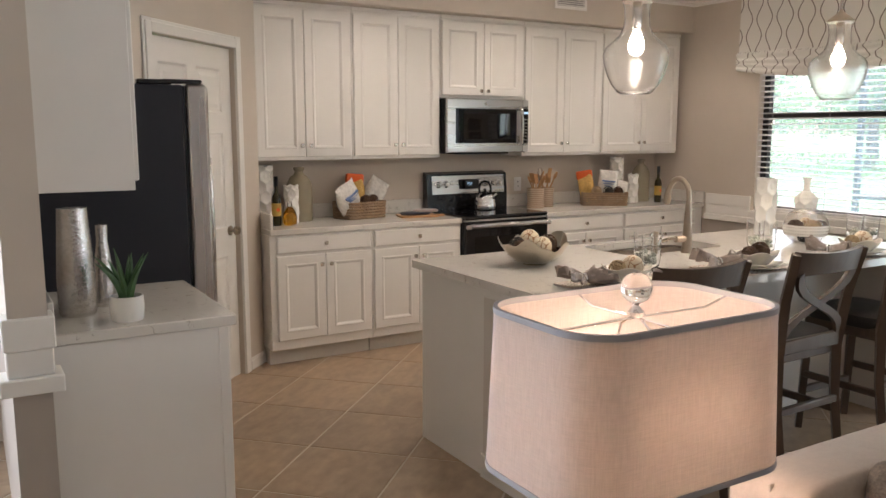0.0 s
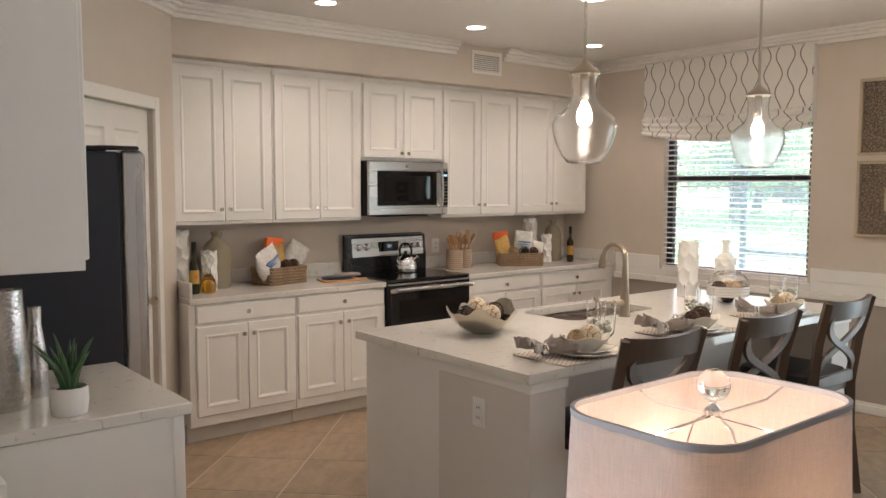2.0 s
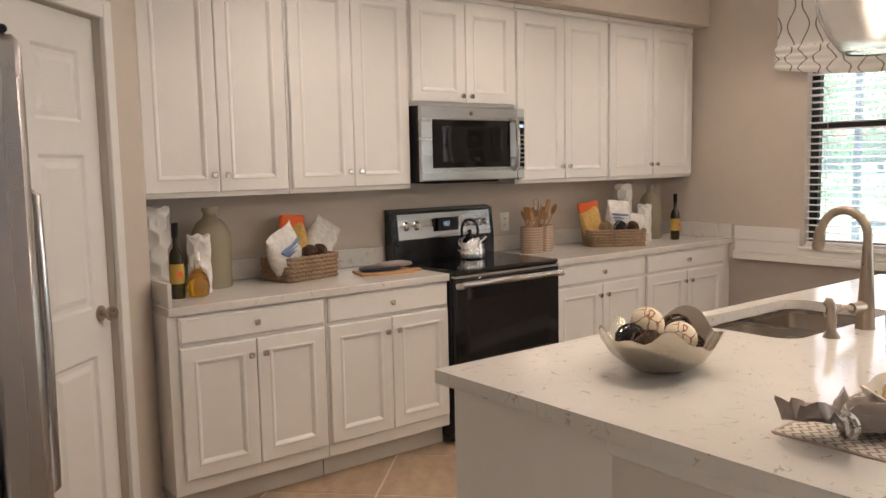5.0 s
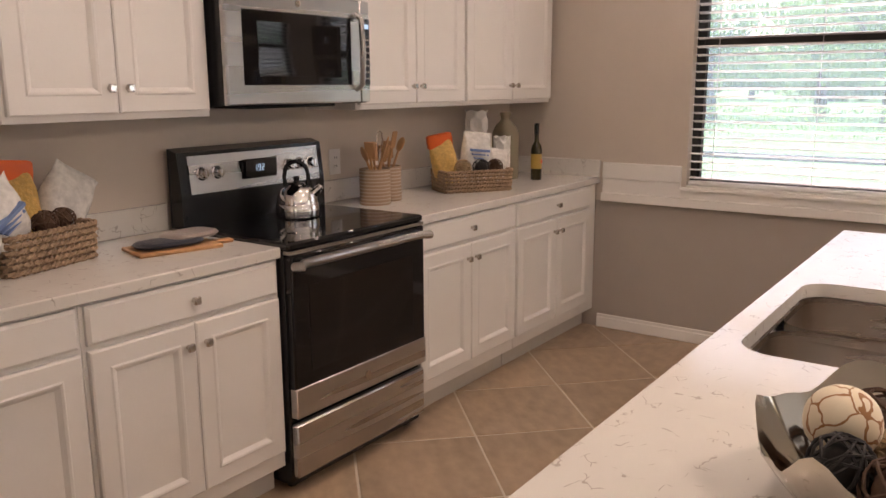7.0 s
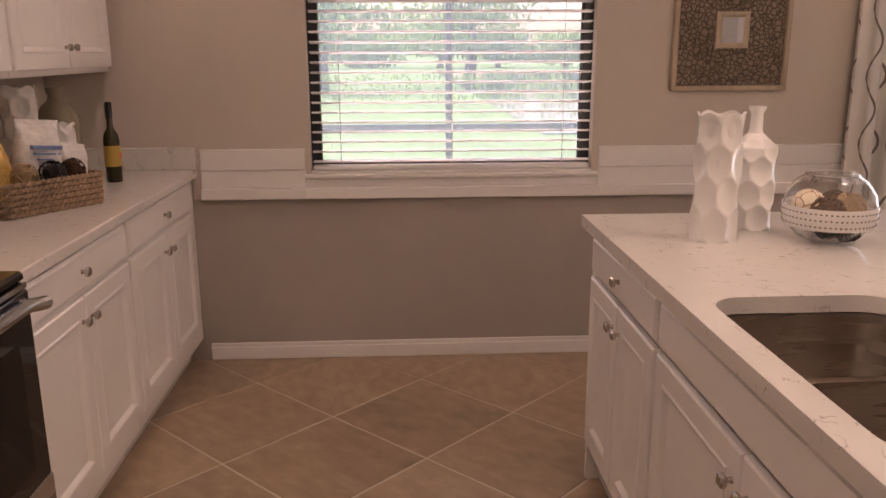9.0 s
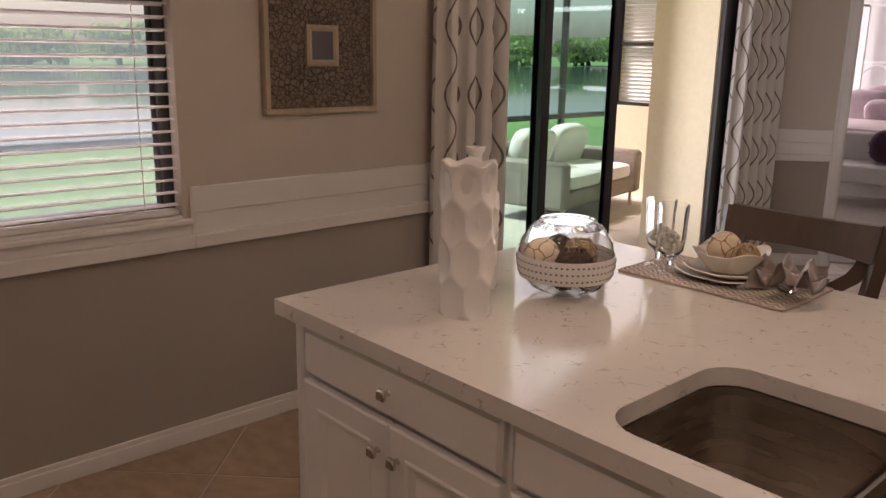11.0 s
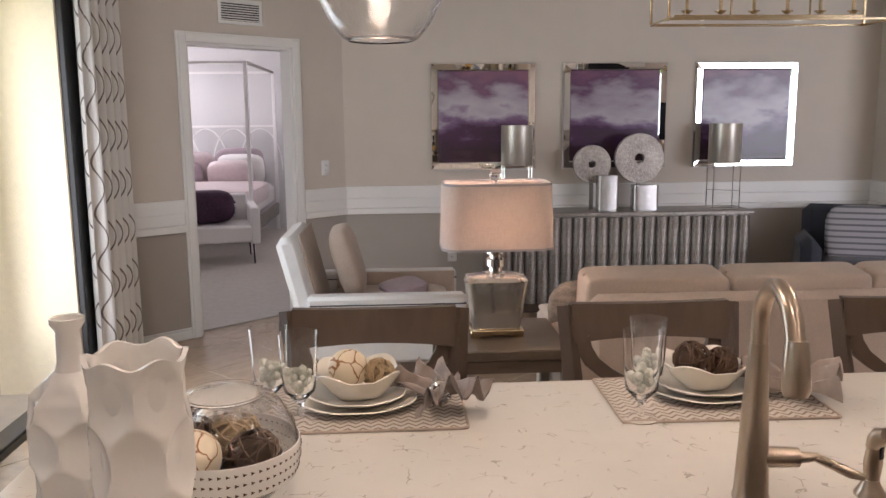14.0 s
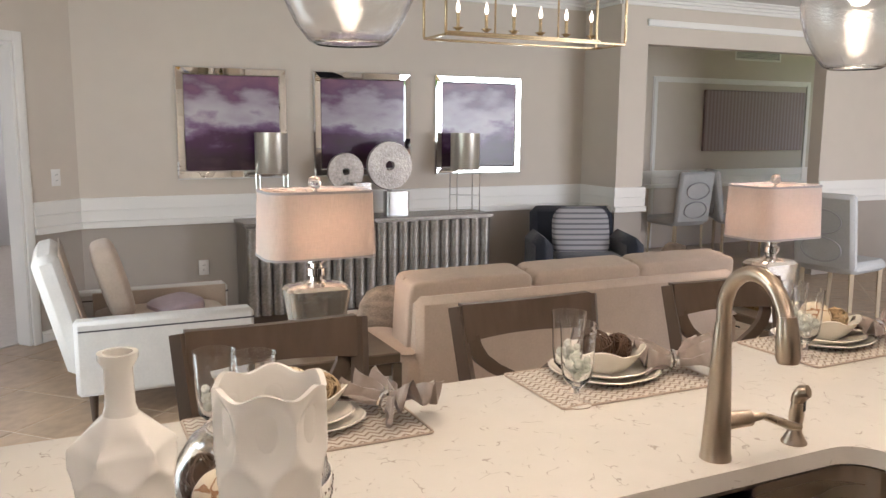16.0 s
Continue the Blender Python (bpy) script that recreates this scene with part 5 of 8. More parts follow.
def crackle(name):
    m = material(name, (0.25, 0.20, 0.15), 0.8)
    n, l, b = nodes_of(m)
    co = n.new("ShaderNodeTexCoord")
    w = n.new("ShaderNodeTexNoise")
    w.inputs["Scale"].default_value = 22
    l.new(co.outputs["Object"], w.inputs["Vector"])
    vmn = n.new("ShaderNodeVectorMath")
    vmn.operation = "MULTIPLY_ADD"
    vmn.inputs[1].default_value = (0.03, 0.03, 0.03)
    l.new(w.outputs["Color"], vmn.inputs[0]), l.new(co.outputs["Object"], vmn.inputs[2])
    v = n.new("ShaderNodeTexVoronoi")
    v.feature = "DISTANCE_TO_EDGE"
    v.inputs["Scale"].default_value = 46
    l.new(vmn.outputs[0], v.inputs["Vector"])
    r = n.new("ShaderNodeMapRange")
    r.inputs["From Max"].default_value = 0.12
    l.new(v.outputs["Distance"], r.inputs["Value"])
    mx = n.new("ShaderNodeMix")
    mx.data_type = "RGBA"
    l.new(r.outputs[0], mx.inputs["Factor"])
    mx.inputs["A"].default_value, mx.inputs["B"].default_value = (0.10, 0.073, 0.052, 1), (0.27, 0.21, 0.155, 1)
    l.new(mx.outputs["Result"], b.inputs["Base Color"])
    bp = n.new("ShaderNodeBump")
    bp.inputs["Distance"].default_value = 0.008
    l.new(r.outputs[0], bp.inputs["Height"]), l.new(bp.outputs[0], b.inputs["Normal"])
    return m


CRACKLE = crackle("crackled_clay")
PALE_WOOD = material("pale_gilt_wood", (0.46, 0.37, 0.26), 0.45, grain=0.2, scale=40, stretch=(1, 1, 0.2))
MIRROR = material("mirror_glass", (0.80, 0.80, 0.80), 0.02, 1.0)
for z in (1.255, 1.828):
    a = thing("wall_art", pose(-0.001, -2.80, z, 0, 0, -90), "crackled clay panel in a pale frame with small mirror", "wall art", "relief panels on the window wall")
    S = 0.535
    g = G()
    for b in ((0, S, -0.035, 0, 0, 0.022, 0.003), (0, S, -0.035, 0, S - 0.022, S, 0.003), (0, 0.022, -0.0348, 0, 0.022, S - 0.022, 0.003), (S - 0.022, S, -0.0348, 0, 0.022, S - 0.022, 0.003)):
        g.box(*b)
    part("frame", g, PALE_WOOD, a)
    part("panel", G().box(0.022, S - 0.022, -0.016, -0.002, 0.022, S - 0.022), CRACKLE, a)
    c = S / 2
    part("inner_frame", G().rings(c - 0.075, c + 0.075, c - 0.08, c + 0.08, ((0, -0.030), (0.012, -0.034), (0.024, -0.026)), back=-0.016), PALE_WOOD, a, smooth=0)
    part("mirror", G().box(c - 0.05, c + 0.05, -0.0275, -0.026, c - 0.055, c + 0.055), MIRROR, a)

# ---- table settings and island decor ----


def vine_ball(parent, r, m, mat, seed, turns=13, thick=0.055):
    """A ball wound from thin vine."""
    rnd = random.Random(seed)
    g = G()
    for k in range(turns):
        ax = Vector((rnd.gauss(0, 1), rnd.gauss(0, 1), rnd.gauss(0, 1))).normalized()
        u = ax.orthogonal().normalized()
        w = ax.cross(u)
        off = rnd.uniform(-0.35, 0.35)
        rr = math.sqrt(1 - off * off)
        pts = [(u * math.cos(a) * rr + w * math.sin(a) * rr + ax * (off + 0.05 * math.sin(3 * a + k))) * r * rnd.uniform(0.93, 1.0) for a in [2 * math.pi * i / 14 for i in range(14)]]
        g.tube(pts, r * thick, 5, closed=True)
    g.ball(r * 0.72, n=12, k=8)
    return part("vine_ball", g, mat, parent, m=m)


def plain_ball(parent, r, m, mat):
    return part("ball", G().ball(r, n=20, k=14), mat, parent, m=m)


CRACKED = material("cracked_ivory_ball", (0.72, 0.62, 0.46), 0.5, grain=0.08, scale=30)
n_, l_, b_ = nodes_of(CRACKED)
co = n_.new("ShaderNodeTexCoord")
vr = n_.new("ShaderNodeTexVoronoi")
vr.feature = "DISTANCE_TO_EDGE"
vr.inputs["Scale"].default_value = 24
wp = n_.new("ShaderNodeTexNoise")
wp.inputs["Scale"].default_value = 30
l_.new(co.outputs["Object"], wp.inputs["Vector"])
va_ = n_.new("ShaderNodeVectorMath")
va_.operation = "MULTIPLY_ADD"
va_.inputs[1].default_value = (0.03, 0.03, 0.03)
l_.new(wp.outputs["Color"], va_.inputs[0]), l_.new(co.outputs["Object"], va_.inputs[2])
l_.new(va_.outputs[0], vr.inputs["Vector"])
mx = n_.new("ShaderNodeMix")
mx.data_type = "RGBA"
l_.new(math_node(n_, l_, "LESS_THAN", vr.outputs["Distance"], 0.035), mx.inputs["Factor"])
l_.new(b_.inputs["Base Color"].links[0].from_socket, mx.inputs["A"])
mx.inputs["B"].default_value = (0.30, 0.13, 0.04, 1)
l_.new(mx.outputs["Result"], b_.inputs["Base Color"])

PEARL = material("glass_pebbles", (0.84, 0.85, 0.74), 0.08, transmission=0.5, grain=0.1, scale=60, bump=1.0, bump_scale=90)


def goblet(m):
    s = thing("goblet", m, "clear stemmed water glass filled with pale glass pebbles", "glass", "glasses on the island")
    o = [(0.036, 0.0), (0.036, 0.003), (0.009, 0.009), (0.007, 0.035), (0.014, 0.046), (0.034, 0.068), (0.0385, 0.105), (0.040, 0.15), (0.0425, 0.195)]
    i = [(0.0413, 0.195), (0.0388, 0.15), (0.0373, 0.105), (0.032, 0.073), (0.012, 0.052), (0.001, 0.050)]
    gl = part("glass", G().lathe(o + i, 24, cap=False), GLASS, s, smooth=60)
    gl.visible_shadow = False
    g = G()
    rnd = random.Random(3)
    for k in range(26):
        a, rr, z = rnd.uniform(0, 6.28), rnd.uniform(0.004, 0.027), rnd.uniform(0.066, 0.116)
        rr *= min(1, (z - 0.048) / 0.05)
        g.ball(rnd.uniform(0.008, 0.011), pose(rr * math.cos(a), rr * math.sin(a), z), 8, 6)
    part("pebbles", g, PEARL, s)
    return s


def square_dish(w, h, flare, lift):
    """A rounded-square dish with a gently waved rim."""
    g = G()
    rows = []
    for k, (s, z) in enumerate(((0.45, 0.0), (0.5, 0.002), (0.5 + 0.2 * flare, h * 0.35), (0.5 + 0.42 * flare, h * 0.8), (0.5 + 0.5 * flare, h), (0.5 + 0.5 * flare - 0.02, h + 0.002),
                                (0.5 + 0.36 * flare, h * 0.8), (0.5 + 0.12 * flare, h * 0.35), (0.40, 0.006))):
        pts = rounded(w * s, w * s, w * s * 0.36, 7)
        rows.append((pts, z, k))
    n = len(rows[0][0])
    v, f = [], []
    for pts, z, k in rows:
        for i, (x, y) in enumerate(pts):
            a = math.atan2(y, x)
            v.append((x, y, z + (lift * math.cos(4 * a) * -1 * (z / h) if 1 < k < 8 else 0)))
    for r in range(len(rows) - 1):
        for i in range(n):
            a, b = r * n + i, r * n + (i + 1) % n
            f.append((a, b, b + n, a + n))
    f += [tuple(range(n))[::-1], tuple(range((len(rows) - 1) * n, len(rows) * n))]
    return g.add(v, f)


def napkin(m, seed):
    s = thing("napkin", m, "taupe satin napkin gathered in a ring", "napkin", "napkins on the island")
    rnd = random.Random(seed)
    for side in (-1, 1):
        g = G()
        n, rows = 22, 9
        vs, fs = [], []
        for layer in (0, 1):
            for j in range(rows + 1):
                t = j / rows
                for i in range(n + 1):
                    u = -1 + 2 * i / n
                    wd = 0.022 + 0.085 * t ** 0.7
                    fold = math.sin(u * 6 + seed + side) * 0.024 * (0.3 + t) + math.sin(u * 17 + seed * 2 + 3 * t) * 0.009 * t
                    z = 0.022 + abs(fold) * 1.5 + 0.028 * (1 - t) * (1 - u * u) + 0.020 * t * (1 - abs(u)) * (1 + 0.5 * side)
                    vs.append((u * wd + 0.01 * math.sin(5 * t + seed), side * (0.012 + 0.085 * t + 0.012 * math.sin(u * 5 + seed) * t), z - 0.006 * layer if z > 0.012 else z * (1 - layer)))
        w = n + 1
        for j in range(rows):
            for i in range(n):
                a = j * w + i
                fs.append((a, a + 1, a + 1 + w, a + w))
                a += w * (rows + 1)
                fs.append((a, a + w, a + w + 1, a + 1))
        part("napkin_wing", g.add(vs, fs), NAPKIN, s, smooth=70)
    part("napkin_ring", G().tube([(0.028 * math.cos(a), 0, 0.030 + 0.024 * math.sin(a)) for a in [2 * math.pi * i / 18 for i in range(18)]], 0.006, 6, closed=True), CHROME, s, "chrome napkin ring")
    return s


MATS = ((-1.77, 0, 3), (-2.58, 1, 8), (-3.39, 2, 13))
GLASSES = (((0.19, 0.06), (0.12, 0.11)), ((0.20, 0.165), (0.155, 0.06)), ((0.15, 0.01), (0.19, 0.10)))
TOP = 0.914
gob = None
for cx, k, seed in MATS:
    y0, y1 = -3.322, -3.035
    pm = thing("placemat", pose(cx, (y0 + y1) / 2, TOP, 0, 0, (0, -1, 1.5)[k]), "woven grey and ivory chevron placemat on the island", "placemat", "placemats on the island")
    part("mat", G().box(-0.236, 0.236, -0.141, 0.141, 0.0, 0.005, 0.002), CHEVRON, pm)
    part("edge_binding", G().tube([(x, y, 0.0032) for x, y in rounded(0.478, 0.288, 0.008, 2)], 0.0032, 5, closed=True), LINEN, pm, "taupe bound edge")
    dp = thing("dinner_plate", pose(cx, -3.215, TOP + 0.005, 0, 0, 3), "ivory rounded-square dinner plate", "plate", "plates on the island")
    part("plate_body", square_dish(0.325, 0.018, 0.62, 0.003), PLATE, dp, smooth=50)
    sp_ = thing("salad_plate", pose(cx, -3.215, TOP + 0.013, 0, 0, -4), "ivory rounded-square salad plate", "plate", "plates on the island")
    part("plate_body", square_dish(0.275, 0.020, 0.60, 0.003), PLATE, sp_, smooth=50)
    bw = thing("bowl", pose(cx, -3.215, TOP + 0.022, 0, 0, 8), "ivory wavy-rimmed bowl on stacked plates", "bowl", "bowls on the island")
    part("bowl_body", square_dish(0.205, 0.058, 0.85, 0.010), PLATE, bw, smooth=50)
    bz = TOP + 0.022
    for j, (dx, dy, r, mt) in enumerate((((0.022, 0.0, 0.046, 0), (-0.048, 0.012, 0.036, 1)), ((0.028, 0.0, 0.045, 2), (-0.042, 0.0, 0.037, 3)), ((0.025, -0.01, 0.046, 0), (-0.04, 0.01, 0.036, 1)))[k]):
        bl = thing("decor_ball", pose(cx + dx, -3.215 + dy, bz + r + 0.014), ("ivory decorative ball with brown cracks", "tan pierced decorative ball", "brown wound vine ball", "dark plum vine ball")[mt],
                   "decor ball", "decor balls")
        if mt == 0:
            plain_ball(bl, r, pose(0, 0, 0), CRACKED)
        elif mt == 1:
            vine_ball(bl, r, pose(0, 0, 0), TWIG_TAN, k + 5, 16, 0.09)
        else:
            vine_ball(bl, r, pose(0, 0, 0), TWIG, k + j, 14, 0.06) if mt == 2 else vine_ball(bl, r, pose(0, 0, 0), TWIG, k + j, 18, 0.09)
    for dx, dy in GLASSES[k]:
        if gob is None:
            gob = goblet(pose(cx + dx, -3.215 + dy, TOP + 0.005))
        else:
            copy_thing(gob, pose(cx + dx, -3.215 + dy, TOP + 0.005, 0, 0, seed * 20))
    napkin(pose(cx - 0.185, -3.165, TOP + 0.005, 0, 0, (25, 65, 75)[k]), seed)


def honeycomb_vase(m, r, h, rings, label, bottle=False):
    """A glazed vase with rows of scooped oval facets."""
    s = thing("vase", m, label, "vase", "honeycomb vases")
    n, rows = 96, 80
    v, f = [], []
    hb = h * (0.78 if bottle else 1.0)
    for j in range(rows + 1):
        z = hb * j / rows
        for i in range(n):
            a = 2 * math.pi * i / n
            cell = h / rings * (0.78 if bottle else 1.0)
            best = 0.0
            for row in (math.floor(z / cell) - 1, math.floor(z / cell), math.floor(z / cell) + 1):
                zc = (row + 0.5) * cell
                ph = (row % 2) * 0.5
                u = (a / (2 * math.pi) * 6 + ph) % 1 - 0.5
                d = (u / 0.49) ** 2 + ((z - zc) / (cell * 0.60)) ** 2
                best = max(best, 1 - d)
            dip = 0.22 * max(0.0, best) ** 0.85 * max(0.0, min(1.0, (hb - z) / (0.07 * h)))
            rr = r * (1.07 - dip)
            top = 0.005 * math.cos(6 * a) * (z / hb) ** 6 if not bottle else 0
            if bottle and z > hb * 0.86:
                t = (z - hb * 0.86) / (hb * 0.14)
                rr = rr * (1 - t) + r * 0.36 * t
            v.append((rr * math.cos(a), rr * math.sin(a), z + top))
    for j in range(rows):
        for i in range(n):
            a, b = j * n + i, j * n + (i + 1) % n
            f.append((a, b, b + n, a + n))
    f.append(tuple(range(n))[::-1])
    g = G().add(v, f)
    if bottle:
        g.lathe([(r * 0.37, hb - 0.002), (r * 0.30, hb + 0.012), (r * 0.28, h - 0.02), (r * 0.40, h - 0.008), (r * 0.40, h), (r * 0.30, h), (r * 0.22, h - 0.05)], 28, cap=False)
    else:
        k = len(g.v)
        inner = []
        for j, z in enumerate((hb, hb - 0.01, hb * 0.5)):
            for i in range(n):
                a = 2 * math.pi * i / n
                rr = r * (0.96, 0.90, 0.85)[j]
                inner.append((rr * math.cos(a), rr * math.sin(a), z + (0.005 * math.cos(6 * a) if j < 2 else 0)))
        g.add(inner, [(j * n + i, j * n + (i + 1) % n, (j + 1) * n + (i + 1) % n, (j + 1) * n + i) for j in range(2) for i in range(n)])
        g.f += [(rows * n + i, rows * n + (i + 1) % n, k + (i + 1) % n, k + i) for i in range(n)]
        g.f.append(tuple(k + 2 * n + i for i in range(n)))
    part("vase_body", g, WHITE_CERAMIC, s, smooth=50)
    return s


honeycomb_vase(pose(-1.527, -2.447, TOP, 0, 0, 12), 0.061, 0.352, 4.0, "tall white glazed vase with scooped honeycomb facets")
honeycomb_vase(pose(-1.375, -2.615, TOP, 0, 0, 30), 0.062, 0.362, 4.0, "white glazed honeycomb bottle vase with a narrow neck", True)

fb = thing("fishbowl", pose(-1.567, -2.757, TOP), "round clear glass bowl with a white woven band, filled with balls", "glass bowl")
prof = [(0.045, 0.0), (0.085, 0.018), (0.115, 0.055), (0.123, 0.092), (0.115, 0.135), (0.092, 0.170), (0.068, 0.186), (0.070, 0.190)]
gl = part("glass", G().lathe(prof + [(r - 0.003, z + 0.002) for r, z in prof[::-1]], 48, cap=False), GLASS, fb, smooth=60)
gl.visible_shadow = False
wb = part("woven_band", G().lathe([(0.1105, 0.046), (0.1165, 0.046), (0.1235, 0.070), (0.1255, 0.092), (0.1240, 0.106), (0.1225, 0.106)], 56, cap=False), WHITE_CERAMIC, fb, "white woven band")
notch = G()
for rr, z in ((0.1215, 0.058), (0.1250, 0.076), (0.1262, 0.093)):
    for i in range(60):
        a = 2 * math.pi * i / 60
        notch.add([(0, -0.0035, -0.003), (0, 0.0035, 0.0), (0, -0.0035, 0.003), (-0.003, 0, 0)], [(0, 1, 2), (0, 3, 1), (1, 3, 2), (2, 3, 0)], pose(0, 0, z, 0, 0, math.degrees(a)) @ pose(rr, 0, 0))
tagged(part("band_notches", notch, TWIG, wb), kind="stuff")
for x, y, z, r, mt, sd in ((0.050, 0.035, 0.088, 0.048, CRACKED, 0), (-0.052, 0.03, 0.085, 0.048, TWIG, 4), (-0.005, -0.055, 0.092, 0.045, TWIG_TAN, 9), (0.065, -0.05, 0.086, 0.042, TWIG, 11), (0.0, 0.0, 0.035, 0.034, TWIG_DARK, 2),
                         (-0.055, -0.03, 0.042, 0.036, TWIG_DARK, 6)):
    if mt is CRACKED:
        plain_ball(fb, r, pose(x, y, z), mt)
    else:
        vine_ball(fb, r, pose(x, y, z), mt, sd)

# leaf-shaped silver bowl with balls
lb = thing("leaf_bowl", pose(-3.38, -2.575, TOP, 0, 0, 20), "silver leaf-shaped bowl filled with decorative balls", "bowl")
n = 60
v, f = [], []
prof = [(0.0, 0.004), (0.06, 0.004), (0.105, 0.018), (0.148, 0.048), (0.182, 0.092)]
for side in (0, 1):
    for k, (r, z) in enumerate(prof):
        for i in range(n):
            a = 2 * math.pi * i / n
            w = 1 + (0.06 * math.cos(2 * a) + 0.09 * abs(math.cos(2.5 * a + 0.3)) ** 3) * (k / 4) ** 2
            up = (0.038 * abs(math.cos(2.5 * a + 0.3)) ** 4 + 0.016 * math.cos(2 * a) + 0.006 * math.sin(11 * a)) * (k / 4) ** 3
            v.append((r * w * math.cos(a), r * w * math.sin(a) * 0.86, z + up + (0.004 if side else 0)))
for side in (0, 1):
    for k in range(4):
        for i in range(n):
            a, b = side * 5 * n + k * n + i, side * 5 * n + k * n + (i + 1) % n
            f.append((a, b, b + n, a + n))
for i in range(n):
    f.append((4 * n + i, 4 * n + (i + 1) % n, 9 * n + (i + 1) % n, 9 * n + i))
g = G().add(v, f)
g.lathe([(0.06, 0.0), (0.062, 0.006)], 24)
SILVER = material("polished_nickel_bowl", (0.52, 0.47, 0.40), 0.10, 1.0, grain=0.05, scale=30)
part("leaf_body", g, SILVER, lb, smooth=60)
for x, y, z, r, mt, sd in ((0.03, 0.05, 0.115, 0.048, CRACKED, 0), (-0.02, -0.055, 0.095, 0.046, CRACKED, 0), (-0.10, 0.01, 0.085, 0.044, TWIG, 3), (-0.055, 0.065, 0.090, 0.042, TWIG_DARK, 5), (0.105, -0.01, 0.090, 0.046, TWIG, 7),
                         (0.04, -0.02, 0.06, 0.045, TWIG_TAN, 8), (-0.06, -0.02, 0.060, 0.040, TWIG, 9)):
    bl = thing("decor_ball", lb.matrix_basis @ pose(x, y, z), "ivory decorative ball with brown cracks" if mt is CRACKED else "wound vine decorative ball", "decor ball", "decor balls")
    if mt is CRACKED:
        plain_ball(bl, r, pose(0, 0, 0), mt)
    else:
        vine_ball(bl, r, pose(0, 0, 0), mt, sd)

# ---- things on the kitchen worktops ----


def jug(m, r, h):
    s = thing("stoneware_jug", m, "olive-grey glazed jug with a narrow neck", "jug", "jugs on the worktop")
    part("jug_body", G().lathe([(r * 0.95, 0), (r, 0.01), (r, h * 0.62), (r * 0.96, h * 0.70), (r * 0.70, h * 0.81), (r * 0.38, h * 0.87), (r * 0.32, h * 0.92), (r * 0.42, h * 0.955), (r * 0.42, h), (r * 0.25, h), (r * 0.2, h * 0.9)], 32, cap=False), JUG, s, smooth=50)
    return s


def oil_bottle(m, h):
    s = thing("oil_bottle", m, "tall dark oil bottle with a yellow label", "bottle", "bottles on the worktop")
    part("bottle_body", G().lathe([(0.030, 0), (0.032, 0.004), (0.032, h * 0.52), (0.028, h * 0.60), (0.013, h * 0.68), (0.012, h * 0.80)], 24), BOTTLE_DARK, s, smooth=50)
    part("label", G().lathe([(0.0325, h * 0.20), (0.0327, h * 0.20), (0.0327, h * 0.46), (0.0325, h * 0.46)], 24, cap=False), BOTTLE_LABEL, s, "yellow paper label")
    part("capsule", G().lathe([(0.0125, h * 0.80), (0.0145, h * 0.81), (0.0145, h), (0.012, h)], 20), BLACK, s)
    part("seal", G().lathe([(0.013, h * 0.30), (0.013, h * 0.302)], 16, pose(0, -0.0328, h * 0.33 - 0.0, 90, 0, 0) @ pose(0, 0, -h * 0.30)), ORANGE, s)
    return s


def carafe(m):
    s = thing("oil_carafe", m, "clear carafe of golden oil with a stopper", "bottle")
    part("oil", G().lathe([(0.030, 0.004), (0.043, 0.012), (0.047, 0.045), (0.040, 0.085), (0.022, 0.110), (0.014, 0.125)], 28), OIL, s, "golden oil", smooth=50)
    gl = part("glass", G().lathe([(0.032, 0.0), (0.045, 0.008), (0.050, 0.045), (0.043, 0.088), (0.018, 0.125), (0.014, 0.16), (0.017, 0.17), (0.012, 0.17), (0.012, 0.13)], 28, cap=False), GLASS, s, smooth=50)
    gl.visible_shadow = False
    part("stopper", G().lathe([(0.012, 0.165), (0.014, 0.19), (0.010, 0.20)], 14), WHITE_CERAMIC, s)
    return s


honeycomb_vase(pose(-3.935, -0.17, TOP), 0.070, 0.40, 5.5, "tall white honeycomb vase at the end of the worktop")
honeycomb_vase(pose(-3.775, -0.30, TOP, 0, 0, 15), 0.050, 0.265, 4.5, "small white honeycomb vase beside the oil bottles")
oil_bottle(pose(-3.915, -0.39, TOP), 0.335)
carafe(pose(-3.83, -0.415, TOP))
jug(pose(-3.665, -0.17, TOP), 0.092, 0.385)
honeycomb_vase(pose(-0.64, -0.17, TOP), 0.060, 0.40, 5.5, "tall white honeycomb vase beside the corner jug")
honeycomb_vase(pose(-0.53, -0.27, TOP, 0, 0, 15), 0.046, 0.255, 4.5, "small white honeycomb vase beside the corner jug")
jug(pose(-0.36, -0.19, TOP), 0.080, 0.385)
oil_bottle(pose(-0.335, -0.385, TOP), 0.325)


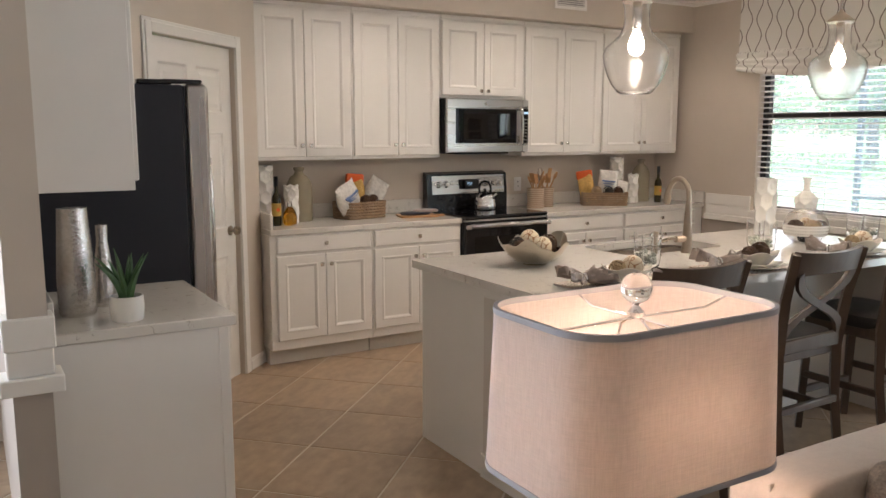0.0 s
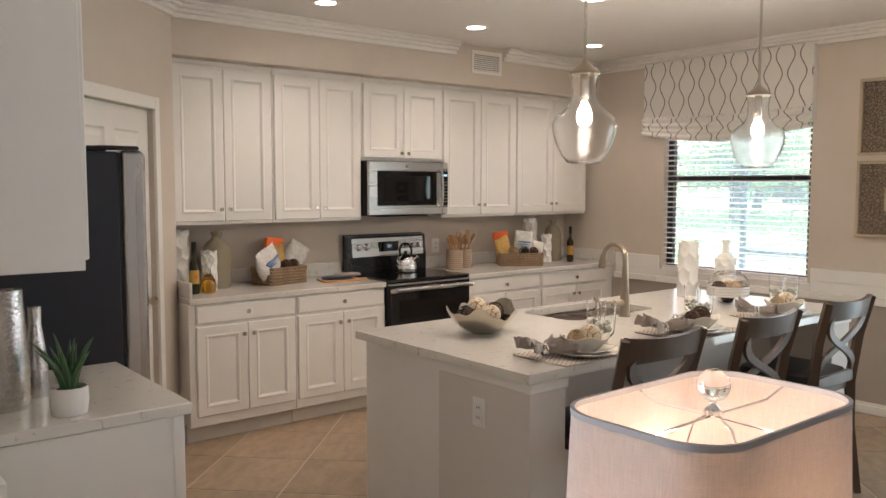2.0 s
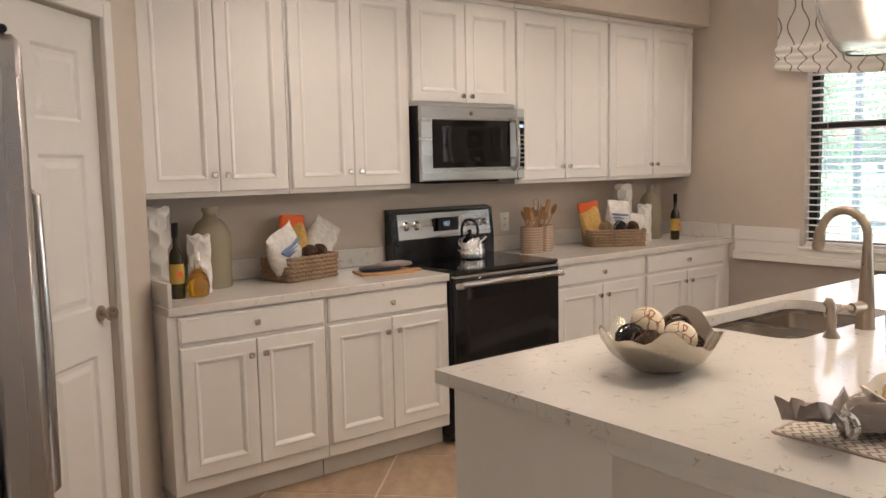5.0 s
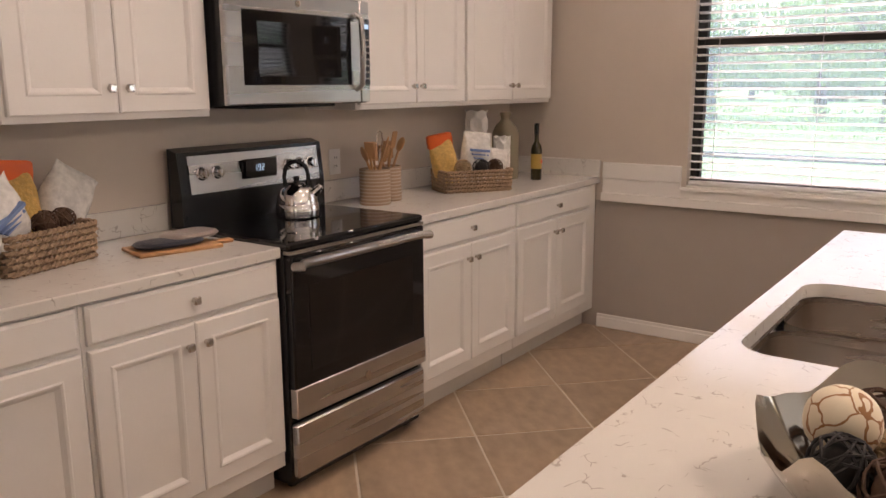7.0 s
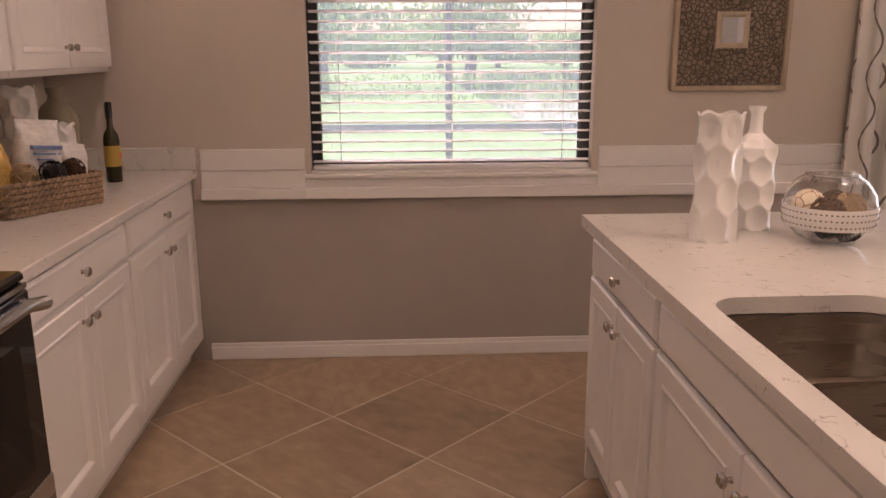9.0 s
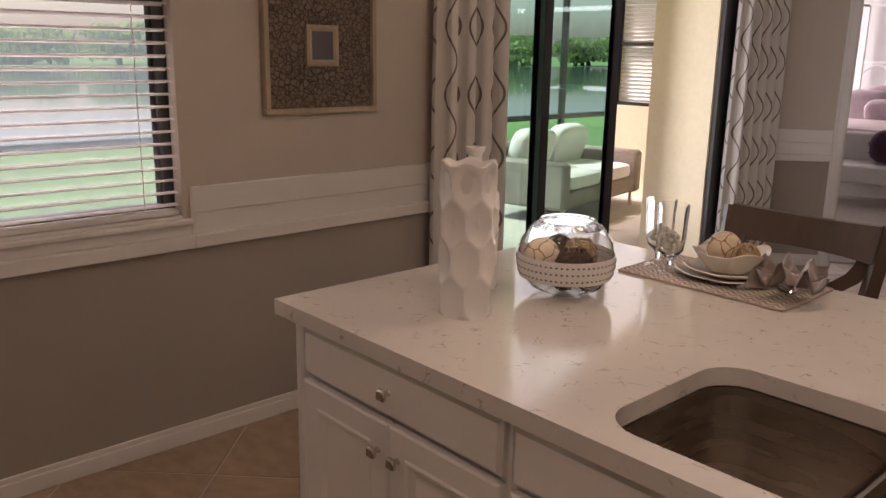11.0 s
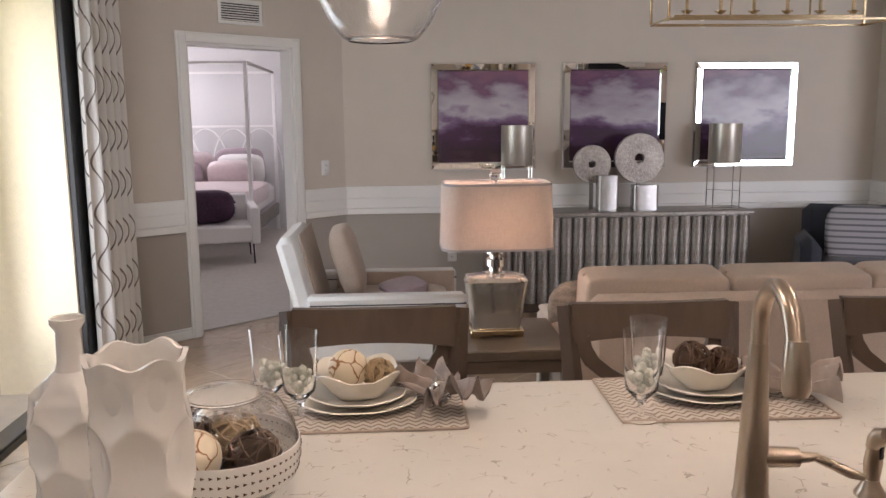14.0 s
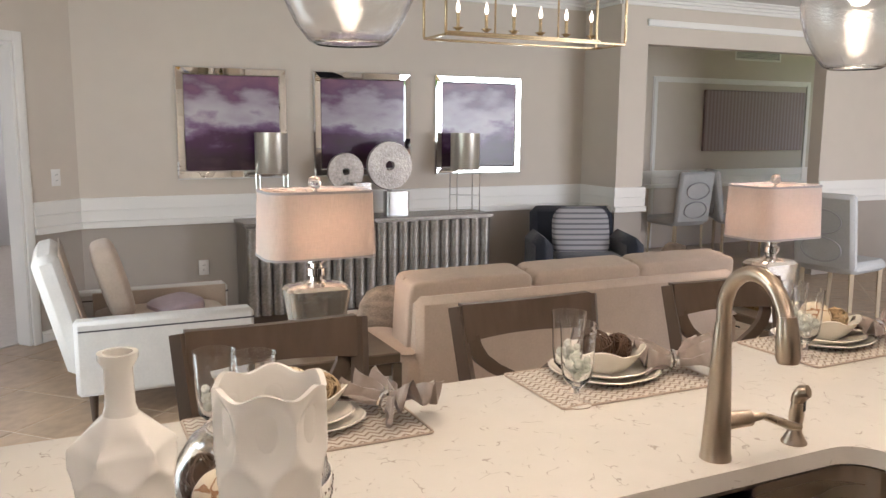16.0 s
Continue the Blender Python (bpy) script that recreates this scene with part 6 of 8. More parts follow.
def basket(m, w, d, h, seed, label):
    s = thing("basket", m, label, "basket", "woven baskets")
    rows = 6
    g = G()
    for k in range(rows):
        z = h * (k + 0.5) / rows
        pts = rounded(w + 0.012 * k / rows, d + 0.012 * k / rows, 0.02, 3)
        full = []
        for i in range(len(pts)):
            a, b = pts[i], pts[(i + 1) % len(pts)]
            dist = math.hypot(b[0] - a[0], b[1] - a[1])
            steps = max(1, int(dist / 0.012))
            for q in range(steps):
                t = q / steps
                full.append((a[0] + (b[0] - a[0]) * t, a[1] + (b[1] - a[1]) * t))
        for strand in (0, 1):
            wv = []
            for i, (x, y) in enumerate(full):
                a = math.pi * i / 1.5 + strand * math.pi + k
                l_out = 0.004 * math.cos(a)
                rr = math.hypot(x, y)
                wv.append((x + x / rr * l_out, y + y / rr * l_out, z + 0.0055 * math.sin(a)))
            g.tube(wv, h / rows * 0.36, 5, closed=True)
    tagged(part("woven_side", g, BASKET, s), kind="stuff")
    part("basket_floor", G().box(-w / 2 + 0.008, w / 2 - 0.008, -d / 2 + 0.008, d / 2 - 0.008, 0.002, 0.01), BASKET, s)
    for dx, dy, r, mt, sd in ((0.02, -0.05, 0.042, TWIG, seed), (0.10, -0.04, 0.040, TWIG, seed + 3), (-0.02 + 0.08, 0.01, 0.036, TWIG_TAN, seed + 7)) if seed < 50 else ((-0.07, -0.045, 0.045, TWIG_TAN, seed), (0.03, -0.05, 0.044, TWIG_DARK, seed + 2), (0.115, -0.045, 0.042, TWIG, seed + 4)):
        vine_ball(s, r, pose(dx, dy, h - 0.01 + r * 0.4), mt, sd)
    return s


def bag(m, w, h, mat, label, band=None, ink=True):
    """A full packet with a pinched top."""
    s = thing("food_packet", m, label, "food packet", "packets in the baskets")
    n, rows = 24, 14
    v, f = [], []
    for j in range(rows + 1):
        t = j / rows
        wid = w / 2 * (0.94 + 0.10 * math.sin(math.pi * t) + (0.12 * (t - 0.85) / 0.15 if t > 0.85 else 0))
        dep = 0.058 * math.sin(math.pi * min(1, 0.12 + t * 0.92)) ** 0.7 + 0.0015
        for i in range(n):
            a = 2 * math.pi * i / n
            x = wid * math.copysign(abs(math.cos(a)) ** 0.6, math.cos(a))
            y = dep * math.sin(a) * (1 + 0.10 * math.sin(7 * a + 9 * t) + 0.07 * math.sin(13 * t + 4 * a)) + 0.010 * math.sin(6 * x / w + 3) * t * t
            v.append((x, y, h * t))
    for j in range(rows):
        for i in range(n):
            a, b = j * n + i, j * n + (i + 1) % n
            f.append((a, b, b + n, a + n))
    f += [tuple(range(n))[::-1], tuple(range(rows * n, (rows + 1) * n))]
    part("packet", G().add(v, f), mat, s, smooth=70)
    if band:
        part("paper_top", G().pillow(w * 0.54, 0.016, h * 0.16, 0.25, pose(0, 0, h * 0.98, 4, 3, 2), 24, 8, 0.3), band, s, "orange paper header")
    if ink:
        g = G()
        for k, (x0, x1) in enumerate(((-0.35, 0.35), (-0.28, 0.30), (-0.2, 0.22))):
            g.box(w * x0, w * x1, -0.063, -0.045, h * (0.62 - 0.07 * k), h * ((0.67, 0.575, 0.50)[k] - 0.0))
        part("printed_lines", g, BLUE_INK, s, "blue printed lines")
    return s


B1 = pose(-3.21, -0.20, TOP, 0, 0, 14)
basket(B1, 0.33, 0.21, 0.125, 20, "woven rectangular basket of pasta packets and vine balls")
bag(B1 @ pose(-0.09, -0.02, 0.06, 10, -30, 6), 0.185, 0.235, BAG, "clear packet of white pasta with blue print")
bag(B1 @ pose(0.0, 0.045, 0.04, -4, 2, 0), 0.15, 0.25, PASTA, "packet of dry pasta with an orange paper top", ORANGE, False)
bag(B1 @ pose(0.10, 0.045, 0.06, 4, 32, -6), 0.17, 0.25, BAG, "clear packet of white pasta", None, False)
B2 = pose(-0.93, -0.33, TOP, 0, 0, -32)
basket(B2, 0.37, 0.20, 0.115, 60, "woven rectangular basket of pasta packets and vine balls")
bag(B2 @ pose(-0.12, 0.02, 0.03, -3, -12, 0), 0.13, 0.24, PASTA, "packet of dry pasta with an orange paper top", ORANGE, False)
bag(B2 @ pose(0.02, 0.03, 0.04, 0, 6, 0), 0.155, 0.26, BAG, "clear packet of white flour with blue print")
bag(B2 @ pose(0.14, 0.03, 0.04, 0, 12, 0), 0.10, 0.17, BAG, "small clear packet of dry goods", None, False)

cb = thing("cutting_board", pose(-2.78, -0.36, TOP, 0, 0, -14), "light wooden cutting board with a handle", "cutting board")
part("board", G().box(-0.17, 0.12, -0.085, 0.085, 0, 0.014, 0.004).box(0.12, 0.19, -0.02, 0.02, 0, 0.013, 0.004), OAK, cb)
ms = thing("oven_mitt", pose(-2.80, -0.35, TOP + 0.0145, 0, 0, -10), "charcoal and grey quilted oven mitt on the board", "oven mitt")
part("mitt", G().pillow(0.12, 0.06, 0.013, 0.6, pose(-0.02, -0.01, 0.013), 20, 6, 0.6), NAVY, ms)
part("cuff", G().pillow(0.10, 0.065, 0.013, 0.5, pose(0.07, 0.02, 0.026, 0, 0, 15), 20, 6, 0.6), NAPKIN, ms, "grey cloth cuff")

kt = thing("kettle", pose(-2.135, -0.27, 0.928, 0, 0, -55), "polished steel kettle with a black handle on the cooktop", "kettle")
part("kettle_body", G().lathe([(0.075, 0), (0.085, 0.006), (0.088, 0.03), (0.085, 0.055), (0.082, 0.058), (0.080, 0.085), (0.062, 0.115), (0.038, 0.130), (0.034, 0.135)], 36), CHROME, kt, smooth=40)
part("lid", G().lathe([(0.036, 0.134), (0.030, 0.142), (0.012, 0.146), (0.010, 0.152), (0.014, 0.160), (0.010, 0.168)], 20), BLACK, kt, "black lid knob")
part("spout", G().tube([(0.06, 0, 0.09), (0.088, 0, 0.115), (0.098, 0, 0.128)], [0.020, 0.015, 0.012], 12), CHROME, kt)
part("handle", G().tube([(0.045, 0, 0.125), (0.050, 0, 0.165)] + [(0.045 * math.cos(radians(a)), 0, 0.185 + 0.042 * math.sin(radians(a))) for a in range(10, 171, 20)] + [(-0.050, 0, 0.165), (-0.045, 0, 0.125)], 0.0085, 10), BLACK, kt, "black loop handle")

rnd = random.Random(4)
for cx, cy, cr in ((-1.60, -0.235, 0.072), (-1.465, -0.20, 0.066)):
    cr_ = thing("utensil_crock", pose(cx, cy, TOP), "ribbed stoneware crock holding wooden utensils", "crock", "utensil crocks")
    part("crock_body", G().lathe([(cr * 0.97, 0), (cr, 0.005), (cr, 0.165), (cr * 0.93, 0.165), (cr * 0.9, 0.02)], 28, cap=False), CROCK, cr_, smooth=50)
    part("crock_floor", G().lathe([(cr * 0.92, 0.003), (cr * 0.92, 0.02)], 24), CROCK, cr_)
    for k in range(5):
        a = k * 1.256 + cx * 7
        lean = 0.42 + 0.14 * rnd.random()
        tip = Vector((math.cos(a) * lean * 0.95, math.sin(a) * lean * 0.5, 1)).normalized()
        base = Vector((-math.cos(a) * cr * 0.4, -math.sin(a) * cr * 0.4, 0.022))
        length = 0.24 + 0.06 * rnd.random()
        u = thing("wooden_utensil", pose(cx, cy, TOP), "light wooden spoon or spatula standing in a crock", "utensil", "wooden utensils")
        e = base + tip * length
        g = G().tube([base, base + tip * (length - 0.05)], 0.006, 7)
        q = tip.to_track_quat("Z", "Y").to_matrix().to_4x4()
        if k % 2:
            g.pillow(0.024, 0.006, 0.038, 0.8, Matrix.Translation(e - tip * 0.02) @ q, 16, 8)
        else:
            g.box(-0.024, 0.024, -0.004, 0.004, -0.045, 0.040, 0.004, Matrix.Translation(e - tip * 0.02) @ q)
        part("utensil_wood", g, OAK, u)
wk = thing("whisk", pose(-1.55, -0.225, TOP), "wire whisk with a dark loop standing in a crock", "whisk")
part("wire_loop", G().tube([(0.0, 0, 0.02), (0.004, 0, 0.24), (0.022, 0, 0.29), (0.018, 0, 0.325), (0.0, 0, 0.335), (-0.018, 0, 0.325), (-0.022, 0, 0.29), (-0.004, 0, 0.24), (-0.003, 0, 0.03)], 0.004, 6), KNOB, wk)

# silver vases and the potted succulent by the refrigerator
for x, y, r, h, lab in ((-5.42, -2.63, 0.062, 0.375, "tall hammered silver vase beside the refrigerator"), (-5.315, -2.52, 0.036, 0.30, "slim hammered silver bottle vase")):
    s = thing("silver_vase", pose(x, y, TOP), lab, "vase")
    if r > 0.05:
        pf = [(r * 0.92, 0), (r, 0.01), (r * 1.02, h * 0.35), (r * 0.86, h * 0.8), (r * 0.80, h), (r * 0.74, h), (r * 0.78, h * 0.7)]
    else:
        pf = [(r * 0.95, 0), (r, 0.008), (r, h * 0.4), (r * 0.78, h * 0.62), (r * 0.55, h * 0.8), (r * 0.6, h), (r * 0.45, h), (r * 0.4, h * 0.8)]
    part("vase_body", G().lathe(pf, 32, cap=False), SILVER_LEAF, s, smooth=50)
pp = thing("potted_succulent", pose(-5.285, -2.80, TOP), "green aloe-like succulent in a white quilted pot", "potted plant")
part("pot", G().lathe([(0.050, 0), (0.053, 0.004), (0.056, 0.045), (0.055, 0.085), (0.049, 0.085), (0.046, 0.06)], 48, cap=False,
                      wobble=lambda a, z: 1 + 0.025 * abs(math.sin(8 * a + 60 * z)) * abs(math.sin(8 * a - 60 * z)) * (0.01 < z < 0.08)), WHITE_CERAMIC, pp, smooth=40)
part("soil", G().lathe([(0.047, 0.068), (0.047, 0.072)], 20), SOIL, pp)
rnd = random.Random(9)
for k in range(13):
    a = k * 2.4
    tilt_ = 0.10 + 0.040 * k
    length = 0.15 + 0.035 * rnd.random() - (0.02 if k < 4 else 0)
    pts, rad = [], []
    for i in range(7):
        t = i / 6
        out = math.sin(tilt_ * (0.5 + 0.7 * t)) * length * t
        pts.append((math.cos(a) * (0.008 + out), math.sin(a) * (0.008 + out), 0.068 + length * t * math.cos(tilt_ * (0.4 + 0.6 * t))))
        rad.append(0.0155 * (1 - t) ** 0.8 + 0.0008)
    part("leaf", G().tube(pts, rad, 6), GREEN_LEAF, pp)

# ---- living room ----
FL = FLOOR_Z


def lamp_thing(m):
    """Table lamp: square-shouldered mercury glass body, rounded rectangular shade, crystal finial."""
    s = thing("table_lamp", m, "mercury glass table lamp with a rounded rectangular linen shade, lit", "table lamp", "lamps beside the sofa")
    part("lamp_foot", G().box(-0.115, 0.115, -0.075, 0.075, 0.010, 0.035, 0.004).box(-0.115, -0.07, -0.07, 0.07, 0.0, 0.010).box(0.07, 0.115, -0.07, 0.07, 0, 0.010), GOLD, s)
    g = G()
    loft(g, [(rounded(0.20, 0.125, 0.025, 4), 0.035), (rounded(0.215, 0.135, 0.028, 4), 0.06), (rounded(0.265, 0.165, 0.03, 4), 0.225), (rounded(0.275, 0.17, 0.035, 4), 0.245),
             (rounded(0.25, 0.15, 0.04, 4), 0.262), (rounded(0.11, 0.09, 0.04, 4), 0.275)])
    part("glass_body", g, MERCURY, s, smooth=35)
    part("neck", G().lathe([(0.048, 0.272), (0.030, 0.285), (0.030, 0.30), (0.042, 0.306), (0.042, 0.335), (0.028, 0.342), (0.028, 0.355), (0.044, 0.362), (0.044, 0.372), (0.012, 0.38), (0.010, 0.45)], 24), CHROME, s)
    part("harp", G().tube([(0.0, 0.0, 0.40), (0, 0.055, 0.45), (0, 0.06, 0.55), (0, 0.035, 0.63), (0, 0, 0.655), (0, -0.035, 0.63), (0, -0.06, 0.55), (0, -0.055, 0.45), (0, 0, 0.40)], 0.0025, 6), CHROME, s)
    z0, z1 = 0.395, 0.665
    w0, d0, w1, d1 = 0.475, 0.315, 0.455, 0.30
    o0, o1 = rounded(w0, d0, 0.085, 8), rounded(w1, d1, 0.082, 8)
    i0, i1 = rounded(w0 - 0.006, d0 - 0.006, 0.083, 8), rounded(w1 - 0.006, d1 - 0.006, 0.08, 8)
    g = G()
    loft(g, [(o0, z0), (o1, z1), (i1, z1), (i0, z0), (o0, z0)], cap=False)
    sh = part("shade", g, SHADE, s, "white linen lampshade glowing warm", smooth=40)
    for (oa, ia), z in (((o0, i0), z0), ((o1, i1), z1)):
        g = G()
        loft(g, [([(x * 1.006, y * 1.006) for x, y in oa], z - 0.005), ([(x * 1.006, y * 1.006) for x, y in oa], z + 0.005), ([(x * 0.99, y * 0.99) for x, y in ia], z + 0.005), ([(x * 0.99, y * 0.99) for x, y in ia], z - 0.005),
                 ([(x * 1.006, y * 1.006) for x, y in oa], z - 0.005)], cap=False)
        part("trim_tape", g, TAPE, sh, "grey trim tape", smooth=40)
    g = G()
    for x, y in ((w1 / 2 - 0.003, 0), (-w1 / 2 + 0.003, 0), (0.0, d1 / 2 - 0.003), (0.0, -d1 / 2 + 0.003)):
        g.tube([(x, y, z1 - 0.005), (x * 0.75, y * 0.75, z1 - 0.02), (0, 0, z1 - 0.018)], 0.0022, 6)
    part("spider", g, CHROME, sh)
    part("finial", G().lathe([(0.015, z1 - 0.015), (0.015, z1 - 0.008), (0.007, z1), (0.006, z1 + 0.004), (0.010, z1 + 0.008)], 16), CHROME, s)
    fn = part("crystal_ball", G().ball(0.027, pose(0, 0, z1 + 0.033), 20, 14), GLASS, s, "clear crystal finial ball")
    fn.visible_shadow = False
    part("bulb", G().lathe([(0.013, 0.44), (0.022, 0.46), (0.031, 0.50), (0.028, 0.535), (0.012, 0.552), (0.001, 0.555)], 18), BULB_LOW, s, "glowing bulb inside the shade")
    return s


MERCURY = material("mercury_glass", (0.55, 0.52, 0.47), 0.10, 0.75, grain=0.25, scale=18, bump=0.1, bump_scale=40)
TAPE = material("grey_trim_tape", (0.36, 0.35, 0.36), 0.8)
BULB_LOW = material("lamp_bulb", (1, 0.9, 0.8), 0.4, emit=(1.0, 0.74, 0.52), strength=30)
TABLE_H = 0.622
for k, (x, y) in enumerate(((-2.30, -4.85), (-4.785, -4.69))):
    et = thing("end_table", pose(x, y, FL), "walnut-stained end table beside the sofa", "end table", "end tables")
    h = TABLE_H - FL - 0.03 * k
    part("tabletop", G().box(-0.27, 0.27, -0.27, 0.27, h - 0.045, h, 0.006), TABLE_WOOD, et)
    for sx in (-1, 1):
        for sy in (-1, 1):
            part("leg", G().box(sx * 0.255 - 0.022, sx * 0.255 + 0.022, sy * 0.245 - 0.022, sy * 0.245 + 0.022, 0, h - 0.045, 0.004), TABLE_WOOD, et)
    for sy in (-1, 1):
        part("apron", G().box(-0.235, 0.235, sy * 0.245 - 0.010, sy * 0.245 + 0.010, h - 0.10, h - 0.045), TABLE_WOOD, et)
    part("lower_shelf", G().box(-0.25, 0.25, -0.24, 0.24, 0.14, 0.165, 0.004), TABLE_WOOD, et)
lt = lamp_thing(pose(-2.29, -4.85, TABLE_H, 0, 0, 0))
copy_thing(lt, pose(-4.77, -4.685, TABLE_H - 0.03, 0, 0, 0))

# sofa: back towards the kitchen
sf = thing("sofa", pose(-3.565, -4.62, FL), "beige linen three-seat sofa with loose back cushions and nailhead trim", "sofa")
SWD = 1.80
nail_mesh = G().ball(0.007, n=6, k=4).mesh("nail", NAIL)
part("back_frame", G().box(-SWD / 2, SWD / 2, -0.16, 0.0, 0.10, 0.840, 0.03), LINEN, sf)
part("seat_deck", G().box(-SWD / 2 + 0.02, SWD / 2 - 0.02, -0.90, -0.16, 0.12, 0.30, 0.02), LINEN, sf)
for sx in (-1, 1):
    part("arm", G().box(sx * (SWD / 2 + 0.0) - 0.075, sx * (SWD / 2 + 0.0) + 0.075, -0.92, -0.02, 0.12, 0.60, 0.04).pillow(0.078, 0.45, 0.03, 0.3, pose(sx * SWD / 2, -0.47, 0.595), 20, 8), LINEN, sf)
    for k in range(22):
        part("nail", nail_mesh, NAIL, sf, m=pose(sx * (SWD / 2 + 0.076), -0.90 + 0.04 * k, 0.16))
    part("piping", G().tube([(sx * (SWD / 2 + 0.076), -0.93, 0.52), (sx * (SWD / 2 + 0.078), -0.03, 0.52)], 0.004, 6), TAPE_DARK, sf)
for i, x in enumerate((-0.625, -0.01, 0.61)):
    part("back_cushion", G().pillow(0.309, 0.095, 0.235, 0.13, pose(x, -0.165, 0.685, -8, 0, 0), 40, 18, 0.15), LINEN, sf)
    part("seat_cushion", G().pillow(0.295, 0.36, 0.085, 0.25, pose(x, -0.56, 0.37), 28, 10, 0.35), LINEN, sf)
    part("cushion_piping", G().tube([(x + 0.305 * math.cos(t) / max(abs(math.cos(t)), abs(math.sin(t))) * 0.98, -0.165 + 0.035 * math.sin(t), 0.685 + 0.222 * math.sin(t) / max(abs(math.cos(t)), abs(math.sin(t)))) for t in
                                      [2 * math.pi * q / 40 for q in range(40)]], 0.005, 6, closed=True), LINEN, sf)
for sx in (-1, 1):
    for y in (-0.85, -0.06):
        part("foot", G().lathe([(0.02, 0), (0.03, 0.12)], 12, pose(sx * 0.85, y, 0)), ESPRESSO, sf)
for x, y, z, rz, mt, lab in ((-4.27, -4.93, 0.70, 25, TWEED, "brown tweed throw pillow on the sofa"), (-4.12, -5.10, 0.60, 12, TWEED, "brown tweed throw pillow on the sofa"), (-2.80, -5.05, 0.60, -35, TWEED, "brown tweed throw pillow on the sofa"),
                             (-3.95, -5.15, 0.56, 20, STRIPE_PILLOW, "grey striped throw pillow on the sofa")):
    p = thing("throw_pillow", pose(x, y, z - 0.03), lab, "pillow", "throw pillows")
    part("pillow_cover", G().pillow(0.24, 0.075, 0.24, 0.45, pose(0, 0, 0, -14, 45 if mt is TWEED and rz > 20 else 0, rz), 28, 12, 0.55), mt, p)

# pale armchair, facing away from the bedroom door
ac = thing("armchair", pose(-1.70, -6.42, FL, 0, 0, 90), "pale linen armchair with nailhead trim and a reclined back", "armchair")
part("seat_base", G().box(-0.34, 0.34, -0.30, 0.52, 0.17, 0.36, 0.025), LINEN_PALE, ac)
part("seat_cushion", G().pillow(0.29, 0.37, 0.075, 0.3, pose(0, 0.12, 0.42), 24, 8, 0.4), LINEN, ac, "taupe seat cushion")
part("back", G().box(-0.36, 0.36, -0.09, 0.05, 0.0, 0.66, 0.04, pose(0, -0.30, 0.26, 14, 0, 0)), LINEN_PALE, ac)
for sx in (-1, 1):
    part("arm", G().box(sx * 0.39 - 0.06, sx * 0.39 + 0.06, -0.36, 0.56, 0.16, 0.56, 0.02), LINEN_PALE, ac)
    part("nailhead_strip", G().box(sx * 0.39 - 0.062, sx * 0.39 + 0.062, -0.34, 0.562, 0.505, 0.513, 0.001), TAPE_DARK, ac, "dark nailhead trim")
    for y in (-0.28, 0.48):
        part("foot", G().lathe([(0.016, 0), (0.026, 0.17)], 10, pose(sx * 0.36, y, 0)), ESPRESSO, ac)
for sx in (-1, 1):
    part("inner_panel", G().box(sx * 0.329 - 0.006, sx * 0.329 + 0.006, -0.24, 0.545, 0.36, 0.556, 0.004), LINEN, ac, "taupe inner arm panel")
part("inner_back", G().box(-0.318, 0.318, 0.048, 0.062, 0.16, 0.65, 0.006, pose(0, -0.30, 0.26, 14, 0, 0)), LINEN, ac, "taupe inner back panel")
pw = thing("throw_pillow", pose(-1.56, -6.42, FL + 0.68, 0, 0, 90), "taupe square throw pillow on the armchair", "pillow", "throw pillows")
part("pillow_cover", G().pillow(0.22, 0.075, 0.22, 0.45, pose(0, 0, 0.02, 16, 4, 0), 28, 12, 0.55), LINEN, pw)
bl = thing("throw_blanket", pose(-1.90, -6.45, FL + 0.47), "folded mauve throw on the armchair seat", "throw")
part("cloth", G().pillow(0.14, 0.17, 0.045, 0.6, pose(0, 0, 0.035, 0, 8, 20), 24, 8, 0.5), SATIN, bl)

# console with fluted doors
cs = thing("console_cabinet", pose(-3.655, -8.12, FL), "weathered silver console cabinet with fluted embossed doors", "console")
CW, CH = 2.17, 0.815
part("carcass", G().box(-CW / 2 + 0.02, CW / 2 - 0.02, 0.0, 0.37, 0.08, CH - 0.03), GREY_BRONZE, cs)
part("cabinet_top", G().box(-CW / 2, CW / 2, -0.005, 0.405, CH - 0.03, CH, 0.005), GREY_BRONZE, cs)
part("plinth", G().box(-CW / 2 + 0.05, CW / 2 - 0.05, 0.02, 0.35, 0, 0.08), ESPRESSO, cs)
fl = G()
pts = [(0.048 * math.cos(radians(a)), 0.042 * math.sin(radians(a))) for a in range(0, 181, 20)]
fl.prism(pts, 0.0, CH - 0.125)
flute = fl.mesh("flute", GREY_BRONZE, 50)
nf = 22
for i in range(nf):
    part("flute", flute, GREY_BRONZE, cs, m=pose(-CW / 2 + 0.07 + (CW - 0.14) * i / (nf - 1), 0.37, 0.085))

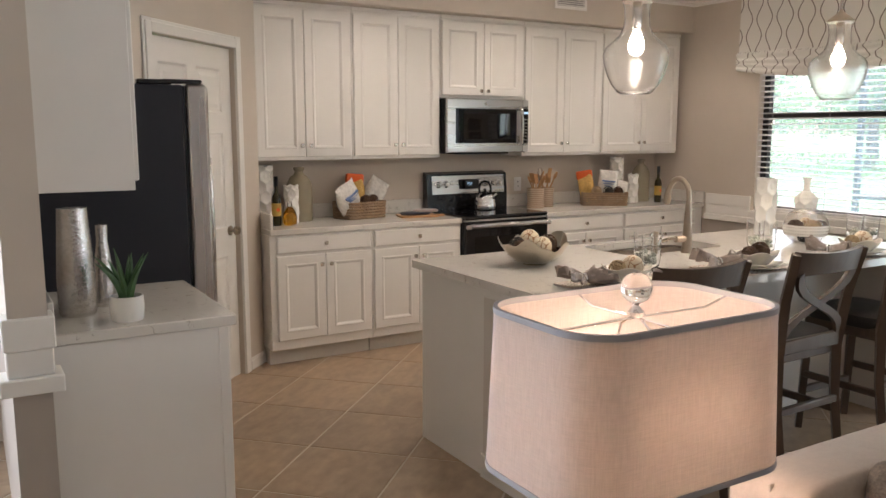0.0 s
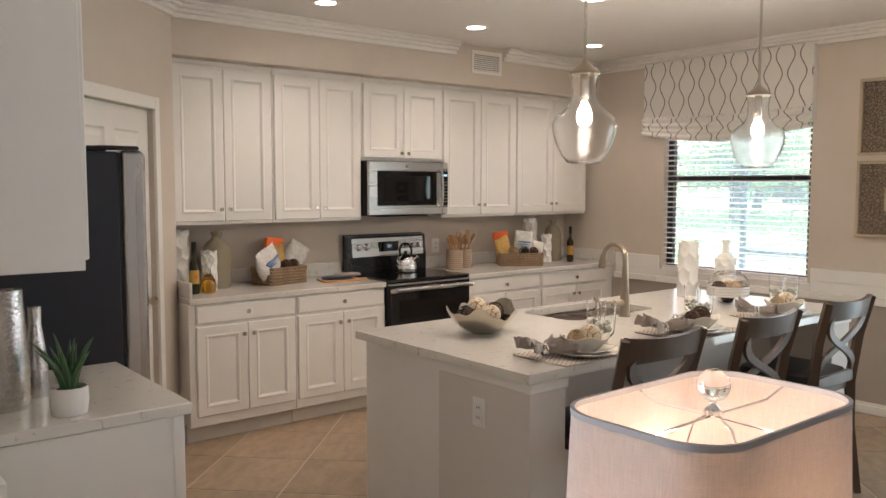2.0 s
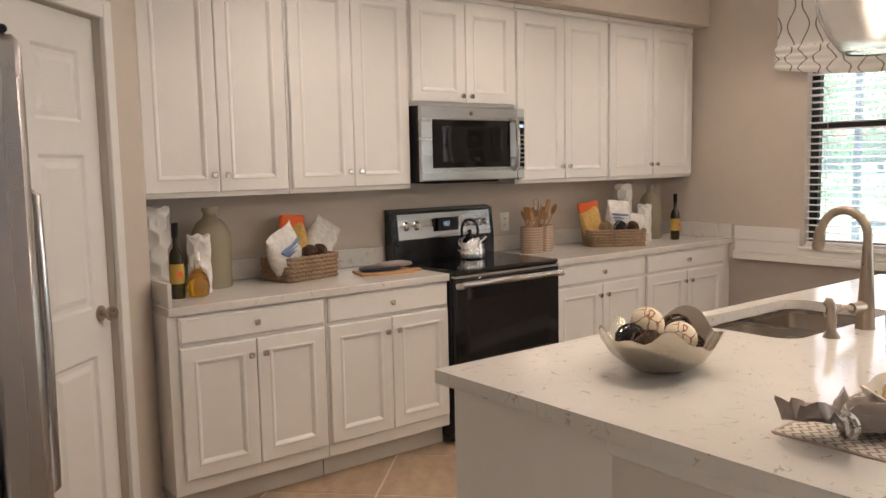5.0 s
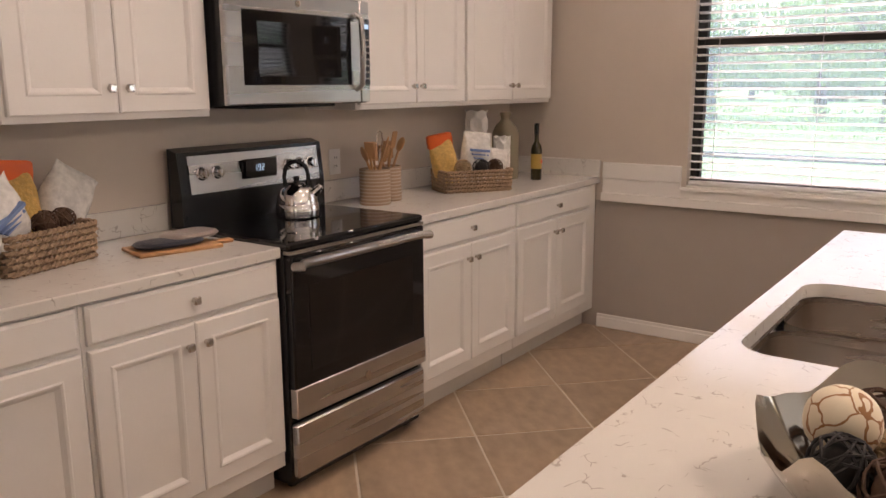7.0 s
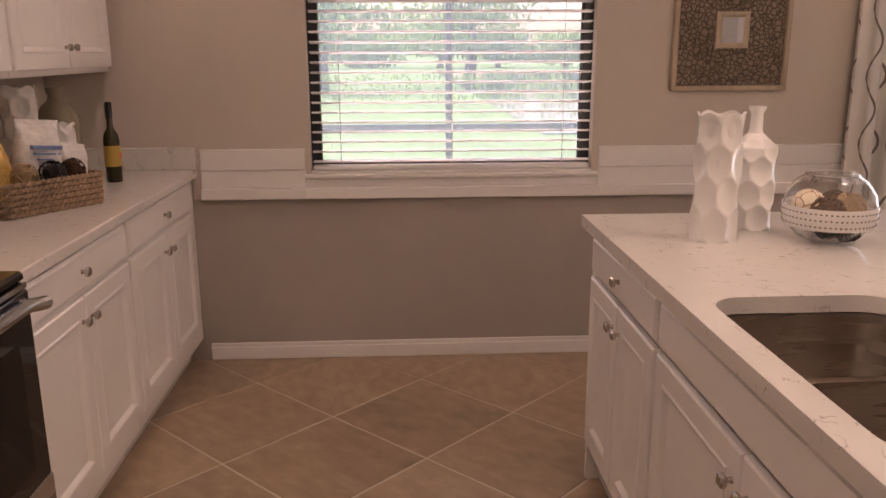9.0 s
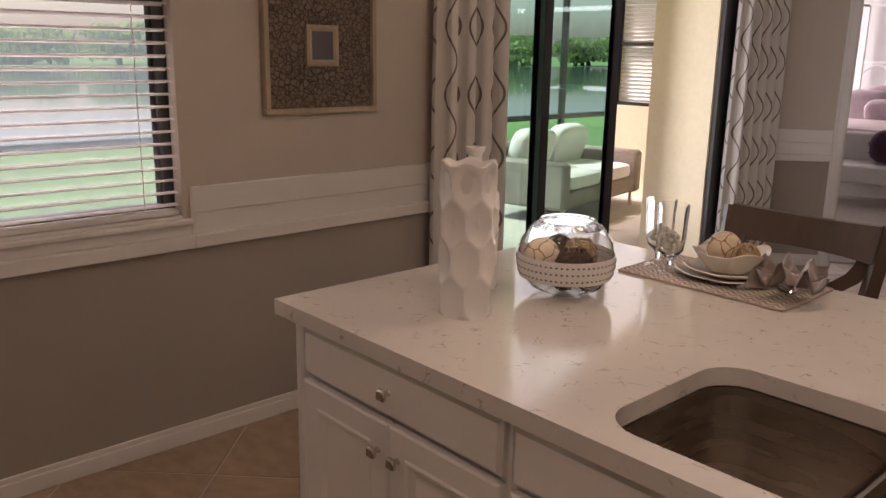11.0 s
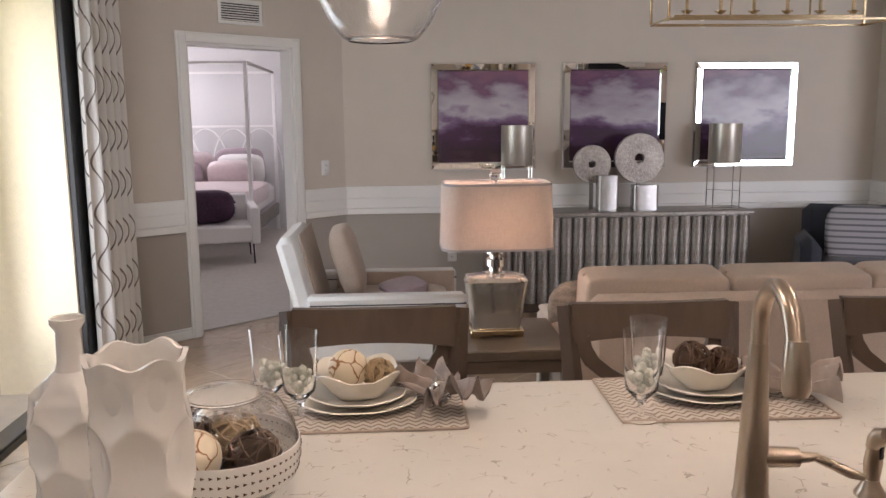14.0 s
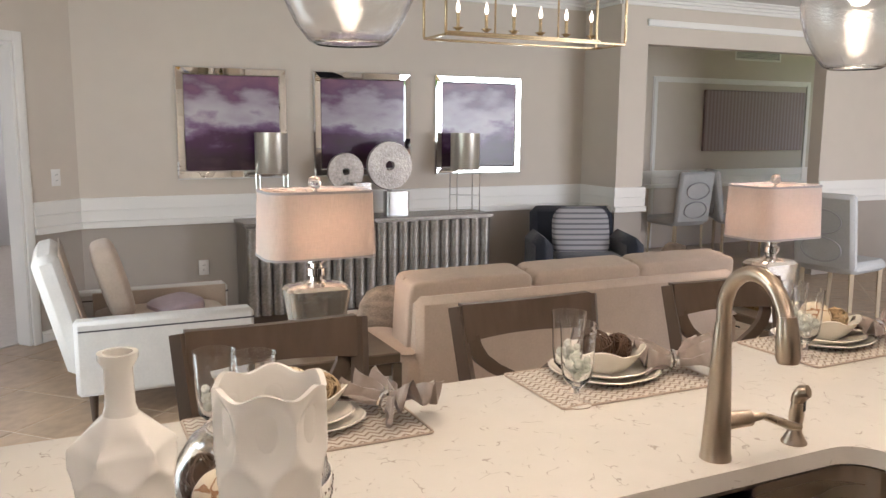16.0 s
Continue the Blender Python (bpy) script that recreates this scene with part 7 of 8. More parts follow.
DISC = material("carved_silver_disc", (0.36, 0.32, 0.285), 0.38, 0.7, grain=0.45, scale=45, bump=1.0, bump_scale=55)
for x, z, r, h, w in ((-3.457, 1.18, 0.155, 0.235, 0.085), (-3.845, 1.223, 0.203, 0.205, 0.105)):
    d = thing("disc_sculpture", pose(x, -7.93, CH + FL), "carved silver ring sculpture standing behind a metal block", "sculpture", "ring sculptures")
    base = CH + FL
    g = G().lathe([(r * 0.2, -0.022), (r * 0.98, -0.022), (r, -0.012), (r, 0.012), (r * 0.98, 0.022), (r * 0.2, 0.022), (r * 0.2, -0.022)], 40, pose(0, 0, z - base, 90, 0, 0), cap=False)
    part("ring", g, DISC, d, smooth=40)
    part("post", G().box(-0.015, 0.015, -0.012, 0.012, 0, z - base - r * 0.2), GREY_BRONZE, d)
    b = thing("metal_block", pose(x - 0.03 - 0.08 * (r < 0.18), -7.85, CH + FL, 0, 0, 0), "silvered metal block vase on the console", "vase")
    hh = h if r > 0.18 else 0.285
    part("block_body", G().prism(rounded(w * 2, 0.11, 0.03, 5), 0, hh), SILVER_LEAF, b, smooth=40)
for x in (-2.84, -4.545):
    t = thing("candle_stand", pose(x, -7.90, CH + FL), "silver glass hurricane on a thin chrome frame", "candle holder", "hurricane stands")
    g = G()
    for sx in (-1, 1):
        for sy in (-1, 1):
            g.tube([(sx * 0.11, sy * 0.07, 0.0), (sx * 0.11, sy * 0.07, 0.37)], 0.004, 6)
    g.tube([(0.11, -0.07, 0.15), (-0.11, 0.07, 0.15)], 0.003, 6)
    for z in (0.003, 0.367):
        g.tube([(0.11, 0.07, z), (-0.11, 0.07, z), (-0.11, -0.07, z), (0.11, -0.07, z)], 0.004, 6, closed=True)
    part("wire_frame", g, CHROME, t)
    part("tray", G().box(-0.115, 0.115, -0.075, 0.075, 0.366, 0.374, 0.002), CHROME, t)
    part("hurricane", G().lathe([(0.125, 0.374), (0.128, 0.38), (0.128, 0.69), (0.122, 0.69), (0.120, 0.39)], 32, cap=False), SILVER_GLASS, t, smooth=50)

for i, x in enumerate((-2.156, -3.253, -4.363)):
    p = thing("framed_painting", pose(x, -8.149, 1.128, 0, 0, 180), "plum and grey cloud painting in a mirrored frame", "painting", "paintings on the back wall")
    S = 0.875
    part("mirror_frame", G().rings(0, S, 0, S, ((0, -0.022), (0.012, -0.034), (0.058, -0.030), (0.070, -0.020)), back=0), MIRROR, p, smooth=0)
    part("canvas", G().box(0.069, S - 0.069, -0.024, -0.018, 0.069, S - 0.069), painting("abstract_plum_painting", i + 1.0), p)

# lantern chandelier
ch = thing("chandelier", pose(-3.92, -5.86, 2.055), "champagne gold linear lantern chandelier with six candle lights", "chandelier")
L, W, H = 1.23, 0.30, 0.36
g = G()
for z in (0, H):
    for sy in (-1, 1):
        g.box(-L / 2, L / 2, sy * W / 2 - 0.007, sy * W / 2 + 0.007, z, z + 0.014, 0.002)
    for sx in (-1, 1):
        g.box(sx * L / 2 - 0.007, sx * L / 2 + 0.007, -W / 2 + 0.007, W / 2 - 0.007, z + 0.0005, z + 0.0135, 0.002)
for sx in (-1, 1):
    for sy in (-1, 1):
        g.box(sx * L / 2 - 0.007, sx * L / 2 + 0.007, sy * W / 2 - 0.007, sy * W / 2 + 0.007, 0.014, H, 0.002)
part("lantern_frame", g, GOLD, ch)
part("arm_bar", G().box(-L / 2 + 0.08, L / 2 - 0.08, -0.008, 0.008, 0.03, 0.046, 0.003), GOLD, ch)
for sx in (-0.22, 0.22):
    part("stem", G().tube([(sx, 0, 0.04), (sx, 0, CEIL - 2.055 - 0.02)], 0.006, 8), GOLD, ch)
part("ceiling_plate", G().box(-0.30, 0.30, -0.05, 0.05, CEIL - 2.055 - 0.022, CEIL - 2.055, 0.004), GOLD, ch)
for i in range(6):
    x = -L / 2 + 0.15 + (L - 0.30) * i / 5
    cnd = part("candle", G().lathe([(0.030, 0.062), (0.032, 0.068), (0.012, 0.050), (0.010, 0.075), (0.010, 0.15)], 16, pose(x, 0, 0)), GOLD, ch)
    bb = part("bulb", G().lathe([(0.006, 0.15), (0.012, 0.168), (0.011, 0.185), (0.004, 0.21), (0.001, 0.222)], 12, pose(x, 0, 0)), CANDLE, cnd, "clear candle bulb")

# navy armchair in the corner
nv = thing("navy_armchair", pose(-5.47, -7.42, FL, 0, 0, -22), "navy upholstered tub armchair in the corner", "armchair")
part("seat_base", G().box(-0.36, 0.36, -0.34, 0.36, 0.16, 0.36, 0.03), NAVY, nv)
part("seat_cushion", G().pillow(0.30, 0.34, 0.075, 0.3, pose(0, 0.06, 0.42), 24, 8, 0.4), NAVY, nv)
part("back", G().box(-0.40, 0.40, -0.10, 0.05, 0.0, 0.53, 0.06, pose(0, -0.32, 0.32, 10, 0, 0)), NAVY, nv)
for sx in (-1, 1):
    part("arm", G().box(sx * 0.39 - 0.075, sx * 0.39 + 0.075, -0.34, 0.38, 0.16, 0.64, 0.07), NAVY, nv)
    for y in (-0.3, 0.32):
        part("foot", G().lathe([(0.015, 0), (0.024, 0.16)], 10, pose(sx * 0.33, y, 0)), ESPRESSO, nv)
np_ = thing("throw_pillow", pose(-5.44, -7.40, FL + 0.63, 0, 0, -22), "grey striped square pillow on the navy armchair", "pillow", "throw pillows")
part("pillow_cover", G().pillow(0.25, 0.07, 0.24, 0.4, pose(0, 0, 0.01, 16, 0, 0), 28, 12, 0.5), STRIPE_PILLOW, np_)

# dining chairs beyond the sofa end


def dining_chair(m, mat):
    s = thing("dining_chair", m, "pale grey upholstered dining chair with a tall ring-patterned back", "chair", "dining chairs")
    part("seat", G().box(-0.25, 0.25, -0.25, 0.27, 0.40, 0.50, 0.035), mat, s)
    bk = part("backrest", G().box(-0.26, 0.26, -0.045, 0.045, 0.0, 0.62, 0.03, pose(0, -0.25, 0.44, 8, 0, 0)), mat, s)
    for z in (0.17, 0.40):
        part("ring_trim", G().tube([(0.17 * math.cos(a), -0.062, z + 0.10 * math.sin(a)) for a in [2 * math.pi * i / 28 for i in range(28)]], 0.006, 6, m=pose(0, -0.25, 0.44, 8, 0, 0), closed=True), TAPE, bk)
    for sx in (-1, 1):
        for y in (-0.22, 0.23):
            part("leg", G().tube([(sx * 0.22, y, 0), (sx * 0.21, y, 0.41)], [0.016, 0.024], 4), PALE_WOOD, s)
    return s


CHAIR_GREY = material("pale_blue_grey_cloth", (0.46, 0.46, 0.45), 0.85, grain=0.08, scale=60, bump=0.3, bump_scale=600)
c1 = dining_chair(pose(-7.20, -6.15, FL, 0, 0, 100), CHAIR_GREY)
copy_thing(c1, pose(-8.9, -9.0, FL, 0, 0, 60))
copy_thing(c1, pose(-8.1, -9.2, FL, 0, 0, 180))
dt = thing("dining_table", pose(-8.35, -5.6, FL), "dark wooden dining table at the edge of the room", "dining table")
part("tabletop", G().box(-0.75, 0.55, -0.55, 0.55, 0.74, 0.78, 0.006), TABLE_WOOD, dt)
for sx in (-0.65, 0.45):
    for sy in (-0.45, 0.45):
        part("leg", G().box(sx - 0.04, sx + 0.04, sy - 0.04, sy + 0.04, 0, 0.74, 0.005), TABLE_WOOD, dt)
hp = thing("framed_painting", pose(-9.05, -9.849, 1.25, 0, 0, 180), "wide brown and mauve striped painting on the hall wall", "painting")
part("canvas", G().box(0, 1.83, -0.04, 0, 0, 0.80, 0.004), stripes("mauve_streaked_canvas", (0.33, 0.25, 0.25), (0.41, 0.34, 0.335), "X", 0.061, 0.5), hp)
casing("trim_hall_opening", pose(0, -9.85, 0), -10.93, -8.27, 2.13, 0, 1, "white casing round the hall opening")
vent(pose(-9.55, -9.849, 2.45, 0, 0, 180), 0.84, 0.19, 9, "white louvred air vent high on the hall wall")
rc = thing("ring_chandelier", pose(-7.9, -5.7, 2.0), "crystal ring chandelier over the dining table", "chandelier")
part("crystal_ring", G().tube([(0.36 * math.cos(a), 0.1 * math.sin(a), 0.25 + 0.36 * math.sin(a)) for a in [2 * math.pi * i / 40 for i in range(40)]], 0.016, 8, closed=True), CHROME, rc)
part("hanging_rod", G().tube([(0, 0, 0.61), (0, 0, CEIL - 2.02)], 0.006, 8), CHROME, rc)

# ---- bedroom beyond the doorway ----
BW = pose(0.42, -6.86, 0, 0, 0, math.degrees(math.atan2(-4.70, 2.86)))
g = G()
g.box(-1.40, 3.3, -13.35, -13.2, 0, CEIL).box(-1.40, -1.28, -13.2, -8.45, 0, CEIL)
# Out-of-view wall, its hole assumed so the bedroom fill lamp can sit there.
g.box(3.2, 3.35, -13.2, -13.05, 0, CEIL).box(3.2, 3.35, -11.75, -11.5, 0, CEIL).box(3.2, 3.35, -13.05, -11.75, 0, 0.7).box(3.2, 3.35, -13.05, -11.75, 2.3, CEIL)
g.box(0, 5.50, -0.12, 0.0, -0.1, CEIL, 0, BW)
structure("wall_bedroom", g, BED_WALL, "pale grey painted bedroom wall", "wall")
structure("wall_bedroom_outside", G().box(0.06, 5.55, 0.002, 0.08, -0.25, 2.62, 0, BW), CREAM_STUCCO, "cream stucco outer wall of the bedroom", "wall")
structure("ceiling_bedroom", G().prism([(0.0, -7.02), (-1.36, -8.3), (-1.36, -13.3), (3.3, -13.3), (3.3, -11.55), (0.45, -6.9)], CEIL + 0.002, CEIL + 0.1), CEILING, "off-white bedroom ceiling", "ceiling")
structure("tray_beam", G().box(-0.7, 1.7, -9.4, -9.2, 2.52, CEIL, 0.004), TRIM, "white beam of the bedroom tray ceiling", "ceiling beam")
bd = thing("canopy_bed", pose(0.80, -12.05, 0.003), "pale metal four-poster canopy bed, made with mauve and white bedding", "bed")
g = G()
for sx in (-1, 1):
    part("post", G().box(sx * 0.97 - 0.022, sx * 0.97 + 0.022, 1.05, 1.094, 0, 2.22, 0.003), WHITE_FABRIC, bd)
    part("post", G().box(sx * 0.97 - 0.022, sx * 0.97 + 0.022, -1.07, -1.026, 0, 2.22, 0.003), WHITE_FABRIC, bd)
    part("canopy_rail", G().box(sx * 0.97 - 0.015, sx * 0.97 + 0.015, -1.026, 1.05, 2.19, 2.22), GREY_BRONZE, bd)
    part("side_rail", G().box(sx * 0.97 - 0.02, sx * 0.97 + 0.02, -1.026, 1.05, 0.22, 0.38), GREY_BRONZE, bd)
for y in (-1.05, 1.07):
    part("cross_rail", G().box(-0.948, 0.948, y - 0.015, y + 0.015, 2.19, 2.22), WHITE_FABRIC, bd)
g = G()
for y, z in ((-1.05, 1.48),):
    g.box(-0.948, 0.948, y - 0.015, y + 0.015, z - 0.03, z)
for k in range(5):
    cx = -0.76 + 0.38 * k
    g.tube([(cx + 0.30 * math.cos(a), -1.05, 0.85 + 0.58 * math.sin(a)) for a in [math.pi * i / 16 for i in range(17)]], 0.010, 6)
part("headboard", g, WHITE_FABRIC, bd, "white arched metal headboard")
part("mattress", G().box(-0.94, 0.94, -1.0, 1.02, 0.38, 0.66, 0.06), WHITE_FABRIC, bd)
part("coverlet", G().pillow(0.99, 0.75, 0.13, 0.2, pose(0, 0.26, 0.62), 32, 8, 0.3), SATIN_PALE, bd, "pale mauve coverlet")
for x, y, z, w, h, mt in ((-0.5, -0.85, 0.92, 0.34, 0.26, SATIN), (0.45, -0.85, 0.92, 0.34, 0.26, SATIN), (-0.55, -0.62, 0.88, 0.32, 0.22, WHITE_FABRIC), (0.1, -0.62, 0.90, 0.32, 0.24, SATIN_PALE), (0.65, -0.62, 0.88, 0.30, 0.24, SATIN),
                          (-0.45, -0.40, 0.84, 0.30, 0.18, SATIN_PALE), (0.25, -0.38, 0.84, 0.34, 0.17, SATIN)):
    p = thing("bed_pillow", pose(0.80 + x, -12.05 + y, z - 0.0), "mauve and white pillow propped on the bed", "pillow", "bed pillows")
    part("pillow_cover", G().pillow(w, 0.09, h, 0.4, pose(0, 0, 0, -20, 0, 0), 24, 10, 0.5), mt, p)
st = thing("settee", pose(0.36, -10.42, 0.003, 0, 0, 14), "white upholstered settee on thin dark legs at the bed foot", "settee")
part("seat", G().box(-0.60, 0.60, -0.28, 0.38, 0.24, 0.42, 0.02), WHITE_FABRIC, st)
part("seat_back", G().box(-0.60, 0.60, -0.38, -0.27, 0.24, 0.72, 0.025), WHITE_FABRIC, st)
for sx in (-1, 1):
    part("arm", G().box(sx * 0.63 - 0.05, sx * 0.63 + 0.05, -0.38, 0.38, 0.22, 0.62, 0.015), WHITE_FABRIC, st)
    for y in (-0.32, 0.33):
        part("leg", G().tube([(sx * 0.60, y + 0.03, 0.23), (sx * 0.61, y, 0.0)], 0.009, 6), BLACK, st)
th = thing("fur_throw", pose(0.22, -10.40, 0.425, 0, 0, 14), "dark purple shaggy throw over the settee", "throw")
g = G().pillow(0.30, 0.17, 0.18, 0.5, pose(0, -0.05, 0.19), 24, 12, 0.6)
rnd = random.Random(5)
for k in range(420):
    a, b = rnd.uniform(0, 6.28), rnd.uniform(-1.2, 1.4)
    p = Vector((0.29 * math.cos(b) ** 0.6 * math.cos(a), -0.05 + 0.165 * math.cos(b) ** 0.6 * math.sin(a), 0.19 + 0.175 * math.sin(b)))
    d = Vector((math.cos(a), math.sin(a), -0.3 + rnd.uniform(-0.4, 0.4))) * 0.035
    g.tube([p, p + d], [0.010, 0.002], 4)
part("fur", g, PURPLE, th)
bcu = thing("bedroom_curtain", pose(-1.24, -12.9, 0), "white sheer curtain along the bedroom wall", "curtain")
vs, fs = [], []
for j in (0, 1):
    for i in range(41):
        vs.append((0.035 * math.sin(i * 1.3) + 0.02, 0.9 * i / 40, 0.02 + 2.4 * j))
part("drape", G().add(vs, [(i, i + 1, i + 42, i + 41) for i in range(40)]), WHITE_FABRIC, bcu, smooth=80)

# ---- lanai and outdoors ----
structure("lanai_floor", G().box(0.16, 4.2, -14.0, 3.0, -0.25, -0.04), CONCRETE, "beige concrete lanai floor", "patio")
structure("lanai_ceiling", G().prism([(0.165, -2.6), (3.05, -2.6), (3.05, -11.0), (3.0, -11.0), (0.6, -6.85), (0.165, -6.85)], 2.62, 2.74), CREAM_STUCCO, "cream lanai ceiling", "ceiling")
structure("lanai_beam", G().box(2.87, 3.05, -11.0, -2.6, 2.40, 2.618), CREAM_STUCCO, "cream lanai beam", "beam")
structure("lanai_pier", G().box(0.162, 0.50, -6.75, -6.165, -0.05, 2.62, 0.004), CREAM_STUCCO, "cream stucco pier beside the sliding door", "pier")
wing_boxes = ((1.80, 2.14, -9.15, -9.0, -0.25, 2.62), (2.90, 2.94, -9.15, -9.0, -0.25, 2.62), (2.14, 2.90, -9.15, -9.0, -0.25, 0.95), (2.14, 2.90, -9.15, -9.0, 2.30, 2.62))
structure("wall_lanai_wing", wall_boxes(G(), wing_boxes), CREAM_STUCCO, "cream stucco wall of the bedroom wing", "wall")
ww2 = thing("window_2", pose(2.14, -9.0, 0.95), "dark bronze bedroom window with white blinds behind the glass", "window")
ww2["kind"] = "structure"
part("window_frame", wall_boxes(G(), ((0, 0.04, -0.09, -0.03, 0, 1.35, 0.003), (0.72, 0.76, -0.09, -0.03, 0, 1.35, 0.003), (0.04, 0.72, -0.09, -0.03, 0, 0.04, 0.003), (0.04, 0.72, -0.09, -0.03, 1.31, 1.35, 0.003),
                                      (0.04, 0.72, -0.085, -0.035, 0.66, 0.70, 0.003))), BRONZE, ww2)
wing_slat = G().box(0.03, 0.73, -0.002, 0.002, -0.021, 0.021).mesh("slat", BLIND)
for k in range(30):
    part("slat", wing_slat, BLIND, ww2, m=pose(0, -0.115, 0.04 + 0.0435 * k, 30, 0, 0))
cage = thing("screen_cage", pose(3.6, 0, -0.04), "dark bronze aluminium screen enclosure of the lanai", "screen enclosure")
for y in (-13.5, -11.2, -8.95, -6.6, -4.2, -2.0, 0.2):
    part("post", G().box(-0.03, 0.03, y - 0.03, y + 0.03, 0, 3.2), BRONZE, cage)
for z in (0.78, 3.17):
    part("rail", G().box(-0.025, 0.025, -13.5, 0.2, z, z + 0.06), BRONZE, cage)
ws = thing("wicker_sofa", pose(2.35, -7.6, -0.04, 0, 0, 100), "grey wicker outdoor sofa with white cushions", "outdoor sofa")
part("wicker_base", G().box(-0.75, 0.75, -0.40, 0.40, 0.14, 0.32, 0.03), WICKER, ws)
part("wicker_back", G().box(-0.75, 0.75, -0.44, -0.34, 0.14, 0.70, 0.03), WICKER, ws)
for sx in (-1, 1):
    part("wicker_arm", G().box(sx * 0.76 - 0.07, sx * 0.76 + 0.07, -0.44, 0.42, 0.14, 0.58, 0.03), WICKER, ws)
    for y in (-0.38, 0.36):
        part("leg", G().box(sx * 0.72 - 0.015, sx * 0.72 + 0.015, y - 0.015, y + 0.015, 0, 0.14), CHROME, ws)
for x in (-0.34, 0.34):
    part("seat_cushion", G().pillow(0.33, 0.36, 0.08, 0.3, pose(x, 0.05, 0.38), 24, 8, 0.4), WHITE_FABRIC, ws)
    part("back_cushion", G().pillow(0.32, 0.10, 0.22, 0.4, pose(x, -0.24, 0.62, -15, 0, 0), 24, 10, 0.5), WHITE_FABRIC, ws)

structure("ground", G().box(-60, 400, -400, 300, -0.6, -0.25), GRASS, "mown green lawn that reaches the lake", "lawn")
structure("water", G().box(13, 72, -260, -4.5, -0.3, -0.22), WATER, "calm lake beyond the lawn", "lake")


def leaf_clump(g, rnd, cx, cy, cz, rx, rz, count, size):
    for k in range(count):
        a, b = rnd.uniform(0, 6.28), rnd.uniform(-1.3, 1.5)
        rr = rnd.uniform(0.55, 1.0)
        p = Vector((cx + rx * rr * math.cos(b) * math.cos(a), cy + rx * rr * math.cos(b) * math.sin(a), cz + rz * rr * math.sin(b)))
        q = Euler((rnd.uniform(0, 3), rnd.uniform(0, 3), rnd.uniform(0, 3))).to_matrix().to_4x4()
        s = size * rnd.uniform(0.6, 1.3)
        g.add([(-s, 0, 0), (0, -s * 0.5, s * 0.15), (s, 0, 0), (0, s * 0.5, s * 0.15)], [(0, 1, 2, 3)], Matrix.Translation(p) @ q)


def tree(x, y, h, r, seed, size):
    rnd = random.Random(seed)
    t = thing("tree", pose(x, y, -0.26), "leafy green tree beyond the lawn", "tree", "trees round the lake")
    part("trunk", G().tube([(0, 0, 0), (0.05 * r, 0, h * 0.3), (0, 0.05 * r, h * 0.7)], [0.05 * r + 0.08, 0.04 * r + 0.05, 0.03], 8), BARK, t)
    g = G()
    for k in range(9):
        a = k * 2.4
        rr = r * 0.55 * rnd.uniform(0.3, 1)
        g.tube([(0, 0, h * 0.35), (rr * math.cos(a) * 0.6, rr * math.sin(a) * 0.6, h * 0.55), (rr * math.cos(a), rr * math.sin(a), h * 0.7)], [0.06, 0.04, 0.02], 5)
    part("limb", g, BARK, t)
    g = G()
    for k in range(14):
        a = k * 2.4
        rr = r * 0.6 * rnd.uniform(0.2, 1)
        leaf_clump(g, rnd, rr * math.cos(a), rr * math.sin(a), h * rnd.uniform(0.35, 0.85), r * 0.45, h * 0.16, 260 if size < 0.3 else 90, size)
    part("crown", g, LEAF, t, smooth=0)
    return t


tr = tree(34, 2.0, 7.0, 5.2, 1, 0.17)
for x, y, rz, s in ((36, 10, 120, 1), (33, 18, 200, 1), (38, -5, 280, 1), (40, 14, 40, 1), (35, 27, 77, 1), (30, 38, 150, 1), (41, 6, 10, 1), (42, 22, 300, 1)):
    copy_thing(tr, pose(x, y, -0.26, 0, 0, rz))
far = tree(82, -110, 4.6, 6, 4, 0.42)
rnd = random.Random(12)
for k in range(44):
    copy_thing(far, pose(76 + rnd.uniform(0, 12), -240 + k * 6.5 + rnd.uniform(-2, 2), -0.26 - rnd.uniform(0, 1.2), 0, 0, rnd.uniform(0, 360)))
nb = thing("hedge", pose(24.0, 2.0, -0.26), "low green hedge beyond the kitchen window", "hedge")
g = G()
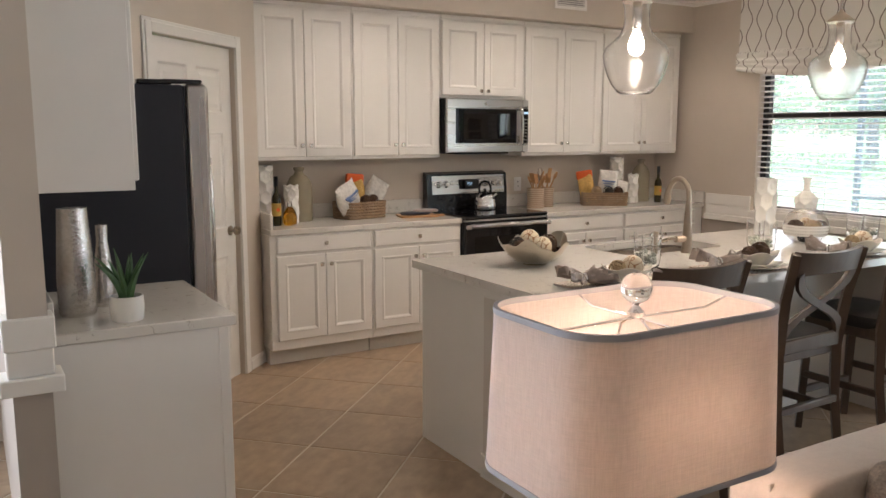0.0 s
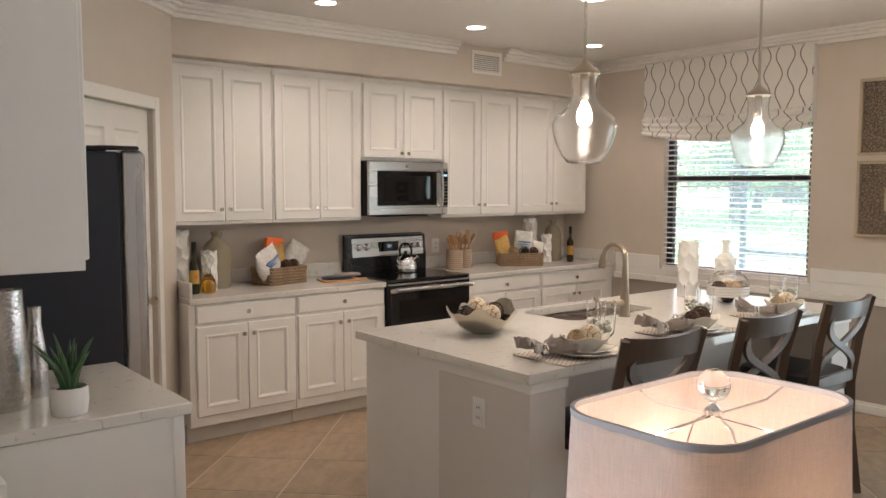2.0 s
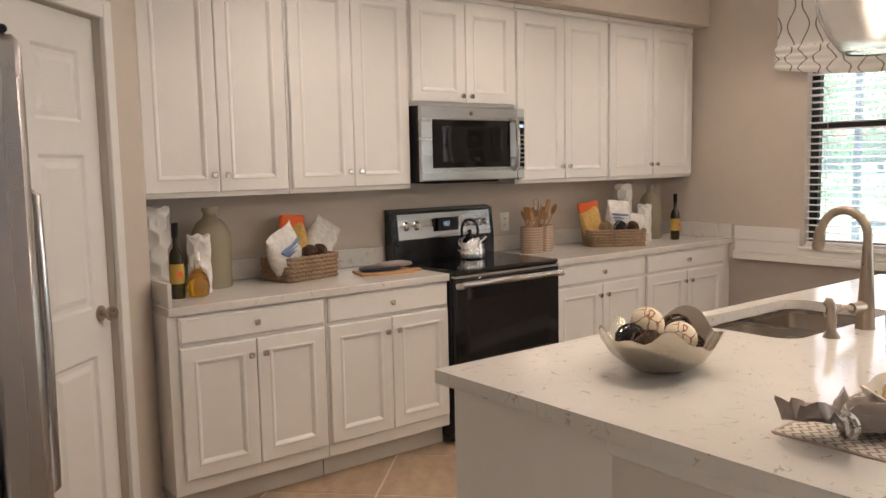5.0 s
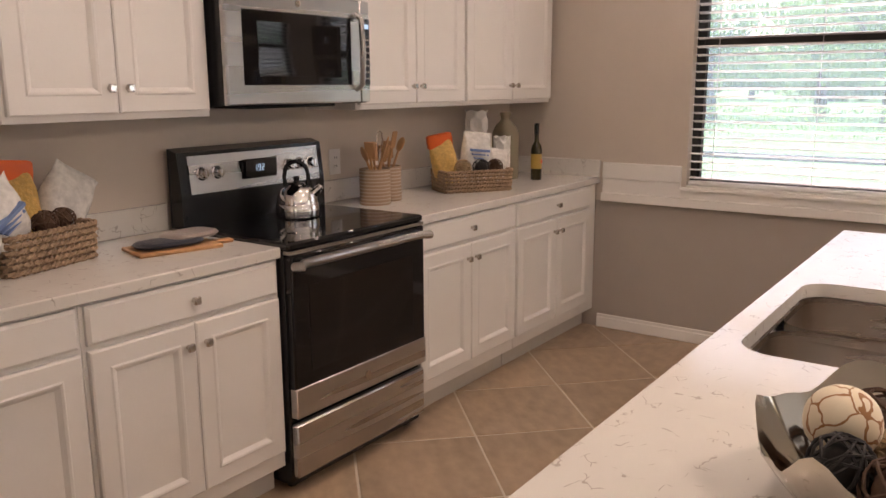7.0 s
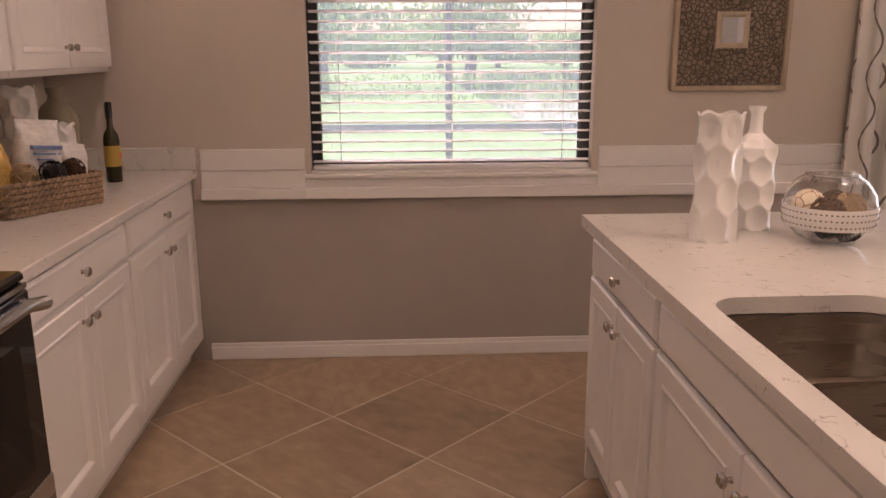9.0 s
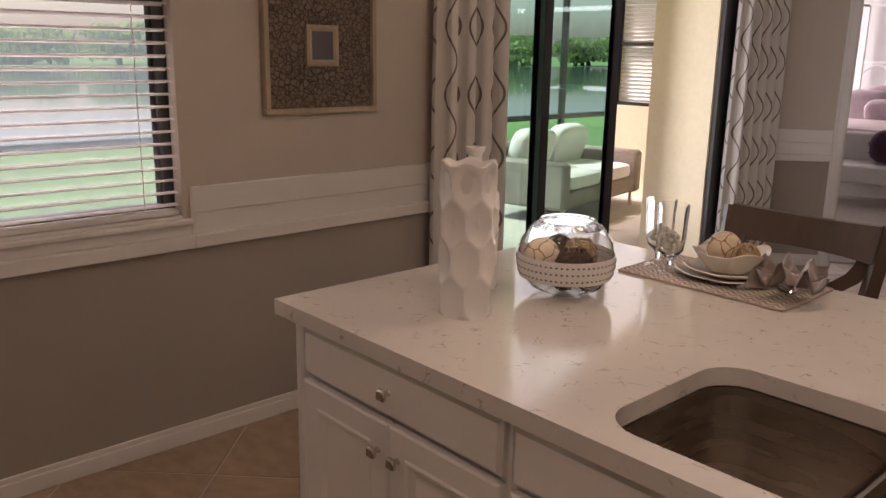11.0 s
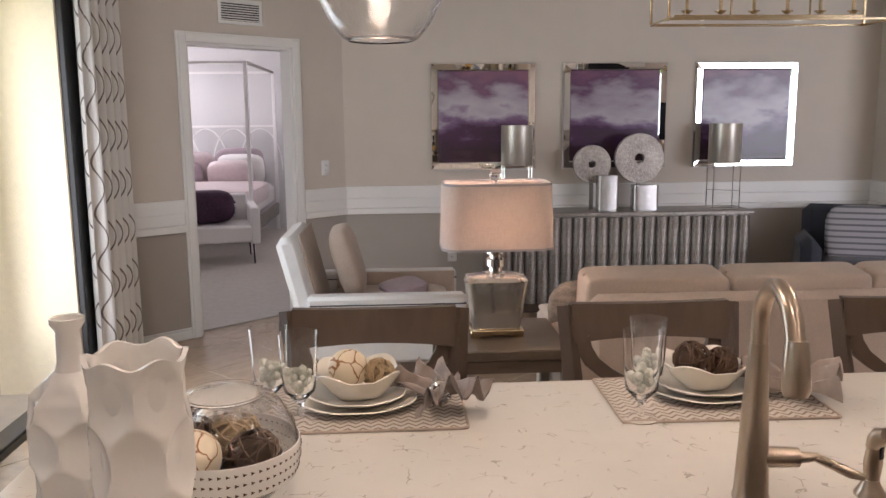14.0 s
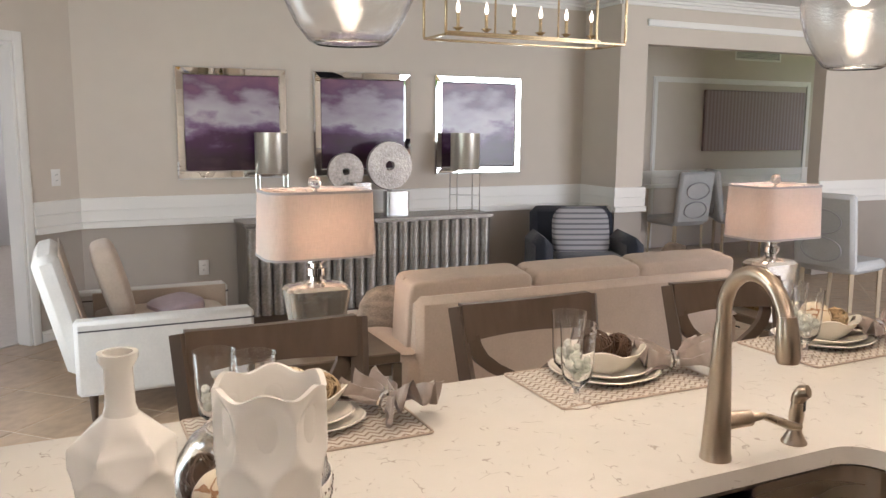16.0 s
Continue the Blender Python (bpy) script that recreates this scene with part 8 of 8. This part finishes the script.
for k in range(24):
    leaf_clump(g, rnd, rnd.uniform(-0.8, 0.8), -9 + k * 1.1, 0.5, 0.9, 0.5, 130, 0.08)
part("leaves", g, LEAF, nb, smooth=0)

# ---- floor tiles, laid diagonally ----
SIDE = 0.520
half = SIDE / 2 - 0.0045
tile_mesh = G().rings(-half, half, -half, half, ((0, -0.006), (0.003, -0.008)), back=0.0, m=pose(0, 0, 0, -90, 0, 0)).mesh("tile", TILE, 0)
floor_ob = bpy.data.objects["floor"]
extra = G()
ux, uy = SIDE / math.sqrt(2), SIDE / math.sqrt(2)
count = 0
for i in range(-40, 41):
    for j in range(-40, 41):
        x, y = -1.035 + (i - j) * ux, -1.645 + ux + (i + j) * uy
        if not (-11.4 < x < 0.38 and -8.6 < y < 0.38):
            continue
        r = half * math.sqrt(2)
        if x + r > 0 or y + r > 0 or y - r < -8.3 or x - r < -11.0:
            poly = [(x + r, y), (x, y + r), (x - r, y), (x, y - r)]
            for ax, lim, sgn in ((0, -0.001, 1), (1, -0.001, 1), (1, -8.3, -1), (0, -11.0, -1)):
                out = []
                for q in range(len(poly)):
                    a, b = poly[q], poly[(q + 1) % len(poly)]
                    ia, ib = (lim - a[ax]) * sgn >= 0, (lim - b[ax]) * sgn >= 0
                    if ia:
                        out.append(a)
                    if ia != ib:
                        t = (lim - a[ax]) / (b[ax] - a[ax])
                        out.append((a[0] + (b[0] - a[0]) * t, a[1] + (b[1] - a[1]) * t))
                poly = out
                if len(poly) < 3:
                    break
            if len(poly) > 2:
                extra.prism(poly, TILE_Z, TILE_Z + 0.008)
        elif -5.6 < x and y > -7.9 and count < 300:
            count += 1
            part("tile", tile_mesh, TILE, floor_ob, m=pose(x, y, TILE_Z, 0, 0, 45))
        else:
            extra.rings(-half, half, -half, half, ((0, -0.006), (0.003, -0.008)), back=0.0, m=pose(x, y, TILE_Z, 0, 0, 45) @ pose(0, 0, 0, -90, 0, 0))
tagged(part("far_tiles", extra, TILE, floor_ob, smooth=0), kind="stuff")
